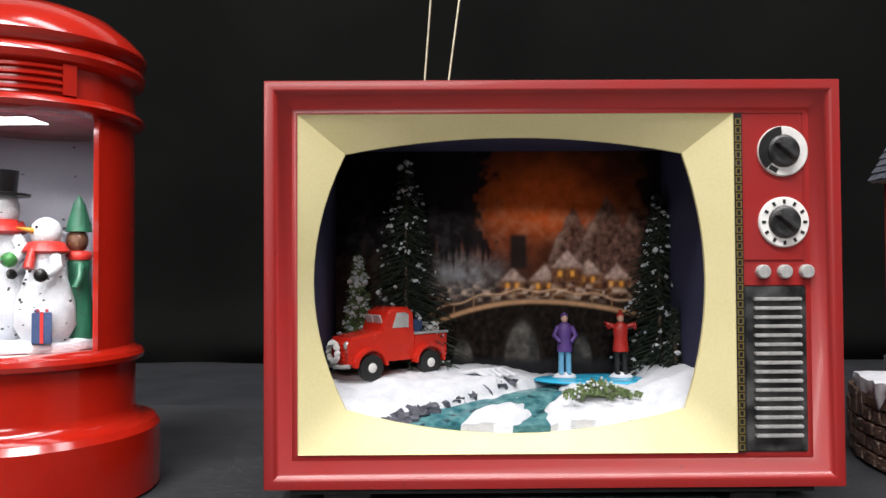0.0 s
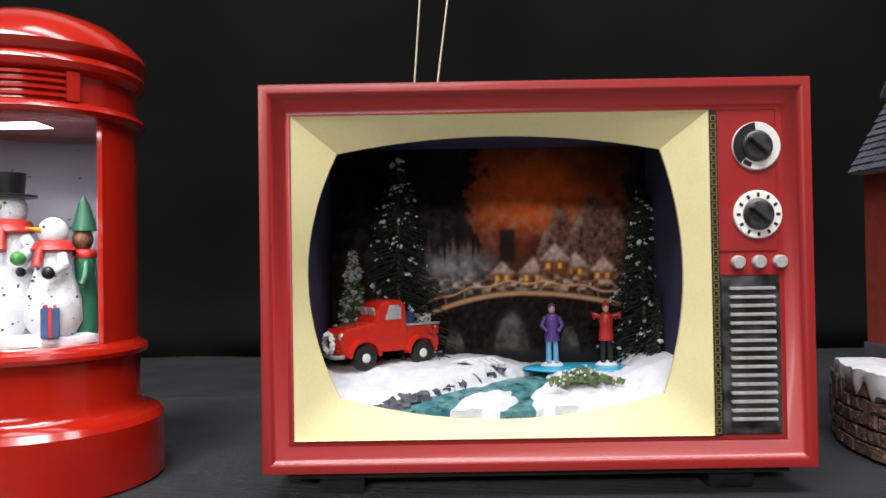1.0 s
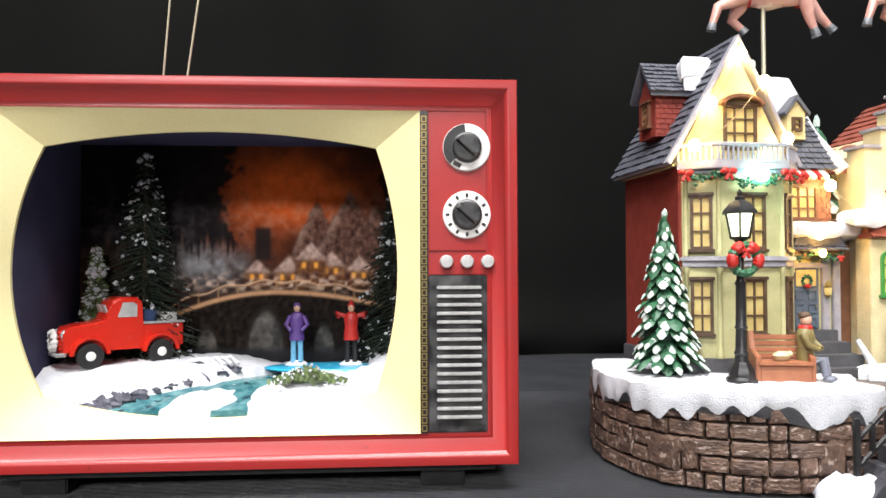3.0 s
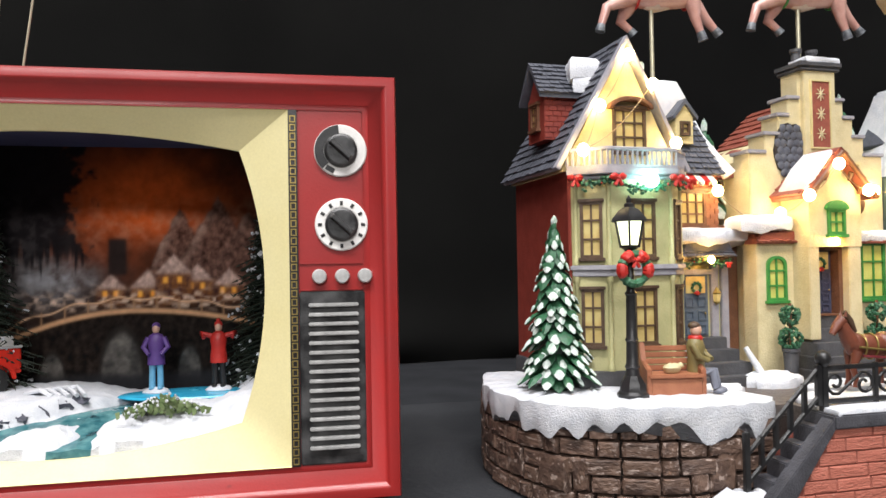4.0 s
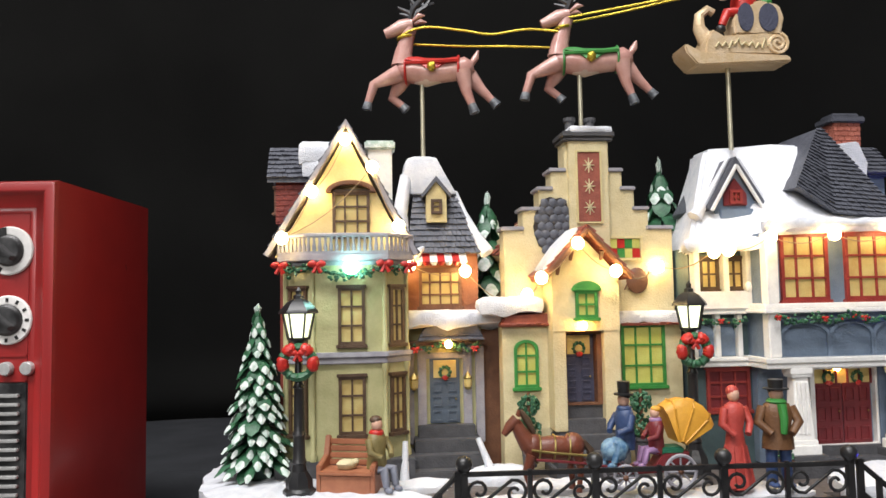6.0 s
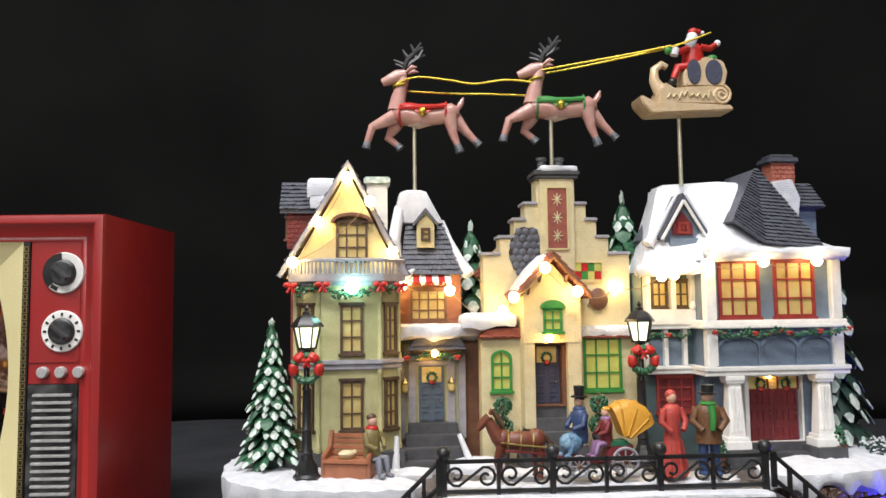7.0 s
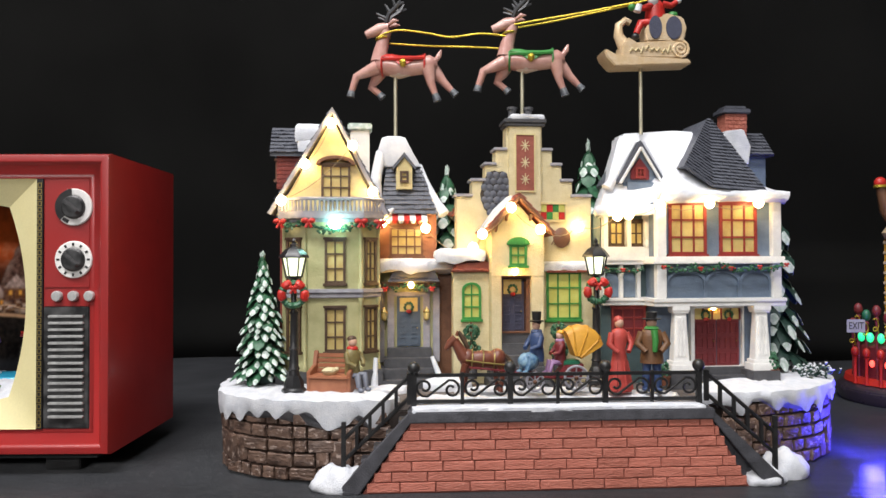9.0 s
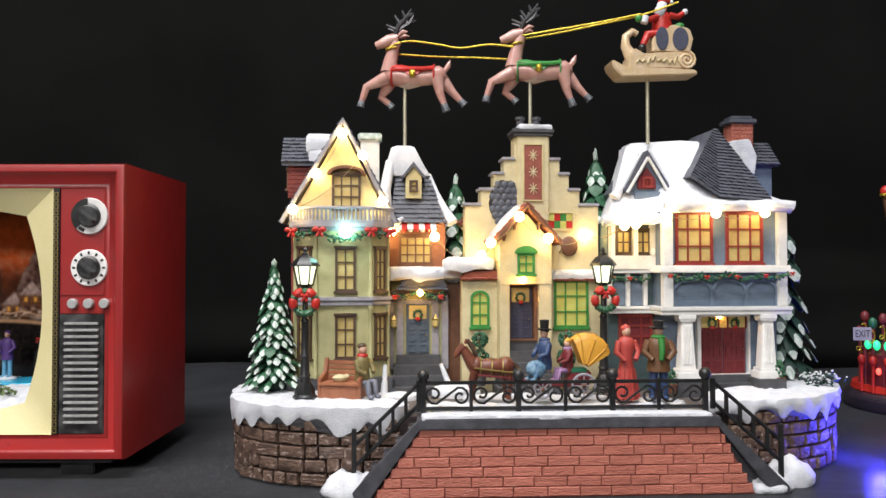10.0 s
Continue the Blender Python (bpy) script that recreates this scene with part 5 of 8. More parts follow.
part("gable", Shape().prism([(-0.1755, 0.1745), (-0.0980, 0.1745), (-0.1340, 0.2470)], 0.0215, 0.100), YELLOW_WALL, ha)
for side, e in (("left", GL), ("right", GR)):
    d = Vector((e[0] - GA[0], e[1] - GA[1])).normalized()
    nx, nz = (-d.y, d.x) if side == "right" else (d.y, -d.x)
    q = 0.0030
    s = Shape().prism([GA, e, (e[0] + nx * q, e[1] + nz * q), (GA[0], GA[1] + 0.0050)], 0.0165, 0.1020)
    part("roof_slope", s, GREY_TRIM, ha, "grey roof board", bevel=0.0004)
    if side == "left":
        shingles(ha, [(e[0] + nx * q, 0.102, e[1] + nz * q), (e[0] + nx * q, 0.0205, e[1] + nz * q), (GA[0], 0.0205, GA[1] + 0.0048), (GA[0], 0.102, GA[1] + 0.0048)], 16, 16, SLATE)
    else:
        shingles(ha, [(e[0] + nx * q, 0.0205, e[1] + nz * q), (e[0] + nx * q, 0.102, e[1] + nz * q), (GA[0], 0.102, GA[1] + 0.0048), (GA[0], 0.0205, GA[1] + 0.0048)], 16, 16, SLATE)
aw = window(ha, pose(-0.1315, 0.0213, 0.1868), 0.0215, 0.0255, BROWN_DARK, 3, 3)
s = Shape().prism([(0.0145 * math.cos(radians(a)), 0.0250 + 0.0070 * math.sin(radians(a))) for a in range(0, 181, 15)] + [(0.0115 * math.cos(radians(a)), 0.0250 + 0.0045 * math.sin(radians(a))) for a in range(180, -1, -15)], -0.0050, 0.001)
part("arched_hood", s, BROWN, aw, "brown arched window hood", bevel=0.0004)
# dormer on the left slope
dm = part("dormer", Shape().box(-0.1770, -0.145, 0.040, 0.064, 0.196, 0.2230), BRICK_RED, ha, "red brick dormer with a slate roof")
courses(dm, [(-0.1770, 0.0398, 0.197), (-0.150, 0.0398, 0.197), (-0.150, 0.0398, 0.2230), (-0.1770, 0.0398, 0.2230)], 8, 5, BRICK_RED)
for k, y in ((-1, 0.036), (1, 0.068)):
    part("dormer_roof", Shape().loft([[(-0.1815, y, 0.2205), (-0.1815, 0.052, 0.2420), (-0.1815, 0.052, 0.2445), (-0.1815, y, 0.2230)], [(-0.141, y, 0.2205), (-0.141, 0.052, 0.2420), (-0.141, 0.052, 0.2445), (-0.141, y, 0.2230)]]), SLATE, dm)
shingles(dm, [(-0.1818, 0.0358, 0.2230), (-0.141, 0.0358, 0.2230), (-0.141, 0.052, 0.2446), (-0.1818, 0.052, 0.2446)], 7, 13, SLATE)
part("dormer_gable", Shape().loft([[(-0.1765, 0.040, 0.2225), (-0.1765, 0.064, 0.2225), (-0.1765, 0.052, 0.2400)], [(-0.145, 0.040, 0.2225), (-0.145, 0.064, 0.2225), (-0.145, 0.052, 0.2400)]]), BRICK_RED, dm)
window(dm, pose(-0.1772, 0.052, 0.2035, 0, 0, -90), 0.0110, 0.0150, BROWN, 2, 3)
s = Shape().snow([(-0.160, 0.0345), (-0.141, 0.0345), (-0.139, 0.050), (-0.152, 0.051), (-0.157, 0.044)], 0.2240, 0.012, 0.003, 0.001, 0.003, 0.0012)
s.snow([(-0.162, 0.034), (-0.143, 0.034), (-0.140, 0.053), (-0.157, 0.053)], 0.2330, 0.012, 0.009, 0.001, 0.003, 0.0012)
part("roof_snow", s, SNOW, ha, smooth=60)
ch = box_part("chimney", ha, WHITE, (-0.1215, -0.1065, 0.048, 0.062, 0.195, 0.2440), 0.0008, "pale chimney with a green cap")
box_part("chimney_cap", ch, LEAF_TIP, (-0.1235, -0.1045, 0.046, 0.064, 0.2430, 0.2485), 0.001)
garland(HA, [(-0.170, 0.0145, 0.168), (-0.1535, 0.0035, 0.1690), (-0.1320, 0.0030, 0.1640), (-0.1125, 0.0035, 0.1690), (-0.099, 0.014, 0.168)], 0.0022, [(-0.1715, 0.012, 0.1690), (-0.1500, 0.0015, 0.1690), (-0.1125, 0.0015, 0.1690), (-0.0990, 0.011, 0.1685)], "green garland with large red bows under the balcony")

# ---- brick house with porch ----
hb = thing("brick_porch_house", HB, "small brick house with awning, slate dormer roof and stone porch", "house")
box_part("wall", hb, BRICK_ORANGE, (-0.0985, -0.0525, 0.0400, 0.098, 0.130, 0.176))
courses(hb, [(-0.0985, 0.0398, 0.139), (-0.0525, 0.0398, 0.139), (-0.0525, 0.0398, 0.1660), (-0.0985, 0.0398, 0.1660)], 8, 7, BRICK_ORANGE)
window(hb, pose(-0.0762, 0.0388, 0.1415), 0.0260, 0.0225, BROWN, 4, 3)
s = Shape()
for i in range(7):
    s.m = i % 2
    x0 = -0.0918 + 0.0315 * i / 7
    x1 = x0 + 0.0315 / 7
    s.loft([[(x0, 0.0385, 0.1750), (x1, 0.0385, 0.1750), (x1, 0.0300, 0.1680), (x0, 0.0300, 0.1680)], [(x0, 0.0385, 0.1760), (x1, 0.0385, 0.1760), (x1, 0.0295, 0.1688), (x0, 0.0295, 0.1688)]])
    s.tube([((x0 + x1) / 2, 0.0298, 0.1684), ((x0 + x1) / 2, 0.0298, 0.1665)], [0.0021, 0.0012], 8)
part("awning", s, [WHITE, RED_PAINT], hb, "red and white striped awning")
part("roof", Shape().loft([[(-0.0965, 0.0350, 0.1740), (-0.0510, 0.0350, 0.1740), (-0.0510, 0.1000, 0.1740), (-0.0965, 0.1000, 0.1740)], [(-0.0905, 0.0520, 0.2180), (-0.0665, 0.0520, 0.2180), (-0.0665, 0.0940, 0.2180), (-0.0905, 0.0940, 0.2180)]]), SLATE, hb)
shingles(hb, [(-0.0965, 0.0345, 0.1740), (-0.0510, 0.0345, 0.1740), (-0.0665, 0.0515, 0.2180), (-0.0905, 0.0515, 0.2180)], 12, 14, SLATE)
s = Shape()
s.loft([[(-0.0985, 0.046, 0.212), (-0.0640, 0.046, 0.212), (-0.0640, 0.096, 0.212), (-0.0985, 0.096, 0.212)], [(-0.0980, 0.044, 0.224), (-0.0700, 0.044, 0.222), (-0.0680, 0.096, 0.222), (-0.0980, 0.096, 0.224)], [(-0.0950, 0.046, 0.2345), (-0.0765, 0.046, 0.2350), (-0.0760, 0.093, 0.2390), (-0.0950, 0.093, 0.2390)], [(-0.0900, 0.052, 0.2370), (-0.0800, 0.052, 0.2370), (-0.0800, 0.090, 0.2420), (-0.0900, 0.090, 0.2420)]])
s.tube([(-0.1005, 0.040, 0.196), (-0.0985, 0.044, 0.208), (-0.0955, 0.048, 0.224)], [0.0048, 0.0045, 0.004], 8)
s.tube([(-0.0975, 0.036, 0.1745), (-0.0985, 0.038, 0.186), (-0.0995, 0.040, 0.197)], [0.0035, 0.004, 0.0045], 8)
s.tube([(-0.0470, 0.0350, 0.1735), (-0.0540, 0.040, 0.1860), (-0.0600, 0.047, 0.2000), (-0.0650, 0.050, 0.2140)], [0.0048, 0.0034, 0.0026, 0.002], 8)
s.tube([(-0.0965, 0.0335, 0.1735), (-0.0900, 0.0335, 0.1745), (-0.0860, 0.0345, 0.178)], [0.0042, 0.0030, 0.0012], 8)
part("roof_snow", s, SNOW, hb, bevel=0.0012, smooth=60)
d2 = part("dormer", Shape().prism([(-0.0840, 0.1935), (-0.0715, 0.1935), (-0.0715, 0.2105), (-0.0778, 0.2190), (-0.0840, 0.2105)], 0.0375, 0.060), YELLOW_WALL, hb, "small pale dormer")
window(d2, pose(-0.0778, 0.0372, 0.1985), 0.0068, 0.0090, BROWN_DARK, 1, 2, sill=False)
for k in (-1, 1):
    part("dormer_roof", Shape().prism([(-0.0778, 0.2185), (-0.0778 + k * 0.0085, 0.2085), (-0.0778 + k * 0.0092, 0.2105), (-0.0778, 0.2220)], 0.0355, 0.062), SLATE, d2)
porch = part("porch", Shape().box(-0.0975, -0.0520, 0.0360, 0.060, 0.050, 0.130), GREEN_WALL, hb, "stone porch with lanterns")
for x in (-0.0960, -0.0535, -0.0885, -0.0610):
    part("porch_pilaster", Shape().box(x - 0.0026, x + 0.0026, 0.0335, 0.0365, 0.060, 0.1180), GREY_TRIM, porch, bevel=0.0004)
box_part("door_head", porch, GREY_TRIM, (-0.0885, -0.0610, 0.0330, 0.0365, 0.1105, 0.1140))
panel_door(porch, pose(-0.0748, 0.0352, 0.0720), 0.0180, 0.0385, DOOR_BLUE, 3, 2, 0.0030)
box_part("porch_lintel", porch, BROWN_DARK, (-0.0990, -0.0510, 0.0270, 0.0375, 0.1190, 0.1215))
s = Shape()
s.prism([(-0.0910, 0.1215), (-0.0515, 0.1215), (-0.0560, 0.1310), (-0.0860, 0.1310)], 0.0255, 0.0400)
part("porch_roof", s, SLATE, porch, bevel=0.0004)
shingles(porch, [(-0.0910, 0.0240, 0.1215), (-0.0515, 0.0240, 0.1215), (-0.0560, 0.0330, 0.1320), (-0.0860, 0.0330, 0.1320)], 5, 12, SLATE)
s = Shape().snow([(-0.1020, 0.0270), (-0.0870, 0.0225), (-0.0600, 0.0225), (-0.0420, 0.0270), (-0.0380, 0.040), (-0.1020, 0.040)], 0.1315, 0.0075, 0.005, 0.0015, 0.003, 0.0014)
part("ledge_snow", s, SNOW, hb, smooth=60)
for x in (-0.0935, -0.0612):
    s = Shape().lathe([(0.0, 0.0915), (0.0018, 0.0925), (0.0024, 0.0985), (0.0028, 0.0990), (0.0, 0.1030)], (x, 0.0318, 0), 6)
    ln = part("wall_lantern", s, GOLD_DULL, porch)
    part("lantern_pane", Shape().lathe([(0.0021, 0.0935), (0.0026, 0.0980)], (x, 0.0318, 0), 6), LIT_PANE, ln)
steps(hb, -0.0890, -0.0600, 0.0020, 0.0360, 0.044, 0.0715, 4, flare=0.010)
part("rubble_wall", Shape().box(-0.0530, -0.0385, 0.0400, 0.060, 0.045, 0.1420), BROWN, hb, "rough brown wall between the houses", bevel=0.001)
garland(HB, [(-0.0975, 0.0260, 0.1185), (-0.0748, 0.0245, 0.1205), (-0.0525, 0.0260, 0.1185)], 0.0018, [(-0.0930, 0.0240, 0.1170), (-0.0575, 0.0240, 0.1170)], "dark green garland under the porch roof", bow_size=1.0)

# ---- house with the stepped gable ----
hc = thing("stepped_gable_house", HC, "cream house with stepped gable, timber porch and green windows", "house")
STEP_L = [(-0.0390, 0.1880), (-0.0270, 0.1880), (-0.0270, 0.2000), (-0.0165, 0.2000), (-0.0165, 0.2125), (-0.0085, 0.2125), (-0.0085, 0.2240), (0.0, 0.2240), (0.0, 0.2440)]
STEP_R = [(0.0280, 0.2440), (0.0280, 0.2240), (0.0360, 0.2240), (0.0360, 0.2125), (0.0435, 0.2125), (0.0435, 0.2000), (0.0520, 0.2000), (0.0520, 0.1880), (0.0670, 0.1880)]
part("wall", Shape().prism([(-0.0390, 0.045)] + STEP_L + STEP_R + [(0.0670, 0.045)], 0.0300, 0.0460), CREAM_WALL, hc, bevel=0.0006)
part("rear_wall", Shape().prism([(-0.0370, 0.045), (-0.0370, 0.184), (0.0140, 0.222), (0.0650, 0.184), (0.0650, 0.045)], 0.0460, 0.090), CREAM_WALL, hc)
for (xa, za), (xb, zb) in ((STEP_L[0], STEP_L[1]), (STEP_L[2], STEP_L[3]), (STEP_L[4], STEP_L[5]), (STEP_L[6], STEP_L[7]), (STEP_R[1], STEP_R[2]), (STEP_R[3], STEP_R[4]), (STEP_R[5], STEP_R[6]), (STEP_R[7], STEP_R[8])):
    box_part("step_coping", hc, GREY_TRIM, (min(xa, xb) - 0.0016, max(xa, xb) + 0.0006, 0.0285, 0.0475, za - 0.0004, za + 0.0020), 0.0005)
box_part("column_pier", hc, CREAM_WALL, (0.0015, 0.0265, 0.0265, 0.0310, 0.176, 0.2440))
cap2 = part("chimney_cap", Shape().box(-0.0015, 0.0295, 0.0250, 0.0480, 0.2420, 0.2445).box(-0.0025, 0.0305, 0.0240, 0.0490, 0.2445, 0.2480), GREY_DARK, hc, bevel=0.0006)
for x in (0.0060, 0.0190):
    part("chimney_pot", Shape().lathe([(0.0036, 0.2475), (0.0036, 0.2500), (0.0030, 0.2510), (0.0030, 0.2560), (0.0040, 0.2570), (0.0040, 0.2590), (0.0, 0.2590)], (x, 0.038, 0), 12), GREY_DARK, hc)
part("chimney_snow", Shape().snow([(0.0030, 0.0250), (0.0280, 0.0250), (0.0290, 0.040), (0.0030, 0.040)], 0.2478, 0.0040, 0.002, 0.001, 0.003, 0.001), SNOW, hc, smooth=60)
pan = box_part("ornament_panel", hc, TERRA, (0.0065, 0.0212, 0.0258, 0.0268, 0.1920, 0.2355), 0.0004, "terracotta panel with pale flower ornaments")
s = Shape()
for cz in (0.2010, 0.2140, 0.2270):
    for k in range(8):
        a = math.pi * k / 4
        s.tube([(0.0139, 0.0256, cz), (0.0139 + 0.0036 * math.cos(a), 0.0256, cz + 0.0046 * math.sin(a))], [0.0005, 0.0003], 5)
part("panel_flowers", s, CREAM_WALL, pan)
part("panel_rim", Shape().ring(rect(0.0058, 0.0219, 0.1912, 0.2362), rect(0.0068, 0.0209, 0.1922, 0.2352), 0.0252, 0.0268), YELLOW_WALL, pan)
st = part("stone_patch", Shape().prism(wavy(-0.0080, 0.1900, 0.0125, 0.0175, 26, 0.08, 7), 0.0290, 0.0305), STONE_GAP, hc, "oval patch of grey stones")
for j in range(7):
    for i in range(5):
        x, z = -0.0180 + 0.0050 * i + 0.0025 * (j % 2), 0.1755 + 0.0048 * j
        if ((x + 0.0080) / 0.0115) ** 2 + ((z - 0.1900) / 0.0165) ** 2 < 1.05:
            part("stone", Shape().ball((x + random.uniform(-0.0005, 0.0005), 0.0290, z), (0.0029, 0.0007, 0.0027), 6, 5, 0.14), SLATE, st)
# upper bright panel window
xw = part("festive_window", Shape().ring(rect(0.0250, 0.0475, 0.1685, 0.1835), rect(0.0265, 0.0460, 0.1700, 0.1820), 0.0285, 0.0305), YELLOW_WALL, hc, "small window with red and green panes")
for i in range(4):
    for j in range(2):
        part("coloured_pane", Shape().box(0.0267 + 0.0048 * i, 0.0313 + 0.0048 * i, 0.0293, 0.0302, 0.1702 + 0.0059 * j, 0.1758 + 0.0059 * j), (RED_PAINT, LIT_GREEN, GREEN_TRIM)[(i * 2 + j) % 3], xw)
# oval lattice, like a dark basket on the wall
part("lattice_oval", Shape().lathe([(0.0066, 0), (0.0080, 0.001), (0.0080, 0.002), (0.0066, 0.003)], seg=18, sx=0.85), BROWN, hc).matrix_basis = pose(0.0430, 0.0300, 0.1560, 90)
s = Shape()
for k in range(-2, 3):
    s.tube([(0.0430 + 0.0025 * k - 0.003, 0.029, 0.1505), (0.0430 + 0.0025 * k + 0.003, 0.029, 0.1615)], 0.0004, 5)
part("oval_bars", s, BROWN, hc)
# lower wings
box_part("lower_front", hc, CREAM_WALL, (-0.0430, 0.0665, 0.0205, 0.034, 0.045, 0.1300))
part("wing_tiles", Shape().prism([(-0.0445, 0.1295), (-0.0150, 0.1295), (-0.0150, 0.1375), (-0.0400, 0.1360)], 0.0185, 0.0310), TERRA, hc, bevel=0.0005)
shingles(hc, [(-0.0445, 0.0165, 0.1300), (-0.0140, 0.0165, 0.1300), (-0.0150, 0.0290, 0.1385), (-0.0400, 0.0290, 0.1375)], 4, 10, TERRA, "tiles")
part("wing_snow", Shape().snow([(-0.0560, 0.0170), (-0.0360, 0.0160), (-0.0200, 0.0165), (-0.0180, 0.0300), (-0.0560, 0.0320)], 0.1395, 0.0075, 0.004, 0.0012, 0.003, 0.0014), SNOW, hc, smooth=60)
part("wing_snow", Shape().snow([(0.0270, 0.0170), (0.0660, 0.0170), (0.0670, 0.0310), (0.0270, 0.0310)], 0.1310, 0.0060, 0.003, 0.0012, 0.003, 0.0014), SNOW, hc, smooth=60)
shingles(hc, [(0.0280, 0.0160, 0.1290), (0.0670, 0.0160, 0.1290), (0.0660, 0.0290, 0.1345), (0.0290, 0.0290, 0.1345)], 3, 10, TERRA, "tiles")
window(hc, pose(-0.0292, 0.0203, 0.0940), 0.0145, 0.0280, GREEN_TRIM, 2, 3, LIT_GREEN, arched=True)
window(hc, pose(0.0420, 0.0203, 0.0930), 0.0270, 0.0365, GREEN_TRIM, 3, 3, LIT_GREEN)
# timber porch
po = part("porch", Shape().prism([(-0.0160, 0.1270), (0.0235, 0.1270), (0.0235, 0.1590), (0.0040, 0.1800), (-0.0160, 0.1590)], 0.0060, 0.0300), CREAM_WALL, hc, "cream gabled porch over the door")
for x0, x1 in ((-0.0160, -0.0085), (0.0140, 0.0235)):
    box_part("porch_pier", po, CREAM_WALL, (x0, x1, 0.0065, 0.0300, 0.0700, 0.1275))
for k, xe, ze in ((-1, -0.0225, 0.1560), (1, 0.0290, 0.1560)):
    s = Shape().prism([(0.0040, 0.1835), (xe, ze), (xe + k * 0.0012, ze + 0.0026), (0.0040, 0.1880)], 0.0000, 0.0300)
    part("porch_roof", s, TERRA, po, bevel=0.0004)
    a, b = (xe + k * 0.0012, ze + 0.0027), (0.0040, 0.1881)
    cs = [(a[0], 0.030, a[1]), (a[0], 0.0, a[1]), (b[0], 0.0, b[1]), (b[0], 0.030, b[1])]
    if k > 0:
        cs = [cs[1], cs[0], cs[3], cs[2]]
    shingles(po, cs, 6, 7, TERRA, "tiles")
    s = Shape().tube([(0.0040, -0.0012, 0.1850), (xe + k * 0.0004, -0.0012, ze + 0.001)], 0.0016, 6)
    part("bargeboard", s, BROWN, po)
    for q in (0.35, 0.65):
        x, z = 0.0040 + (xe - 0.0040) * q, 0.1835 + (ze - 0.1835) * q
        part("timber_bracket", Shape().tube([(x, 0.0015, z - 0.001), (x, 0.0040, z - 0.0060)], [0.0016, 0.0010], 6), BROWN, po)
part("porch_snow", Shape().loft([[(-0.0215, y, 0.1590), (-0.0010, y, 0.1840), (-0.0010, y, 0.1875), (-0.0120, y, 0.1770), (-0.0225, y, 0.1625)] for y in (0.0005, 0.006, 0.014, 0.026)]), SNOW, po, bevel=0.0012, smooth=60)
window(po, pose(0.0038, 0.0057, 0.1345), 0.0130, 0.0155, GREEN_TRIM, 2, 2, LIT_GREEN, name="porch_window")
part("window_hood", Shape().prism([(0.0038 + 0.0088 * math.cos(radians(a)), 0.1500 + 0.0058 * math.sin(radians(a))) for a in range(0, 181, 15)], 0.0030, 0.0062), GREEN_TRIM, po, bevel=0.0005)
panel_door(hc, pose(0.0018, 0.0190, 0.0850), 0.0180, 0.0400, DOOR_NAVY, 4, 2, 0.0032)
part("door_frame", Shape().ring(rect(-0.0095, 0.0140, 0.0840, 0.1290), rect(-0.0070, 0.0112, 0.0850, 0.1250), 0.0120, 0.0205), BROWN, hc, "dark timber door frame")
steps(hc, -0.0100, 0.0160, -0.0100, 0.0190, 0.0440, 0.0845, 5, flare=0.010)
part("rear_tiles", Shape().prism([(-0.0420, 0.1740), (-0.0380, 0.1740), (0.0140, 0.2230), (0.0140, 0.2270)], 0.0470, 0.092), TERRA, hc)
shingles(hc, [(-0.0425, 0.092, 0.1745), (-0.0425, 0.047, 0.1745), (0.0140, 0.047, 0.2275), (0.0140, 0.092, 0.2275)], 12, 9, TERRA, "tiles")

# ---- blue house with the veranda ----
hd = thing("blue_veranda_house", HD, "blue and white house with red windows, snowy roof and pillared door", "house")
box_part("wall", hd, TEAL_WALL, (0.0680, 0.1955, 0.0200, 0.060, 0.045, 0.176))
box_part("bay", hd, BLUE_WALL, (0.1030, 0.1965, -0.0020, 0.030, 0.1100, 0.1830))
box_part("right_wall", hd, BLUE_WALL, (0.1750, 0.1960, 0.0080, 0.088, 0.050, 0.1830))
box_part("door_wall", hd, BLUE_WALL, (0.1040, 0.1958, 0.0130, 0.022, 0.050, 0.1100))
for b in ((0.0990, 0.1995, -0.0075, 0.024, 0.1060, 0.1090), (0.0985, 0.2000, -0.0085, 0.024, 0.1090, 0.1120), (0.0985, 0.2000, -0.0085, 0.024, 0.1370, 0.1395), (0.0995, 0.1995, -0.0070, 0.024, 0.1395, 0.1425)):
    box_part("white_moulding", hd, WHITE, b)
for b in ((0.0680, 0.1000, 0.0140, 0.024, 0.1060, 0.1090), (0.0670, 0.1000, 0.0130, 0.024, 0.1090, 0.1115), (0.0670, 0.1000, 0.0130, 0.024, 0.1365, 0.1395)):
    box_part("white_moulding", hd, WHITE, b)
box_part("parapet", hd, WHITE, (0.0680, 0.1030, 0.0120, 0.0150, 0.1390, 0.1500), 0.0008)
part("parapet_scroll", Shape().ball((0.1010, 0.0130, 0.1520), (0.0022, 0.0022, 0.0034), 8, 6), WHITE, hd)
for x, z0, z1 in ((0.1055, 0.1425, 0.1830), (0.1935, 0.1425, 0.1830), (0.1055, 0.1120, 0.1370), (0.1935, 0.1120, 0.1370)):
    part("white_post", Shape().box(x - 0.0036, x + 0.0036, -0.0062, 0.001, z0, z1), WHITE, hd, bevel=0.0006)
for x in (0.1262, 0.1650):
    window(hd, pose(x, -0.0026, 0.1440), 0.0285, 0.0380, WINDOW_RED, 3, 3, bar=0.0012)
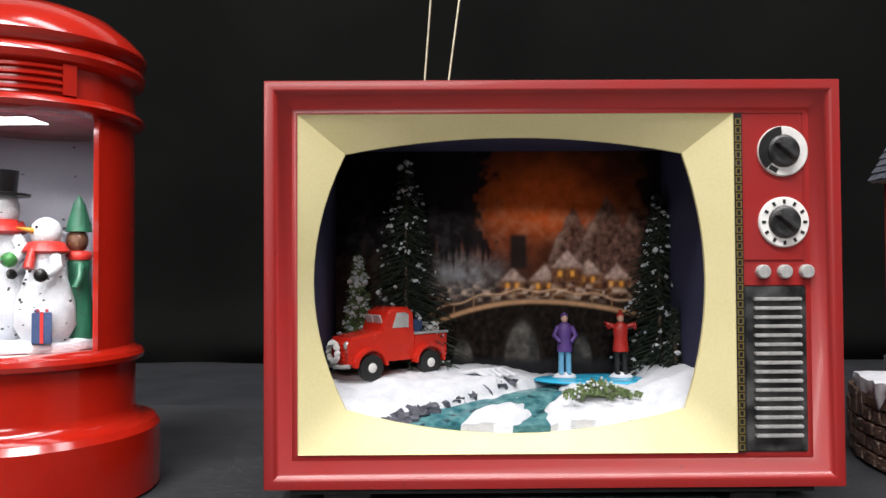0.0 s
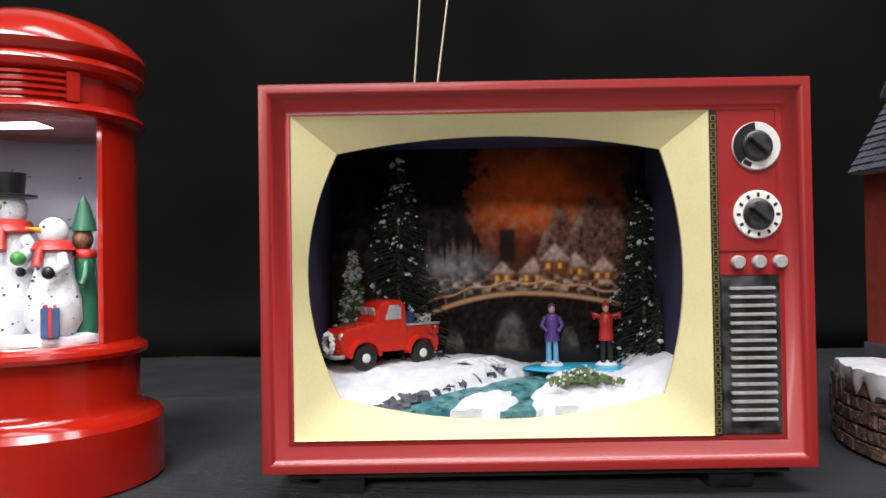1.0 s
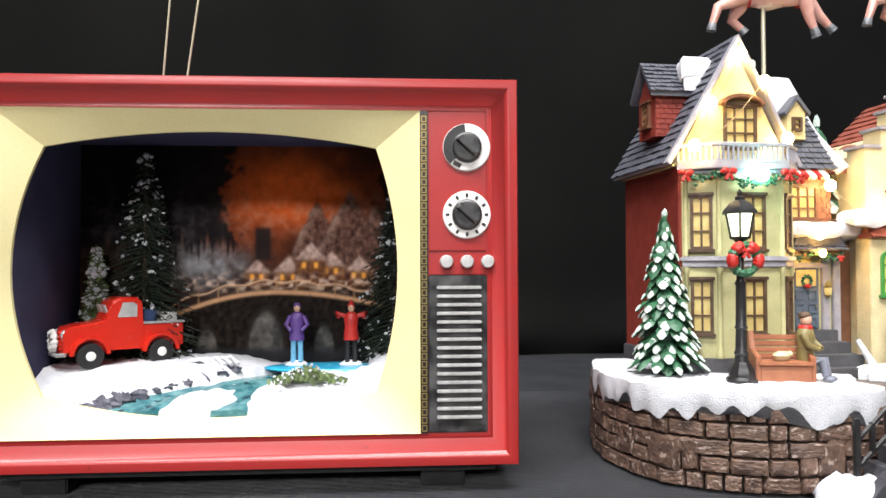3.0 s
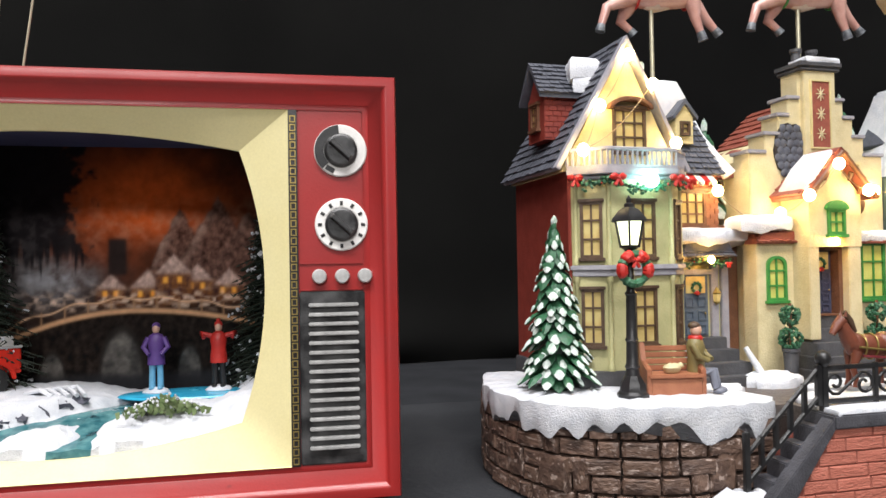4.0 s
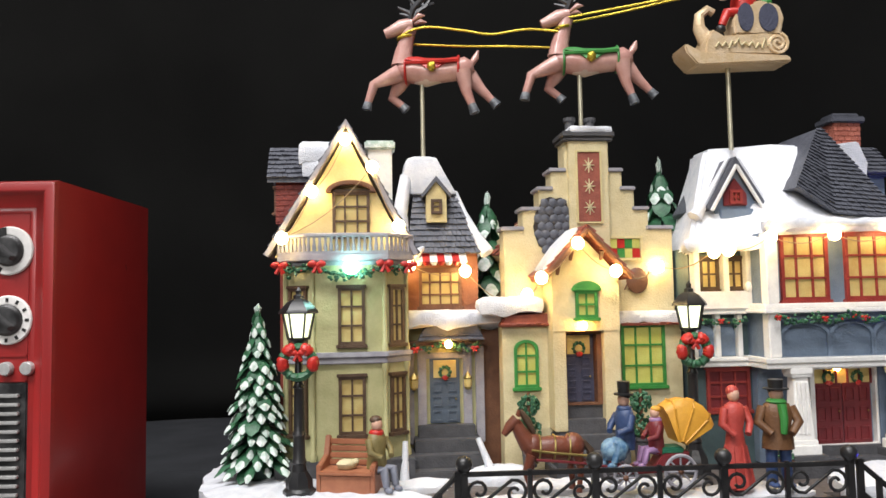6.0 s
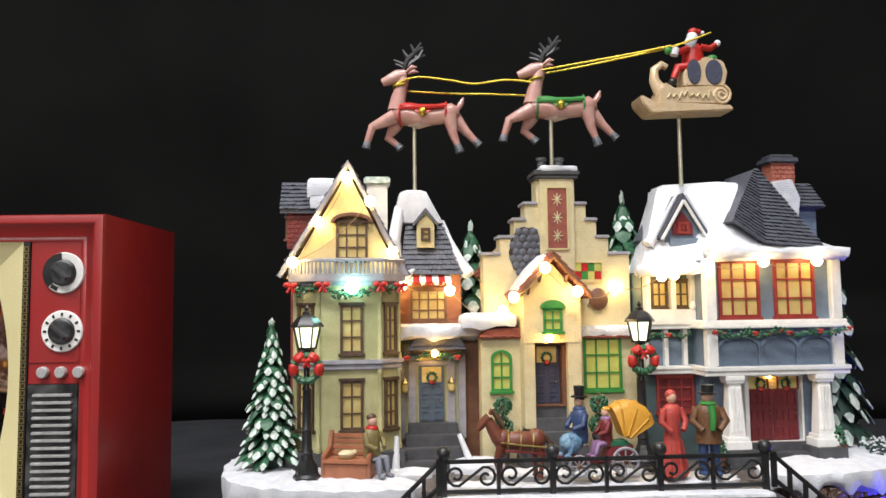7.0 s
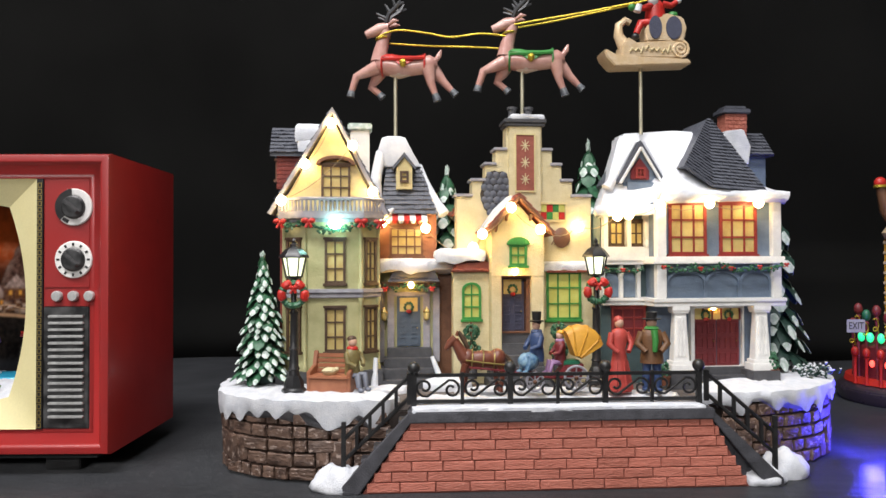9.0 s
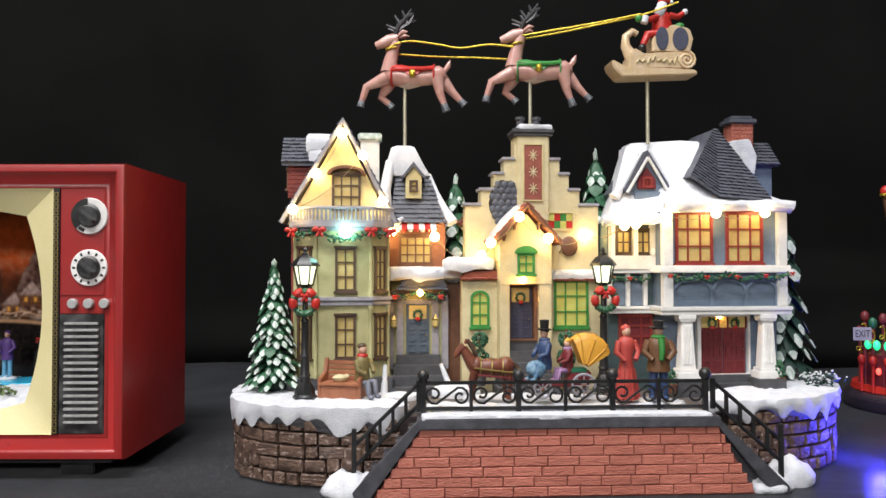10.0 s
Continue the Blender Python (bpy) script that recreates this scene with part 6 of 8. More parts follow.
for x0, x1 in ((0.1100, 0.1395), (0.1395, 0.1660), (0.1660, 0.1900)):
    xc, hw = (x0 + x1) / 2, (x1 - x0) / 2 - 0.0015
    arch = [(xc + hw, 0.1125), (xc + hw, 0.1240)] + [(xc + hw * math.cos(radians(a)), 0.1240 + 0.0065 * math.sin(radians(a))) for a in range(15, 180, 15)] + [(xc - hw, 0.1240), (xc - hw, 0.1125)]
    outer = [(x + (0.0014 if x > xc else -0.0014), z + (0.0014 if z > 0.113 else -0.0004)) for x, z in arch]
    part("arch_moulding", Shape().ring(outer, arch, -0.0036, -0.0015), BLUE_WALL, hd)
for x in (0.0760, 0.0890):
    part("arch_panel", Shape().prism([(x - 0.0052, 0.1120), (x + 0.0052, 0.1120), (x + 0.0052, 0.1260), (x + 0.003, 0.1300), (x - 0.003, 0.1300), (x - 0.0052, 0.1260)], 0.0185, 0.0205), BLUE_WALL, hd)
for x in (0.0685, 0.0825, 0.0960):
    part("white_post", Shape().box(x - 0.0014, x + 0.0014, 0.0150, 0.020, 0.1115, 0.1365), WHITE, hd, bevel=0.0004)
for x in (0.0800, 0.0955):
    window(hd, pose(x, 0.0197, 0.1510), 0.0120, 0.0185, BROWN_DARK, 2, 2, name="upper_window")
for x in (0.0700, 0.0880, 0.1020):
    part("white_post", Shape().box(x - 0.0017, x + 0.0017, 0.0130, 0.020, 0.1395, 0.1740), WHITE, hd, bevel=0.0004)
window(hd, pose(0.0890, 0.0197, 0.0800), 0.0265, 0.0245, WINDOW_RED, 3, 3, MAROON)
for x in (0.1190, 0.1810):
    s = Shape()
    for hw, z0, z1, tw in ((0.0085, 0.0560, 0.0640, 0.0085), (0.0072, 0.0640, 0.0665, 0.0072), (0.0058, 0.0665, 0.1010, 0.0042), (0.0056, 0.1010, 0.1030, 0.0062), (0.0064, 0.1030, 0.1062, 0.0064)):
        s.loft([[(x + sx * w, -0.0030 + sy * w * 0.8, z) for sx, sy in ((-1, -1), (1, -1), (1, 1), (-1, 1))] for w, z in ((hw, z0), (tw, z1))])
    col = part("veranda_pillar", s, WHITE, hd, "tapered white fluted pillar", bevel=0.0003)
    for k in (-1, 0, 1):
        box_part("flute", col, WHITE, (x + k * 0.0026 - 0.0007, x + k * 0.0026 + 0.0007, -0.0082, -0.0060, 0.070, 0.0985), 0.0002)
    box_part("pillar_foot", hd, GREY_DARK, (x - 0.0105, x + 0.0105, -0.0130, 0.008, 0.0440, 0.0590))
for x in (0.1460, 0.1640):
    panel_door(hd, pose(x, 0.0125, 0.0600), 0.0172, 0.0350, MAROON, 3, 2, 0.0030, glazed=0)
part("door_frame", Shape().ring(rect(0.1335, 0.1770, 0.0590, 0.1060), rect(0.1365, 0.1740, 0.0600, 0.1035), 0.0085, 0.0135), WHITE, hd, bevel=0.0005)
fan = part("fanlight", Shape().box(0.1365, 0.1740, 0.0122, 0.0130, 0.0945, 0.1035), LIT_PANE, hd, "row of lit panes above the door")
for i in range(6):
    x = 0.1372 + 0.0072 * i
    part("fanlight_bar", Shape().box(x - 0.0005, x + 0.0005, 0.0112, 0.0124, 0.0945, 0.1035), MAROON, fan)
steps(hd, 0.1330, 0.1780, -0.0100, 0.0130, 0.0440, 0.0598, 3)
# roof: snow mass, slate hip, dormers, chimney
s = Shape()
s.loft([[(0.0620, 0.0070, 0.1720), (0.1060, 0.0070, 0.1760), (0.1060, -0.0090, 0.1820), (0.1985, -0.0090, 0.1840), (0.1985, 0.092, 0.1840), (0.0780, 0.092, 0.1720)],
        [(0.0660, 0.0120, 0.1790), (0.1080, 0.0100, 0.1830), (0.1080, -0.0100, 0.1880), (0.1995, -0.0100, 0.1890), (0.1995, 0.092, 0.1890), (0.0800, 0.092, 0.1790)],
        [(0.0800, 0.0320, 0.2080), (0.1140, 0.0290, 0.2080), (0.1260, 0.0080, 0.2060), (0.1800, 0.0080, 0.2000), (0.1880, 0.085, 0.2020), (0.0900, 0.085, 0.2080)],
        [(0.0890, 0.0410, 0.2330), (0.1180, 0.0390, 0.2340), (0.1320, 0.0230, 0.2340), (0.1580, 0.0250, 0.2340), (0.1620, 0.075, 0.2340), (0.0950, 0.075, 0.2330)],
        [(0.0940, 0.0450, 0.2410), (0.1150, 0.0440, 0.2420), (0.1300, 0.0310, 0.2415), (0.1500, 0.0320, 0.2410), (0.1520, 0.070, 0.2410), (0.0930, 0.070, 0.2410)]])
part("roof_snow", s, SNOW, hd, "thick snow over the roof", bevel=0.0025, smooth=70)
s = Shape().snow([(0.1045, -0.0110), (0.1380, -0.0125), (0.1720, -0.0115), (0.1985, -0.0125), (0.2010, 0.012), (0.1080, 0.006)], 0.1845, 0.0060, 0.003, 0.002, 0.003, 0.0018)
s.snow([(0.0605, 0.0040), (0.0800, 0.0020), (0.1030, 0.0000), (0.1060, 0.014), (0.0650, 0.020)], 0.1745, 0.0060, 0.003, 0.002, 0.003, 0.0018)
part("eave_snow", s, SNOW, hd, "lumpy snow along the eaves", smooth=70)
hip = part("slate_hip", Shape().loft([[(0.1245, -0.0010, 0.2090), (0.1430, -0.0085, 0.1930), (0.1850, -0.0085, 0.1895), (0.1900, 0.080, 0.1910), (0.1245, 0.080, 0.2090)], [(0.1520, 0.0190, 0.2480), (0.1535, 0.0185, 0.2485), (0.1550, 0.0190, 0.2480), (0.1550, 0.060, 0.2480), (0.1520, 0.060, 0.2480)]]), SLATE, hd, "slate-shingled roof hip")
shingles(hip, [(0.1430, -0.0089, 0.1930), (0.1852, -0.0089, 0.1895), (0.1545, 0.0182, 0.2485), (0.1530, 0.0182, 0.2485)], 22, 19, SLATE)
shingles(hip, [(0.1243, -0.0014, 0.2090), (0.1432, -0.0089, 0.1930), (0.1532, 0.0182, 0.2485), (0.1520, 0.0185, 0.2485)], 22, 9, SLATE)
dd = part("dormer", Shape().prism([(0.0840, 0.1860), (0.1100, 0.1860), (0.1100, 0.2040), (0.0968, 0.2270), (0.0840, 0.2040)], 0.0040, 0.050), BLUE_WALL, hd, "small pointed dormer with a red window")
dd.matrix_basis = pose(0.0030, 0.0190, -0.0005)
for k in (-1, 1):
    part("dormer_roof", Shape().prism([(0.0968, 0.2270), (0.0968 + k * 0.0175, 0.1985), (0.0968 + k * 0.0195, 0.2010), (0.0968, 0.2320)], 0.0000, 0.052), SLATE, dd, bevel=0.0004)
    part("dormer_bargeboard", Shape().tube([(0.0968, -0.0004, 0.2262), (0.0968 + k * 0.0165, -0.0004, 0.1988)], 0.0012, 6), WHITE, dd)
    part("dormer_snow", Shape().tube([(0.0968 + k * 0.0030, 0.004, 0.2310), (0.0968 + k * 0.0200, 0.004, 0.2020), (0.0968 + k * 0.0260, 0.003, 0.1950)], [0.0012, 0.0026, 0.0050], 7), SNOW, dd, smooth=60)
part("red_window", Shape().prism([(0.0895, 0.2020), (0.1042, 0.2020), (0.1042, 0.2090), (0.0968, 0.2190), (0.0895, 0.2090)], 0.0025, 0.0042), MAROON, dd, bevel=0.0004)
window(dd, pose(0.0968, 0.0025, 0.2030), 0.0080, 0.0085, WINDOW_RED, 2, 2, sill=False)
box_part("flower_box", dd, BLUE_WALL, (0.0865, 0.1075, 0.0010, 0.0045, 0.1935, 0.2000))
shingles(dd, [(0.0855, -0.0020, 0.1830), (0.1085, -0.0020, 0.1830), (0.1065, 0.0040, 0.1930), (0.0880, 0.0040, 0.1930)], 4, 9, SLATE)
c3 = box_part("chimney", hd, BRICK_FRONT, (0.1775, 0.1955, 0.0400, 0.054, 0.210, 0.2580), 0.0004, "brick chimney with a snowy slate cap")
courses(c3, [(0.1775, 0.0398, 0.2420), (0.1955, 0.0398, 0.2420), (0.1955, 0.0398, 0.2580), (0.1775, 0.0398, 0.2580)], 5, 4, BRICK_FRONT)
part("chimney_cap", Shape().box(0.1750, 0.1980, 0.0375, 0.0565, 0.2570, 0.2610).box(0.1775, 0.1955, 0.040, 0.054, 0.2610, 0.2635), SLATE, c3, bevel=0.0008)
d4 = box_part("rear_dormer", hd, BLUE_WALL, (0.1930, 0.2135, 0.0440, 0.072, 0.1950, 0.2260))
part("rear_dormer_roof", Shape().loft([[(x, 0.0385, 0.2230), (x, 0.058, 0.2440), (x, 0.0775, 0.2230)] for x in (0.1850, 0.2170)]), SLATE, d4)
shingles(d4, [(0.1850, 0.0380, 0.2235), (0.2172, 0.0380, 0.2235), (0.2172, 0.0578, 0.2445), (0.1850, 0.0578, 0.2445)], 7, 10, SLATE)
part("rear_snow", Shape().loft([[(x, y, z) for x, z in ((0.1700, 0.2150), (0.1940, 0.2150), (0.1960, 0.2300), (0.1900, 0.2440), (0.1740, 0.2420))] for y in (0.034, 0.038, 0.060)]), SNOW, hd, bevel=0.001, smooth=60)
garland(HD, [(0.1035, -0.0100, 0.1360), (0.1270, -0.0100, 0.1345), (0.1500, -0.0100, 0.1355), (0.1740, -0.0100, 0.1350), (0.1970, -0.0100, 0.1365)], 0.0020, [(0.1045, -0.0118, 0.1350), (0.1320, -0.0118, 0.1340), (0.1550, -0.0118, 0.1340), (0.1770, -0.0118, 0.1350), (0.1975, -0.0118, 0.1365)], "green garland with red berries along the veranda", bow_size=0.75)
garland(HD, [(0.0690, 0.0120, 0.1345), (0.0850, 0.0120, 0.1330), (0.1000, 0.0120, 0.1345)], 0.0018, [(0.0820, 0.0100, 0.1330)], "short green garland with a red bow", bow_size=0.8)

# stones and bricks, each its own piece
random.seed(5)
row_h = 0.0064
for j in range(7):
    z = 0.0005 + row_h * (j + 0.5)
    q = z / 0.0435
    xa, xb = -0.1090 + 0.0305 * q, 0.1380 - 0.0245 * q
    x = xa - (0.010 if j % 2 else 0.0)
    while x < xb - 0.003:
        ln = 0.0205 + random.uniform(-0.002, 0.002)
        x0, x1 = max(x, xa), min(x + ln, xb)
        if x1 - x0 > 0.003:
            piece("brick", random.choice(brick_meshes), wall, Matrix.LocRotScale(Vector(((x0 + x1) / 2, FRONT, z)), None, Vector((x1 - x0 - 0.0006, 0.0016 + random.uniform(0, 0.0005), row_h - 0.0006))))
        x += ln


def stone_run(path, rows, z0, h):
    """Irregular stones along a path of the base's outline."""
    seg = [Vector((*p, 0)) for p in path]
    lens = [(b - a).length for a, b in zip(seg, seg[1:])]
    total = sum(lens)

    def at(d):
        d = max(0, min(total - 1e-6, d))
        for a, b, ln in zip(seg, seg[1:], lens):
            if d <= ln:
                return a.lerp(b, d / ln), (b - a).normalized()
            d -= ln
        return seg[-1], (seg[-1] - seg[-2]).normalized()
    for j in range(rows):
        d = -random.uniform(0, 0.006)
        while d < total:
            ln = random.choice((0.0095, 0.012, 0.015, 0.019))
            tall = 2 if random.random() < 0.12 and j < rows - 1 else 1
            p, t = at(d + ln / 2)
            hh = h * tall
            m = Matrix.LocRotScale(Vector((p.x, p.y, z0 + h * j + hh / 2)), Euler((radians(random.uniform(-4, 4)), radians(random.uniform(-3, 3)), math.atan2(t.y, t.x))), Vector((ln - 0.0012, 0.0045 + random.uniform(0, 0.0016) + 0.0008 * (tall - 1), hh - 0.0012)))
            piece("stone", random.choice(stone_meshes), base, m)
            d += ln


stone_run(left, 5, 0.001, 0.0090)
stone_run(right, 5, 0.001, 0.0090)


# ---- village: trees, lamps, figures ----
def resin_tree(m, h, r, label, layers=11, dark=False, frost=0.75, seed=1, power=0.9, tufts=15):
    """A moulded fir: tiers of drooping leaf tufts with frosted tips."""
    random.seed(seed)
    t = thing("fir_tree", m, label, "tree")
    part("trunk", Shape().tube([(0, 0, 0), (0, 0, h * 0.9)], [r * 0.45, r * 0.06], 8), LEAF_DARK, t)
    s, w = Shape(), Shape()
    for j in range(layers):
        q = j / layers
        z = h * (0.09 + 0.86 * q)
        rr = r * (1 - q) ** power * random.uniform(0.93, 1.07) + 0.0012
        n = max(5, int(tufts * (1 - q) ** 0.7))
        ln = h / layers * 1.25
        for i in range(n):
            a = 2 * math.pi * (i + 0.5 * (j % 2)) / n + random.uniform(-0.12, 0.12)
            ro, zz = rr * random.uniform(0.80, 1.14), z + random.uniform(-0.35, 0.35) * ln * 0.7
            wd = (2.1 * rr / n + 0.0009) * random.uniform(0.75, 1.2)
            d, e = Vector((math.cos(a), math.sin(a), 0)), Vector((-math.sin(a), math.cos(a), 0))
            up = Vector((0, 0, 1))
            root = d * ro * 0.35 + up * (zz + ln * 0.55)
            mid = d * ro * 0.80 + up * (zz + ln * 0.12)
            tip = d * ro * 1.05 + up * (zz - ln * 0.45)
            rings = []
            for c, k, th in ((root, 0.55, 0.5), (mid, 1.0, 1.0), (mid.lerp(tip, 0.55), 0.8, 0.8), (tip, 0.16, 0.25)):
                o = (d * 0.6 + up * 0.8) * 0.0011 * th
                rings.append([tuple(c - e * wd * k), tuple(c - o * 1.2), tuple(c + e * wd * k), tuple(c + o)])
            s.loft(rings)
            if random.random() < frost:
                rings = []
                off = (d * 0.6 + up * 0.8) * 0.0006
                for c, k, th in ((mid.lerp(tip, random.uniform(0.0, 0.45)), 0.35, 0.7), (mid.lerp(tip, 0.6), 0.72, 1.0), (tip.lerp(mid, -0.06), 0.24, 0.5)):
                    o = (d * 0.6 + up * 0.8) * 0.0011 * th
                    rings.append([tuple(c + off - e * wd * k), tuple(c + off - o * 0.6), tuple(c + off + e * wd * k), tuple(c + off + o)])
                w.loft(rings)
    s.ball((0, 0, h * 0.955), (0.0018, 0.0018, h * 0.05), 6, 5)
    w.ball((0, 0, h * 0.97), (0.0020, 0.0020, h * 0.035), 7, 5, 0.2)
    tagged(part("crown", s, LEAF_DARK if dark else LEAF, t, smooth=30), kind="stuff")
    tagged(part("frosting", w, LEAF_TIP, t, "white frosted needle tips", smooth=30), kind="stuff")
    return t


resin_tree(VIL @ pose(-0.1825, 0.0150, 0.0480), 0.0990, 0.0200, "green resin fir with frosted tips beside the green house", 15, seed=3, tufts=16, frost=0.85)
resin_tree(VIL @ pose(-0.0400, 0.0740, 0.0490), 0.1700, 0.0230, "snow-topped green fir behind the brick house", 15, False, 1.0, 4, 0.5, 12)
resin_tree(VIL @ pose(0.0825, 0.0800, 0.0490), 0.1940, 0.0330, "dark green fir behind the stepped gable house", 18, False, 0.7, 5, 0.6, 13)
resin_tree(VIL @ pose(0.2250, 0.0400, 0.0480), 0.1420, 0.0250, "snow-laden dark fir beside the blue house", 10, True, 1.0, 6, 0.55, 11)


def street_lamp(m, h):
    t = thing("street_lamp", m, "black street lamp with lit lantern and red-bowed wreath", "street lamp", group="street lamps")
    s = Shape()
    s.lathe([(0.0085, 0), (0.0085, 0.003), (0.0070, 0.0045), (0.0068, 0.008), (0.0042, 0.0125)], seg=8)
    s.lathe([(0.0040, 0.0120), (0.0034, 0.016), (0.0040, 0.017), (0.0032, 0.019), (0.0029, 0.030), (0.0036, 0.031), (0.0029, 0.0325), (0.0026, h * 0.52), (0.0033, h * 0.53), (0.0022, h * 0.55), (0.0018, h * 0.74), (0.0032, h * 0.755), (0.0050, h * 0.765)], seg=14)
    part("post", s, BLACK, t, smooth=35)
    lz = h * 0.765
    lh = h * 0.135
    lan = part("lantern_frame", Shape().lathe([(0.0052, lz), (0.0056, lz + 0.0012), (0.0, lz + 0.0013)], seg=6), BLACK, t)
    for i in range(6):
        a = radians(60 * i)
        part("lantern_bar", Shape().tube([(0.0054 * math.cos(a), 0.0054 * math.sin(a), lz), (0.0082 * math.cos(a), 0.0082 * math.sin(a), lz + lh)], 0.0006, 5), BLACK, lan)
    part("lantern_pane", Shape().lathe([(0.0046, lz + 0.001), (0.0074, lz + lh)], seg=6), LANTERN, lan, "glowing pale lantern glass")
    part("lantern_roof", Shape().lathe([(0.0105, lz + lh - 0.0005), (0.0100, lz + lh + 0.0010), (0.0060, lz + lh + 0.0055), (0.0028, lz + lh + 0.0072), (0.0028, lz + lh + 0.0088), (0.0014, lz + lh + 0.0096), (0.0016, lz + lh + 0.0115), (0.0, lz + lh + 0.0135)], seg=6), BLACK, t, smooth=25)
    wz = h * 0.655
    s, w = Shape(), Shape()
    ring = [(0.0076 * math.cos(2 * math.pi * i / 48), -0.0042 + random.uniform(-0.0004, 0.0004), wz + 0.0076 * math.sin(2 * math.pi * i / 48)) for i in range(49)]
    s.tube(ring, [random.uniform(0.0018, 0.0029) for _ in ring], 8)
    for a0, a1 in ((-35, 25), (30, 82), (98, 150), (155, 215)):
        arc = [(0.0077 * math.cos(radians(a0 + (a1 - a0) * i / 8)), -0.0050, wz + 0.0077 * math.sin(radians(a0 + (a1 - a0) * i / 8))) for i in range(9)]
        w.tube(arc, [0.0012, 0.0026, 0.0031, 0.0029, 0.0033, 0.0030, 0.0031, 0.0025, 0.0012], 8)
    wr = part("wreath", s, LEAF, t, "small green wreath")
    bow(w, (0, -0.0062, wz + 0.0045), 0.0030)
    part("red_ribbon", w, RED_PAINT, wr, "red ribbon and bow")
    return t


random.seed(8)
street_lamp(VIL @ pose(-0.1562, -0.0220, 0.0490), 0.1040)
street_lamp(VIL @ pose(0.0600, -0.0120, 0.0500), 0.1030)
for u, v, z, s0 in ((-0.1562, -0.022, 0.136, 1), (0.0600, -0.012, 0.136, 1)):
    lamp("street_lamp_light", "POINT", VIL @ pose(u, v - 0.012, z), 0.0035, (0.95, 1.0, 0.75), 0.004)

# bench with a sitter and a white bundle
bench = thing("toy_bench", VIL @ pose(-0.1305, -0.0190, 0.0485, 0, 0, -16) @ Matrix.Scale(1.14, 4), "orange-brown moulded bench in the snow", "bench")
part("seat_box", Shape().box(-0.0120, 0.0120, -0.0070, 0.0060, 0.0, 0.0095), BENCH, bench, bevel=0.0006)
part("seat", Shape().box(-0.0128, 0.0128, -0.0085, 0.0060, 0.0095, 0.0112), BENCH, bench, bevel=0.0004)
for i in range(4):
    part("back_slat", Shape().box(-0.0122, 0.0122, 0.0048 + 0.0007 * i, 0.0064 + 0.0007 * i, 0.0115 + 0.0030 * i, 0.0140 + 0.0030 * i), BENCH, bench, bevel=0.0004)
for x in (-0.0125, 0.0125):
    part("bench_end", Shape().loft([[(x + k, -0.0070, 0), (x + k, 0.0090, 0), (x + k, 0.0085, 0.0245), (x + k, 0.0060, 0.0250), (x + k, 0.0030, 0.0165), (x + k, -0.0070, 0.0135)] for k in (-0.0012, 0.0012)]), BENCH, bench, bevel=0.0004)
s = Shape().ball((0, 0, 0.0028), (0.0055, 0.0035, 0.0028), 10, 7, 0.15).ball((0.0045, -0.001, 0.0040), (0.0022, 0.002, 0.0018), 7, 5, 0.15)
solid("white_bundle", s, CREAM_WALL, VIL @ pose(-0.1320, -0.0215, 0.0610, 0, 0, 10), "pale bundle lying on the bench", "bundle", smooth=60)


def sitter(m, mats, label, top_hat=False):
    s = Shape()
    s.m = 1
    s.lathe([(0.0052, 0.008), (0.0055, 0.012), (0.0048, 0.018), (0.0056, 0.023), (0.0042, 0.0265), (0.0018, 0.028)], seg=14, sy=0.8)
    for k in (-1, 1):
        s.m = 1
        s.tube([(k * 0.0050, 0, 0.0240), (k * 0.0066, -0.003, 0.0185), (k * 0.0030, -0.0070, 0.0165)], [0.0019, 0.0018, 0.0014], 7)
        s.m = 0
        s.tube([(k * 0.0026, -0.001, 0.0095), (k * 0.0030, -0.0085, 0.0105), (k * 0.0030, -0.0100, 0.0030)], [0.0026, 0.0024, 0.0017], 7)
        s.ball((k * 0.0030, -0.0115, 0.0018), (0.0016, 0.0030, 0.0015), 7, 5)
    s.m = 2
    s.ball((0, -0.0004, 0.0310), (0.0028, 0.0028, 0.0034), 10, 8)
    s.m = 3
    s.ball((0, 0.0004, 0.0332), (0.0031, 0.0031, 0.0021), 10, 6)
    s.m = 4
    s.lathe([(0.0034, 0.0258), (0.0038, 0.0272), (0.0030, 0.0284)], seg=12)
    s.m = 3
    if top_hat:
        s.lathe([(0.0048, 0.0335), (0.0048, 0.0342), (0.0028, 0.0346), (0.0032, 0.0400), (0, 0.0404)], seg=12)
    return solid("seated_figurine", s, mats, m, label, "figurine", smooth=60)


sitter(VIL @ pose(-0.1165, -0.0200, 0.0500, 0, 0, 42) @ Matrix.Scale(1.08, 4), [GREYBLUE, OLIVE, SKIN, BROWN_DARK, RED_PAINT], "seated figurine in olive coat with a red scarf")

# horse, carriage, driver
s = Shape()
s.ball((0, 0, 0.0195), (0.0135, 0.0052, 0.0060), 16, 10)
s.ball((-0.0090, 0, 0.0205), (0.0055, 0.0050, 0.0062), 12, 8).ball((0.0095, 0, 0.0205), (0.0058, 0.0054, 0.0062), 12, 8)
s.tube([(-0.0110, 0, 0.0215), (-0.0150, 0, 0.0275), (-0.0175, 0, 0.0325)], [0.0046, 0.0034, 0.0026], 10)
s.tube([(-0.0165, 0, 0.0335), (-0.0200, 0, 0.0305), (-0.0230, 0, 0.0265)], [0.0030, 0.0025, 0.0015], 9)
for k in (-1, 1):
    s.tube([(-0.0160, k * 0.0014, 0.0350), (-0.0155, k * 0.0018, 0.0380)], [0.0010, 0.0002], 5)
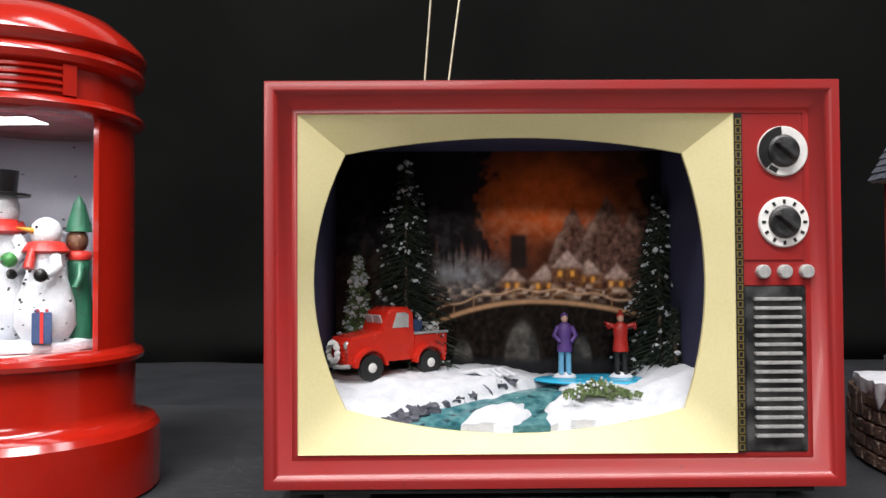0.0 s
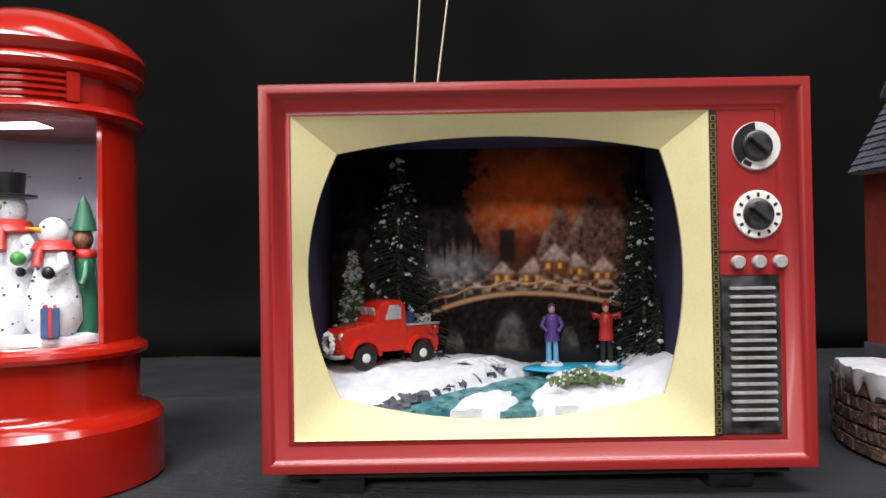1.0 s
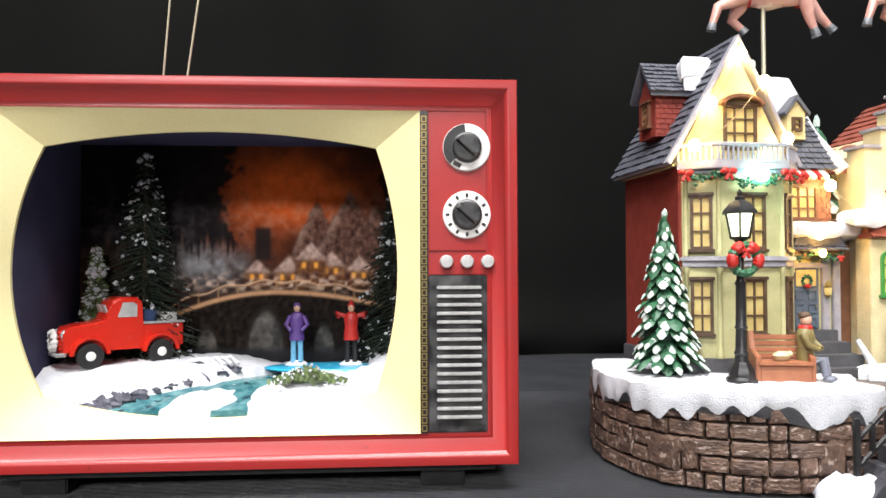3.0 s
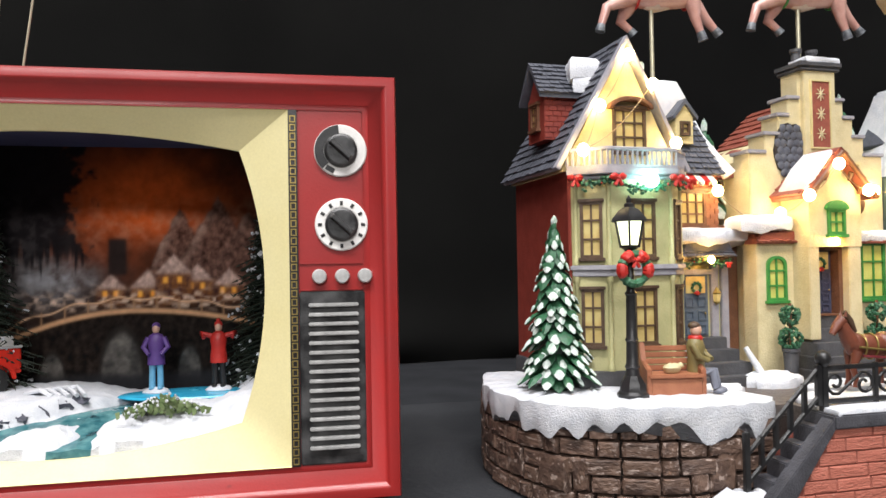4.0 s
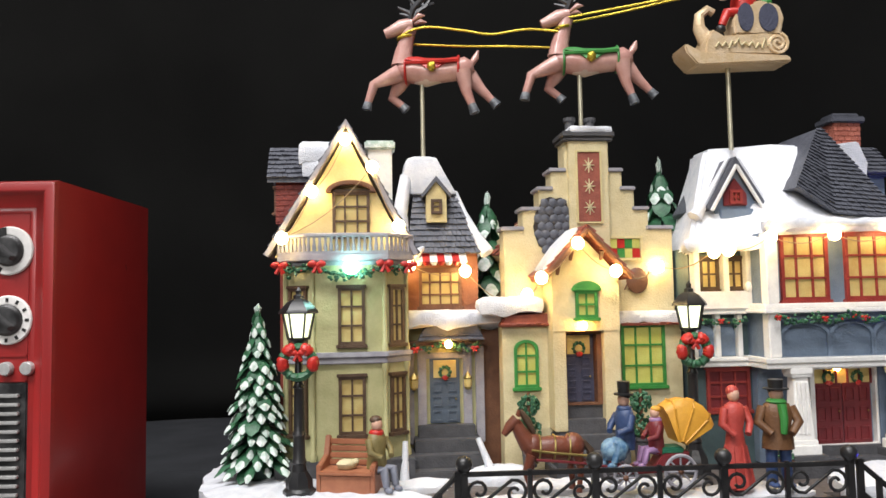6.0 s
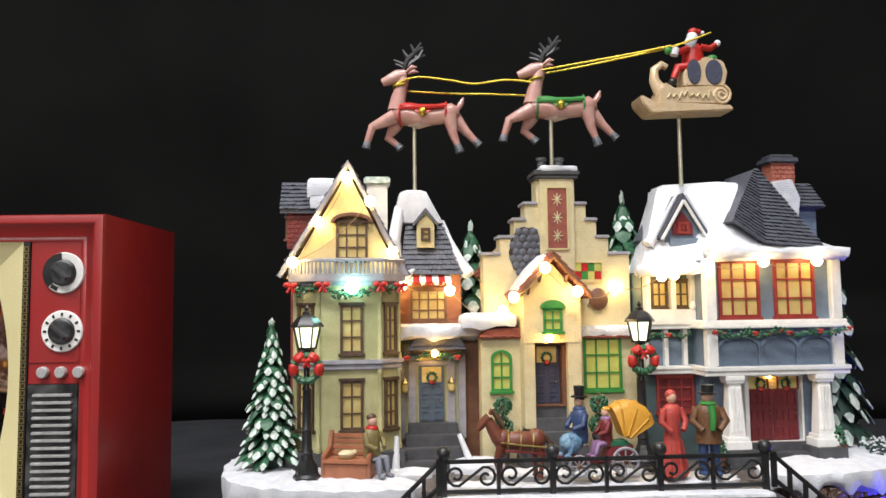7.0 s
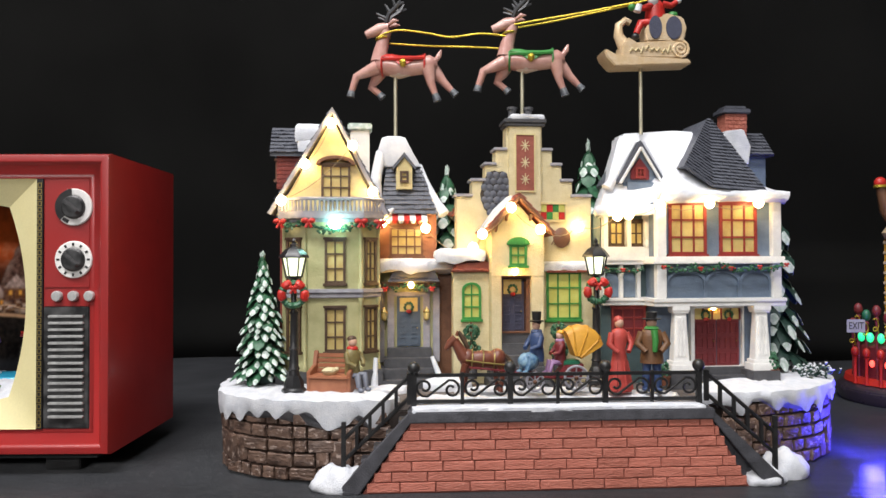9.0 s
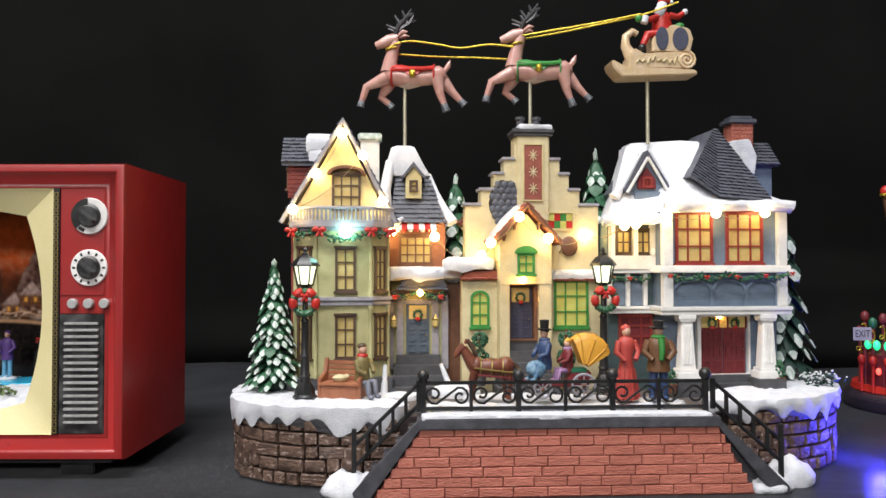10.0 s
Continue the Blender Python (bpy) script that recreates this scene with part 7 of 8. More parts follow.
for x, y, kx, hx in ((-0.0105, -0.003, -0.0135, -0.0115), (-0.0095, 0.003, -0.0100, -0.0105), (0.0110, -0.003, 0.0125, 0.0115), (0.0105, 0.003, 0.0090, 0.0100)):
    s.tube([(x, y, 0.0175), (kx, y, 0.0095), (hx, y, 0.0030), (hx - 0.0005, y, 0.0)], [0.0028, 0.0017, 0.0013, 0.0018], 8)
s.m = 1
s.tube([(-0.0150, 0, 0.0375), (-0.0118, 0, 0.0330), (-0.0088, 0, 0.0270)], [0.0012, 0.0018, 0.0012], 6)
s.tube([(0.0145, 0, 0.0225), (0.0180, 0, 0.0180), (0.0175, 0, 0.0100)], [0.0012, 0.0020, 0.0006], 6)
s.m = 2
for x in (-0.0070, 0.0000, 0.0070):
    s.tube([(x + 0.0006 * math.sin(a), 0.0056 * math.cos(a), 0.0196 + 0.0064 * math.sin(a)) for a in [2 * math.pi * i / 16 for i in range(17)]], 0.0005, 5)
s.tube([(-0.0110, -0.0052, 0.0200), (0.0, -0.0060, 0.0185), (0.0180, -0.0060, 0.0165)], 0.0006, 5)
solid("toy_horse", s, [HORSE, BROWN_DARK, GOLD_DULL], VIL @ pose(-0.0300, -0.0500, 0.0530, 0, 0, 0) @ Matrix.Scale(1.06, 4), "chestnut toy horse in gilt harness drawing a carriage", "horse", smooth=60)
car = thing("toy_carriage", VIL @ pose(0.0165, -0.0500, 0.0530), "maroon toy carriage with a mustard hood and grey wheels", "carriage")
part("body", Shape().loft([[(-0.0150, y, 0.0075), (0.0200, y, 0.0080), (0.0215, y, 0.0180), (0.0080, y, 0.0170), (0.0040, y, 0.0110), (-0.0100, y, 0.0100), (-0.0180, y, 0.0160), (-0.0200, y, 0.0150)] for y in (-0.0055, 0.0055)]), MAROON, car, bevel=0.0007)
part("seat", Shape().box(0.0070, 0.0190, -0.0050, 0.0050, 0.0165, 0.0200), GREEN_HAT, car, bevel=0.0008)
rings = []
for i in range(7):
    a = radians(30 + 80 * i / 6)
    ln = 0.0215 + 0.0030 * math.sin(math.pi * i / 6)
    c, d = Vector((0.0165, 0, 0.0195)), Vector((math.cos(a), 0, math.sin(a)))
    rings.append([tuple(c + d * ln * 0.15 + Vector((0, -0.0068, 0))), tuple(c + d * ln * 0.85 + Vector((0, -0.0068, 0))), tuple(c + d * ln + Vector((0, -0.0040, 0))), tuple(c + d * ln + Vector((0, 0.0040, 0))), tuple(c + d * ln * 0.85 + Vector((0, 0.0068, 0))), tuple(c + d * ln * 0.15 + Vector((0, 0.0068, 0)))])
s = Shape()
s.loft(rings)
hood = part("hood", s, YELLOW, car, "mustard folding hood", smooth=50)
for i in (1, 3, 5):
    part("hood_rib", Shape().tube([tuple(Vector(p) * 1.0) for p in rings[i]], 0.0006, 5), YELLOW, hood)


def spoke_wheel(x, y, r):
    w = part("wheel", Shape().tube([(r * math.cos(2 * math.pi * i / 24), 0, r * math.sin(2 * math.pi * i / 24)) for i in range(25)], 0.0009, 6), GREY_TRIM, car, "grey spoked wheel")
    w.matrix_basis = pose(x, y, r + 0.0009)
    part("hub", Shape().ball((0, 0, 0), 0.0016, 8, 6), BROWN, w)
    for i in range(8):
        a = math.pi * i / 4
        part("spoke", Shape().tube([(0, 0, 0), (r * math.cos(a), 0, r * math.sin(a))], 0.0005, 5), GREY_TRIM, w)


for x, r in ((-0.0125, 0.0058), (0.0155, 0.0078)):
    for y in (-0.0078, 0.0078):
        spoke_wheel(x, y, r)
for y in (-0.0050, 0.0050):
    part("shaft", Shape().tube([(-0.0160, y, 0.0110), (-0.0320, y, 0.0140), (-0.0560, y, 0.0165)], 0.0007, 6), MAROON, car)
sitter(VIL @ pose(0.0070, -0.0500, 0.0640, 0, 0, -65) @ Matrix.Scale(1.04, 4), [BLUE_RUG, BLUE_COAT, SKIN, BLACK, BLUE_COAT], "seated driver figurine in navy coat and top hat", True)
s = Shape().ball((0, 0, 0.004), (0.0070, 0.0060, 0.0060), 12, 8, 0.12)
solid("lap_rug", s, BLUE_RUG, VIL @ pose(0.0010, -0.0525, 0.0685), "striped blue rug over the driver's knees", "rug", smooth=60)
sitter(VIL @ pose(0.0230, -0.0500, 0.0630, 0, 0, -80) @ Matrix.Scale(0.85, 4), [LILAC, MAROON, SKIN, YELLOW, LILAC], "seated passenger figurine under the carriage hood")
figure(VIL @ pose(0.0635, -0.0515, 0.0515, 0, 0, 12), (0.0515, 0.0070), [CORAL, CORAL, SKIN, CORAL], "standing figurine in a long coral dress", legs=False, arms=0.25)
figure(VIL @ pose(0.0860, -0.0520, 0.0515, 0, 0, -10), (0.0515, 0.0084), [BLUE_COAT, COAT_BROWN, SKIN, BLACK, GREEN_TRIM], "standing figurine in brown coat, green scarf and top hat", hat="scarf", arms=0.25)
for u, v, k in ((0.1945, -0.0120, 1.35), (0.1085, -0.0200, 1.0)):
    t = thing("potted_plant", VIL @ pose(u, v, 0.0490) @ Matrix.Scale(k, 4), "small green plant in a clay pot on the paving", "plant", group="potted plants")
    part("pot", Shape().lathe([(0.0026, 0), (0.0036, 0.0058), (0.0040, 0.0060), (0.0040, 0.0070), (0.0, 0.0068)], seg=14), POT, t)
    s = Shape()
    for i in range(46):
        z = random.random()
        rr = 0.0040 * (1 - 0.7 * z)
        a = random.uniform(0, 6.28)
        s.ball((rr * math.cos(a), rr * math.sin(a), 0.0070 + 0.0095 * z), (0.0011, 0.0011, 0.0008), 5, 3, 0.3)
    part("foliage", s, LEAF, t)
for u, v in ((-0.0290, 0.0090), (0.0375, 0.0090)):
    t = thing("topiary", VIL @ pose(u, v, 0.0520), "clipped two-ball topiary in a dark pot", "topiary", group="topiaries")
    part("pot", Shape().lathe([(0.0040, 0), (0.0048, 0.0120), (0.0054, 0.0125), (0.0054, 0.0145), (0, 0.0143)], seg=14), GREY_DARK, t)
    part("stem", Shape().tube([(0, 0, 0.013), (0, 0, 0.042)], 0.0010), BROWN, t)
    for cz, r in ((0.0205, 0.0076), (0.0345, 0.0066)):
        s = Shape()
        for i in range(90):
            d = Vector((random.gauss(0, 1), random.gauss(0, 1), random.gauss(0, 1))).normalized()
            s.ball(d * r * 0.85 + Vector((0, 0, cz)), 0.0012, 5, 3, 0.35)
        part("leaf_ball", s, LEAF, t)
s, w = Shape(), Shape()
for i in range(70):
    c = Vector((random.gauss(0, 0.0065), random.gauss(0, 0.0045), 0.001 + 0.007 * random.random()))
    d = Vector((random.uniform(-1, 1), random.uniform(-1, 0.4), random.uniform(0.1, 0.9))).normalized() * 0.0042
    s.tube([c, c + d], [0.0009, 0.0004], 5)
    w.ball(c + d * 0.8 + Vector((0, 0, 0.0006)), (0.0011, 0.0011, 0.0007), 5, 3, 0.3)
t = thing("snowy_shrub", VIL @ pose(0.2310, -0.0040, 0.0500), "low twiggy shrub dusted with snow at the base edge", "shrub")
part("twig", s, LEAF_DARK, t)
part("snow_dusting", w, SNOW, t)


# ---- flying reindeer and sleigh on rods ----
def reindeer(m, saddle, label):
    s = Shape()
    s.tube([(-0.0140, 0, 0.0110), (-0.0050, 0, 0.0098), (0.0050, 0, 0.0078), (0.0160, 0, 0.0085), (0.0270, 0, 0.0100), (0.0315, 0, 0.0105)], [0.0058, 0.0082, 0.0070, 0.0066, 0.0070, 0.0034], 12)
    s.tube([(-0.0120, 0, 0.0125), (-0.0110, 0, 0.0215), (-0.0085, 0, 0.0300), (-0.0065, 0, 0.0360)], [0.0070, 0.0054, 0.0044, 0.0040], 10)
    s.tube([(-0.0050, 0, 0.0385), (-0.0120, 0, 0.0370), (-0.0180, 0, 0.0345), (-0.0222, 0, 0.0330)], [0.0042, 0.0048, 0.0037, 0.0030], 10)
    for k in (-1, 1):
        s.tube([(-0.0050, k * 0.0025, 0.0395), (-0.0005, k * 0.0050, 0.0420), (0.0030, k * 0.0055, 0.0415)], [0.0010, 0.0018, 0.0003], 6)
    s.tube([(0.0300, 0, 0.0120), (0.0330, 0, 0.0165), (0.0345, 0, 0.0205)], [0.0020, 0.0022, 0.0006], 7)
    legs = (((-0.0130, -0.0030, 0.0080), (-0.0290, -0.0030, 0.0010), (-0.0325, -0.0030, -0.0095), (-0.0335, -0.0030, -0.0140)), ((-0.0120, 0.0030, 0.0060), (-0.0185, 0.0030, -0.0060), (-0.0125, 0.0030, -0.0110), (-0.0100, 0.0030, -0.0138)), ((0.0250, -0.0030, 0.0075), (0.0270, -0.0030, -0.0050), (0.0300, -0.0030, -0.0130), (0.0318, -0.0030, -0.0185)), ((0.0270, 0.0030, 0.0080), (0.0360, 0.0030, -0.0030), (0.0420, 0.0030, -0.0095), (0.0452, 0.0030, -0.0130)))
    for a, b, c, d in legs:
        s.m = 0
        s.tube([a, Vector(a).lerp(Vector(b), 0.5), b, c], [0.0056, 0.0044, 0.0032, 0.0024], 8)
        s.m = 3
        s.tube([c, d], [0.0025, 0.0031], 8)
    s.m = 1
    s.tube([(-0.0080, 0, 0.0058), (0.0030, 0, 0.0040), (0.0130, 0, 0.0048)], [0.0030, 0.0048, 0.0030], 10)
    s.m = 2
    for k in (-1, 1):
        s.tube([(-0.0070, k * 0.0015, 0.0405), (-0.0040, k * 0.0045, 0.0470), (0.0025, k * 0.0070, 0.0520), (0.0060, k * 0.0070, 0.0580)], [0.0016, 0.0019, 0.0017, 0.0008], 6)
        for q in (((-0.0055, k * 0.003, 0.0440), (-0.0135, k * 0.005, 0.0475)), ((-0.0030, k * 0.0050, 0.0480), (-0.0070, k * 0.006, 0.0540)), ((0.0015, k * 0.0066, 0.0510), (-0.0010, k * 0.008, 0.0570)), ((0.0030, k * 0.0070, 0.0530), (0.0075, k * 0.008, 0.0545))):
            s.tube(q, [0.0016, 0.0007], 5)
    s.m = 4
    s.loft([[(x, 0.0082 * math.sin(a) * w, c + 0.0083 * math.cos(a) * w) for a in [radians(-q + 2 * q * i / 10) for i in range(11)]] + [(x, 0.0062 * math.sin(a) * w, c + 0.0062 * math.cos(a) * w) for a in [radians(q - 2 * q * i / 10) for i in range(11)]] for x, c, w, q in ((-0.0095, 0.0105, 0.94, 55), (-0.0020, 0.0095, 1.02, 60), (0.0030, 0.0086, 1.0, 88), (0.0065, 0.0084, 1.0, 96), (0.0100, 0.0084, 0.98, 88), (0.0150, 0.0086, 0.94, 60), (0.0225, 0.0095, 0.92, 55))])
    for x in (-0.0095, 0.0225):
        s.tube([(x, 0.0076 * math.cos(a), 0.0096 + 0.0078 * math.sin(a)) for a in [2 * math.pi * i / 18 for i in range(19)]], 0.0008, 5)
    s.tube([(-0.0095, -0.0074, 0.0125), (0.0065, -0.0078, 0.0125), (0.0225, -0.0072, 0.0130)], 0.0012, 5)
    s.m = 5
    s.tube([(-0.0094 + 0.0048 * math.cos(a), 0.0052 * math.sin(a), 0.0300 + 0.0008 * math.cos(a)) for a in [2 * math.pi * i / 16 for i in range(17)]], 0.0009, 6)
    s.ball((0.0065, -0.0082, 0.0095), 0.0030, 8, 6, 0.15)
    return solid("reindeer_figurine", s, [DEER, DEER_PALE, ANTLER, HOOF, saddle, CORD], m, label, "reindeer", group="flying reindeer", smooth=60)


RY = 0.0322
reindeer(VIL @ pose(-0.0830, 0.0690, 0.2900, 0, 0, -10) @ Matrix.Scale(1.10, 4), RED_PAINT, "glazed brown leaping reindeer with a red saddle on a rod")
reindeer(VIL @ pose(0.0186, 0.0486, 0.2915, 0, 0, -10) @ Matrix.Scale(1.08, 4), GREEN_TRIM, "glazed brown leaping reindeer with a green saddle on a rod")
for x, y, za, zb in ((-0.0830, 0.0690, 0.2380, 0.2980), (0.0186, 0.0486, 0.2100, 0.2980), (0.1114, RY, 0.2400, 0.2950)):
    solid("support_rod", Shape().tube([(0, 0, za), (0, 0, zb)], 0.0015, 10), ROD, VIL @ pose(x, y, 0), "thin pale metal rod carrying a figure", "rod", group="support rods")
sl = thing("toy_sleigh", VIL @ pose(0.1114, RY, 0.2950) @ Matrix.Scale(1.10, 4), "antique gold toy sleigh with dark blue panels on a rod", "sleigh")
part("runner_board", Shape().prism([(-0.0300, 0.0085), (-0.0285, 0.0095), (-0.0200, 0.0050), (0.0330, 0.0035), (0.0345, 0.0000), (-0.0220, -0.0030), (-0.0285, 0.0040)], -0.0095, 0.0095), SLEIGH_GOLD, sl, bevel=0.0008)
body = part("body", Shape().loft([[(x, y, z) for x, z in ((-0.0170, 0.0040), (0.0290, 0.0040), (0.0310, 0.0160), (0.0200, 0.0170), (-0.0050, 0.0150), (-0.0120, 0.0190), (-0.0160, 0.0120))] for y in (-0.0080, 0.0080)]), SLEIGH_GOLD, sl, bevel=0.0010)
part("front_curl", Shape().tube([(-0.0120, 0, 0.0140), (-0.0165, 0, 0.0220), (-0.0160, 0, 0.0290), (-0.0110, 0, 0.0330), (-0.0075, 0, 0.0310)], [0.0050, 0.0036, 0.0030, 0.0026, 0.0024], 9), SLEIGH_GOLD, sl)
pts = []
for k in range(26):
    a = 0.55 * k
    r = 0.0010 + 0.0056 * k / 25
    pts.append((0.0265 + r * math.cos(a), -0.0085, 0.0105 + r * math.sin(a)))
for y in (-0.0085, 0.0085):
    part("rear_scroll", Shape().tube([(p[0], y, p[2]) for p in pts], 0.0011, 6), SLEIGH_GOLD, sl)
back = part("seat_shell", Shape().loft([[(x, y, z) for x, z in ((0.0020, 0.0160), (0.0300, 0.0160), (0.0325, 0.0270), (0.0300, 0.0345), (0.0180, 0.0370), (0.0060, 0.0330), (0.0015, 0.0250))] for y in (-0.0070, 0.0070)]), SLEIGH_GOLD, sl, bevel=0.0012)
for x0, x1 in ((0.0040, 0.0135), (0.0165, 0.0285)):
    xc, hw = (x0 + x1) / 2, (x1 - x0) / 2
    part("side_panel", Shape().prism([(xc + hw * math.cos(radians(a)), 0.0262 + 0.0085 * math.sin(radians(a))) for a in range(0, 360, 20)], -0.0078, -0.0060), SLEIGH_BLUE, back, "dark blue side panel", bevel=0.0003)
s = Shape()
random.seed(4)
for i in range(9):
    s.tube([(-0.0110 + 0.0040 * i, -0.0086, 0.0080 + random.uniform(-0.001, 0.002)), (-0.0090 + 0.0040 * i, -0.0088, 0.0120 + random.uniform(-0.002, 0.002)), (-0.0075 + 0.0040 * i, -0.0086, 0.0090)], 0.0006, 5)
part("carved_scrolls", s, CREAM_WALL, body)
s = Shape()
s.m = 0
s.lathe([(0.0075, 0.030), (0.0080, 0.036), (0.0068, 0.044), (0.0045, 0.048), (0.002, 0.049)], seg=14, sy=0.85)
s.tube([(0.0045, -0.003, 0.0455), (0.0110, -0.004, 0.0440), (0.0150, -0.004, 0.0470)], [0.0026, 0.0024, 0.0020], 8)
s.tube([(-0.0045, -0.003, 0.0440), (-0.0110, -0.006, 0.0410), (-0.0165, -0.006, 0.0405)], [0.0026, 0.0024, 0.0020], 8)
s.tube([(-0.004, -0.003, 0.0310), (-0.0130, -0.004, 0.0300), (-0.0165, -0.004, 0.0220)], [0.0036, 0.0032, 0.0024], 8)
s.ball((0.001, 0, 0.0570), (0.0040, 0.0040, 0.0032), 10, 7).ball((0.0045, 0, 0.0575), (0.0026, 0.002, 0.002), 8, 6)
s.m = 1
s.ball((-0.0005, -0.0010, 0.0525), (0.0042, 0.0040, 0.0045), 10, 8)
s.ball((-0.0030, -0.0040, 0.0480), (0.0042, 0.0028, 0.0045), 10, 8, 0.1)
s.tube([(-0.0165, -0.006, 0.0380), (-0.0150, -0.006, 0.0430)], [0.0030, 0.0030], 8)
s.ball((0.0165, -0.004, 0.0480), 0.0024, 8, 6).ball((0.0075, 0, 0.0565), 0.0018, 7, 5)
s.m = 2
s.ball((-0.0205, -0.006, 0.0415), (0.0030, 0.0026, 0.0030), 8, 6)
s.ball((0.0125, -0.003, 0.0370), (0.0040, 0.0035, 0.0030), 8, 6)
s.m = 3
s.ball((-0.0170, -0.004, 0.0200), (0.0032, 0.0026, 0.0026), 8, 6)
solid("sleigh_driver_figurine", s, [RED_PAINT, SNOW, GREEN_TRIM, BLACK], VIL @ pose(0.1240, RY, 0.2960) @ Matrix.Scale(1.06, 4), "plain red and white figurine seated in the sleigh", "figurine", smooth=60)


def cord(points, label):
    s = Shape()
    pts = [Vector((x, 0.0525 - 0.20 * x + y, z)) for x, y, z in points]  # the team flies at a slant, deeper towards the leading deer
    fine = []
    for a, b, c, d in zip([pts[0]] + pts, pts, pts[1:], pts[2:] + [pts[-1]]):
        for i in range(10):
            t = i / 10
            fine.append(0.5 * (2 * b + (c - a) * t + (2 * a - 5 * b + 4 * c - d) * t * t + (3 * b - a - 3 * c + d) * t ** 3))
    fine.append(pts[-1])
    s.tube(fine, [0.00075 + 0.00018 * (i % 2) for i in range(len(fine))], 7)
    solid("gold_cord", s, CORD, VIL, label, "cord", group="reins")


cord([(-0.0985, -0.004, 0.3225), (-0.0900, -0.005, 0.3265), (-0.0780, -0.005, 0.3282), (-0.0560, -0.004, 0.3250), (-0.0380, -0.004, 0.3215), (-0.0150, -0.004, 0.3235), (0.0080, -0.004, 0.3205)], "thin gold cord linking the two reindeer")
cord([(-0.0985, 0.004, 0.3215), (-0.0820, 0.004, 0.3195), (-0.0520, 0.003, 0.3165), (-0.0250, 0.003, 0.3150), (0.0060, 0.003, 0.3125)], "thin gold cord linking the two reindeer")
cord([(0.0120, -0.004, 0.3300), (0.0400, -0.004, 0.3340), (0.0700, -0.005, 0.3380), (0.1040, -0.008, 0.3428)], "thin gold cord leading to the sleigh")
cord([(0.0120, 0.004, 0.3292), (0.0400, 0.003, 0.3330), (0.0700, 0, 0.3375), (0.1040, -0.007, 0.3422), (0.1330, -0.006, 0.3520)], "thin gold cord leading to the sleigh")

# ---- string of lights ----
BULBS = [(-0.1326, 0.0150, 0.2424), (-0.1520, 0.0150, 0.2118), (-0.1679, 0.0055, 0.1840), (-0.1169, 0.0150, 0.2260), (-0.1020, 0.0150, 0.1914), (-0.0950, 0.0320, 0.1690), (-0.0612, 0.0320, 0.1650),
         (-0.0330, 0.0240, 0.1450), (-0.0262, 0.0180, 0.1500), (-0.0221, -0.0020, 0.1594), (-0.0008, -0.0035, 0.1788), (0.0210, -0.0035, 0.1627), (0.0592, 0.0285, 0.1660), (0.0785, -0.0060, 0.1725), (0.0870, -0.0070, 0.1735), (0.1055, -0.0200, 0.1800), (0.1425, -0.0215, 0.1810), (0.1800, -0.0215, 0.1815)]
string = thing("string_lights", VIL, "string of warm glowing bulbs along the house fronts", "string lights")
# bulb bodies are oversized: the bloom around them is built into the shape
s = Shape().ball((0, 0, 0), (0.0036, 0.0030, 0.0037), 10, 7)
bulb_mesh = mesh_of(s, BULB)
s = Shape().ball((0, 0, 0), (0.0022, 0.0020, 0.0024), 8, 6)
amber_mesh = mesh_of(s, BULB_SMALL)
for p in BULBS:
    piece("bulb", bulb_mesh, string, pose(*p))
for p in ((0.0036, 0.0050, 0.1315), (-0.0731, 0.0240, 0.1215), (0.1576, 0.0060, 0.1036)):
    piece("amber_bulb", amber_mesh, string, pose(*p))
ice = part("ice_bulb", Shape().ball((-0.1291, -0.0010, 0.1670), (0.0046, 0.0030, 0.0042), 8, 6), BULB_ICE, string, "cold turquoise bulb")
for a, b in zip(BULBS, BULBS[1:]):
    a, b = Vector(a), Vector(b)
    sag = min(0.006, (b - a).length * 0.12)
    part("wire", Shape().tube([a.lerp(b, i / 6) + Vector((0, 0.0012, -sag * math.sin(math.pi * i / 6))) for i in range(7)], 0.0003, 5), WIRE, string)

# ---- the fairground ornament at the edge ----
fair = thing("fairground_ornament", pose(0.905, 0.600, TABLE) @ Matrix.Diagonal((0.68, 0.68, 1, 1)), "round dark-based fairground ornament with red and green lights", "ornament")
PLUM = material("dark_plum_base", (0.03, 0.022, 0.03), 0.3, scale=60, coat=0.3)
# red light on the floor is put into its material as weak emission
FLOOR_RED = material("lit_red_floor", (0.45, 0.03, 0.02), 0.3, scale=80, emit=(1, 0.03, 0.02), power=0.05)
GREEN_LAMP = material("green_lamp", (0.1, 0.8, 0.4), 0.3, emit=(0.01, 0.9, 0.30), power=1.1)
RED_LAMP = material("red_lamp", (0.9, 0.1, 0.05), 0.3, emit=(1.0, 0.08, 0.06), power=3.0)
part("base_ring", Shape().lathe([(0.0, 0), (0.1000, 0), (0.1050, 0.006), (0.1050, 0.013), (0.0980, 0.018), (0.0, 0.019)], seg=64), PLUM, fair, bevel=0.001)
part("red_floor", Shape().lathe([(0.0, 0.0190), (0.0940, 0.0190), (0.0920, 0.0250), (0.0, 0.0250)], seg=64), FLOOR_RED, fair)
part("red_drum", Shape().lathe([(0.0, 0.025), (0.0820, 0.025), (0.0820, 0.0560), (0.0780, 0.0600), (0.0, 0.0600)], seg=48), MAROON, fair)
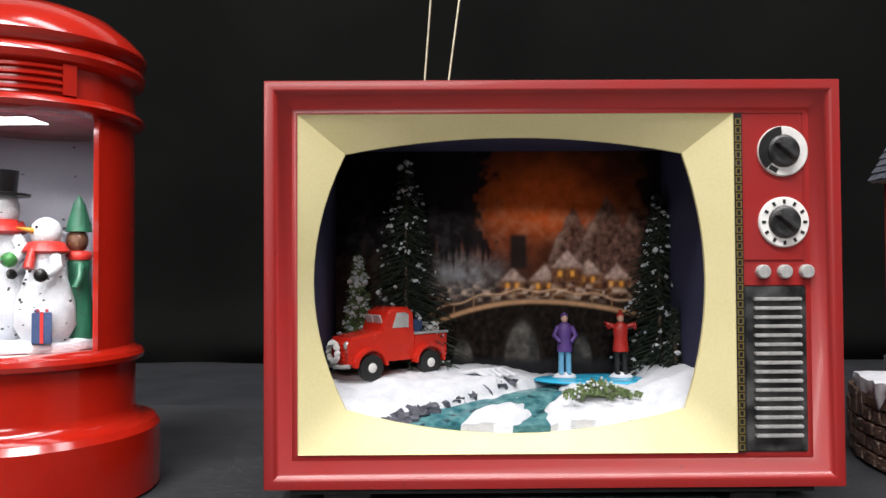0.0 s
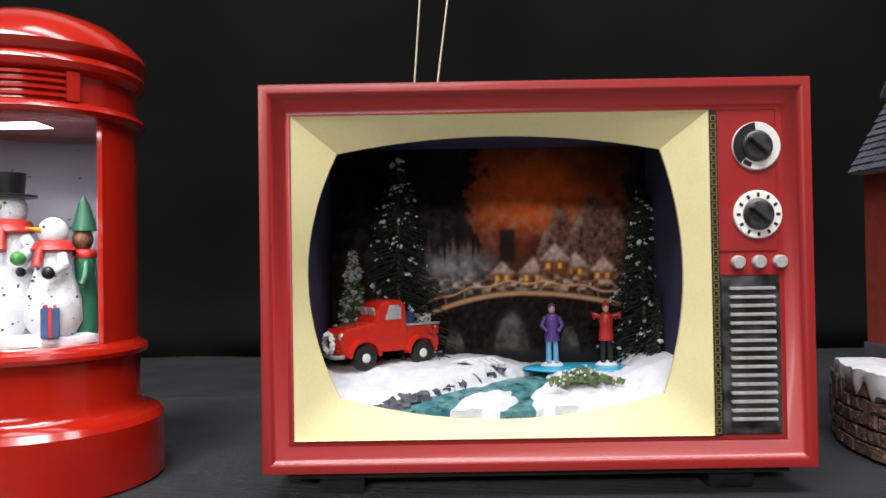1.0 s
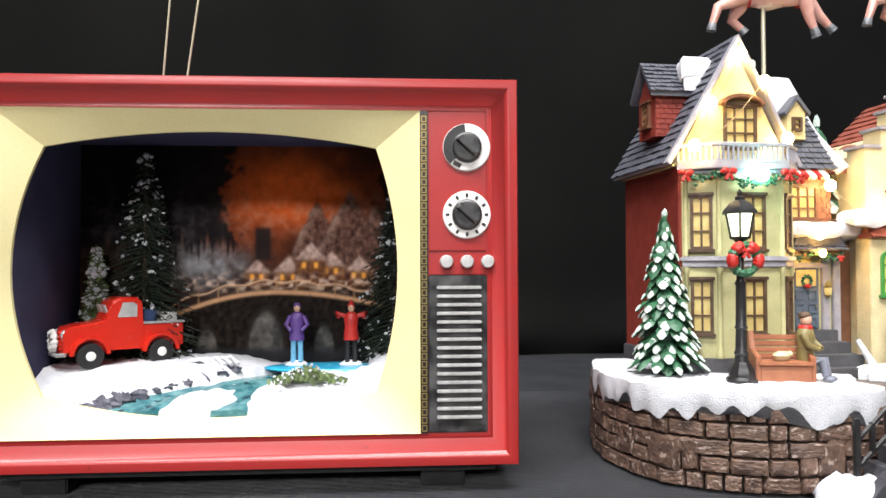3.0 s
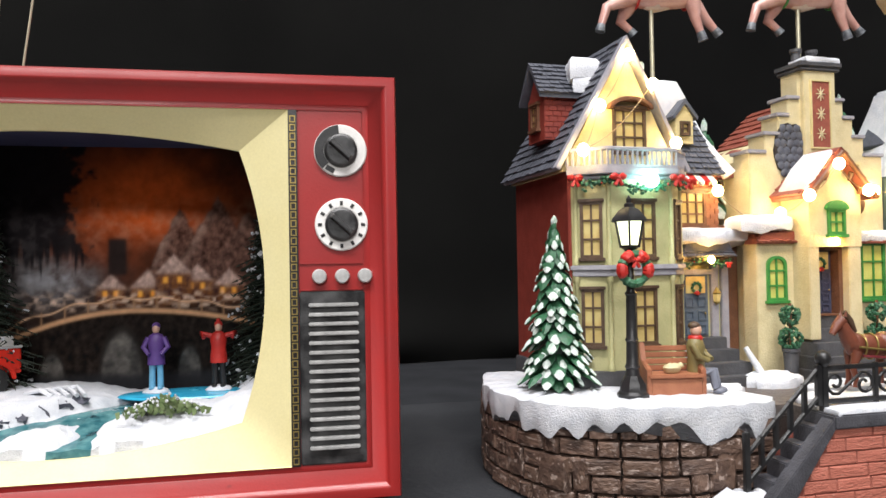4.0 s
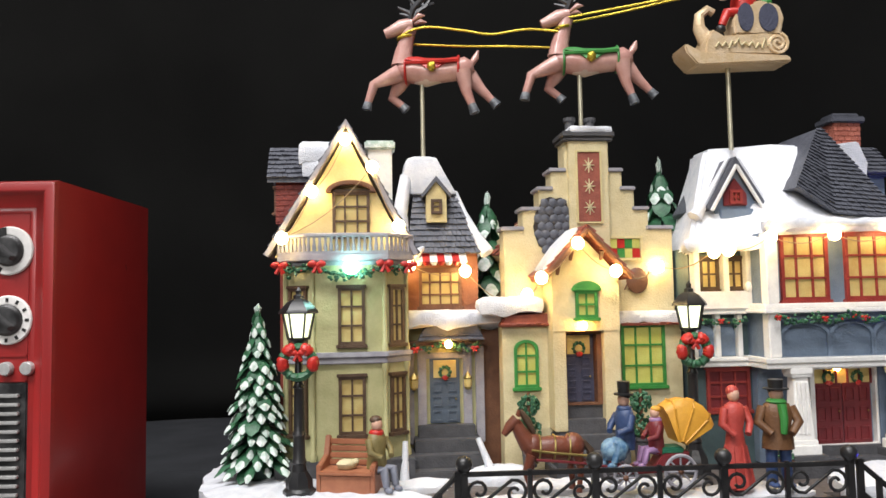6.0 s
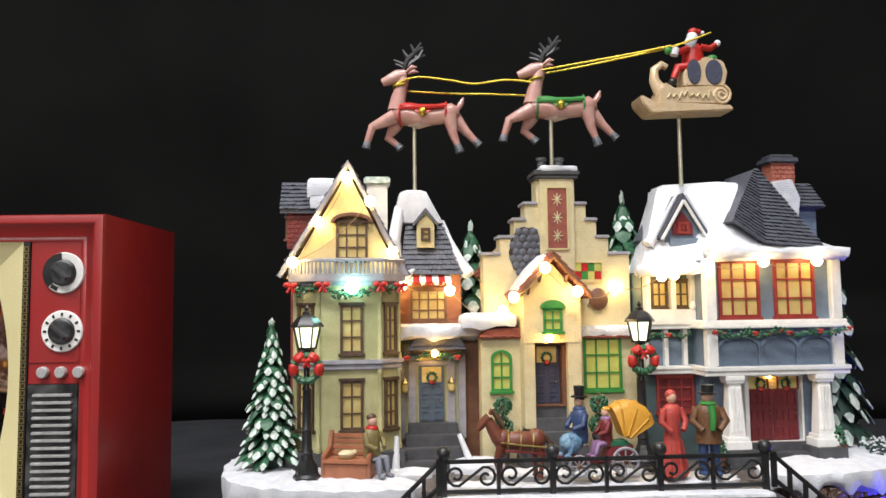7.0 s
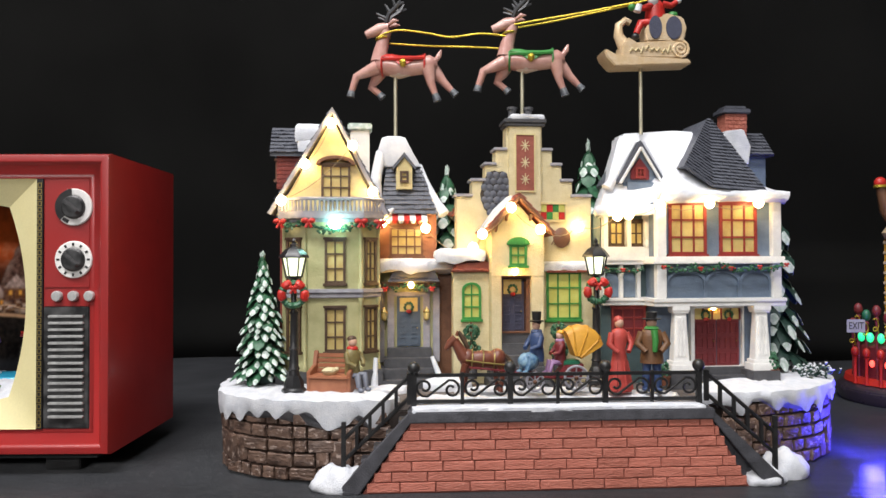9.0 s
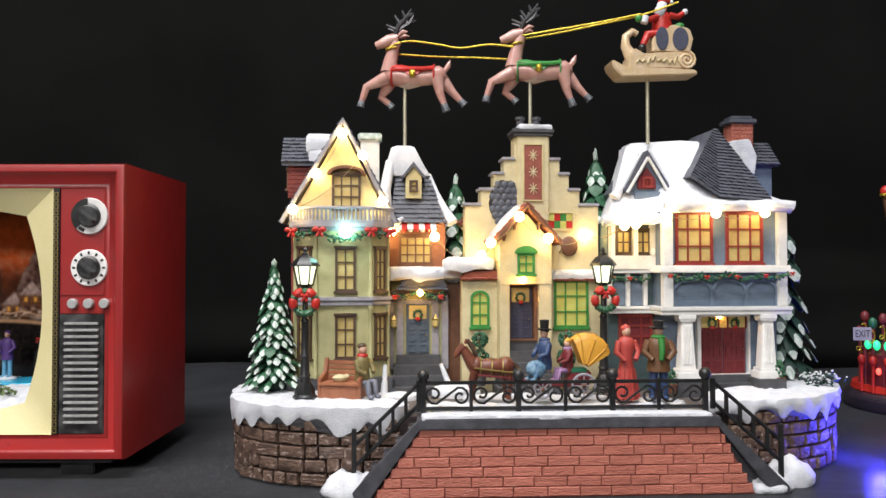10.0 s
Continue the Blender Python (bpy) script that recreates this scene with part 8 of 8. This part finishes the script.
for a, h in ((168, 0.078), (180, 0.094), (192, 0.088), (204, 0.093), (215, 0.086), (226, 0.092)):
    x, y = 0.0840 * math.cos(radians(a)), 0.0840 * math.sin(radians(a))
    p = part("post", Shape().lathe([(0.0026, 0.025), (0.0020, 0.029), (0.0020, h - 0.012), (0.0034, h - 0.008), (0.0016, h - 0.004)], (x, y, 0), 10), MAROON, fair)
    part("ball_top", Shape().ball((x, y, h), 0.0060, 12, 8), (MAROON, GREEN_HAT)[int(a) % 5 == 2 or a == 192], p)
    part("gilt_scroll", Shape().tube([(x - 0.003 + 0.004 * math.cos(0.7 * i), y - 0.003, h - 0.016 + 0.0016 * i * 0.6 - 0.006 + 0.004 * math.sin(0.7 * i)) for i in range(14)], 0.0008, 5), CORD, p)
for a, z in ((186, 0.030), (199, 0.030), (212, 0.030)):
    x, y = 0.0960 * math.cos(radians(a)), 0.0960 * math.sin(radians(a))
    p = part("fence_post", Shape().lathe([(0.0026, 0.019), (0.0022, 0.024), (0.0022, 0.044), (0.0036, 0.046)], (x, y, 0), 10), RED_PAINT, fair)
    part("ball_top", Shape().ball((x, y, 0.0510), 0.0052, 12, 8), RED_PAINT, p)
for a in (184, 196, 208, 220):
    part("green_light", Shape().ball((0.0830 * math.cos(radians(a)), 0.0830 * math.sin(radians(a)), 0.0660), 0.0050, 10, 8), GREEN_LAMP, fair)
for a in (198, 214):
    part("red_light", Shape().ball((0.0835 * math.cos(radians(a)), 0.0835 * math.sin(radians(a)), 0.0400), 0.0036, 10, 8), RED_LAMP, fair)
sign_m = pose(-0.1130, -0.0440, 0.0790, 0, 0, -8)
board = part("sign_board", Shape().box(-0.0125, 0.0125, -0.0006, 0.0006, -0.0065, 0.0065), GREY_TRIM, fair, "pale sign board reading EXIT", bevel=0.0003)
board.matrix_basis = sign_m
cu = bpy.data.curves.new("sign_lettering", "FONT")
cu.body, cu.size, cu.align_x, cu.align_y, cu.extrude = "EXIT", 0.0100, "CENTER", "CENTER", 0.0002
txt = new("sign_lettering", cu)
cu.materials.append(BLACK)
txt.parent, txt.matrix_basis = board, pose(0, -0.0009, 0, 90)
tower = part("tower", Shape().box(-0.033, 0.003, -0.018, 0.018, 0.060, 0.166), YELLOW, fair, "ochre lattice tower", bevel=0.001)
for i in range(10):
    part("tower_band", Shape().box(-0.0338, 0.0038, -0.0188, 0.0188, 0.066 + 0.0105 * i, 0.0690 + 0.0105 * i), SLEIGH_GOLD, tower, bevel=0.0004)
part("tower_cap", Shape().lathe([(0.024, 0.166), (0.028, 0.172), (0.018, 0.182), (0, 0.183)], (-0.015, 0, 0), 16), SLEIGH_GOLD, fair)
for k in (-1, 1):
    arm = part("top_arm", Shape().tube([(k * 0.010 - 0.015, 0, 0.181), (k * 0.026 - 0.015, -0.004, 0.198), (k * 0.036 - 0.015, -0.006, 0.219)], [0.010, 0.011, 0.007], 10), COAT_BROWN, fair)
    part("arm_tip", Shape().ball((k * 0.037 - 0.015, -0.006, 0.223), (0.009, 0.008, 0.006), 10, 8), RED_PAINT, arm)
    part("arm_rim", Shape().tube([(k * 0.037 - 0.015 + 0.009 * math.cos(a), -0.008 + 0.008 * math.sin(a), 0.219) for a in [2 * math.pi * i / 16 for i in range(17)]], 0.0016, 6), CORD, arm)
lamp("fairground_blue_light", "POINT", VIL @ pose(0.262, -0.030, 0.014), 0.55, (0.06, 0.05, 1.0), 0.003)
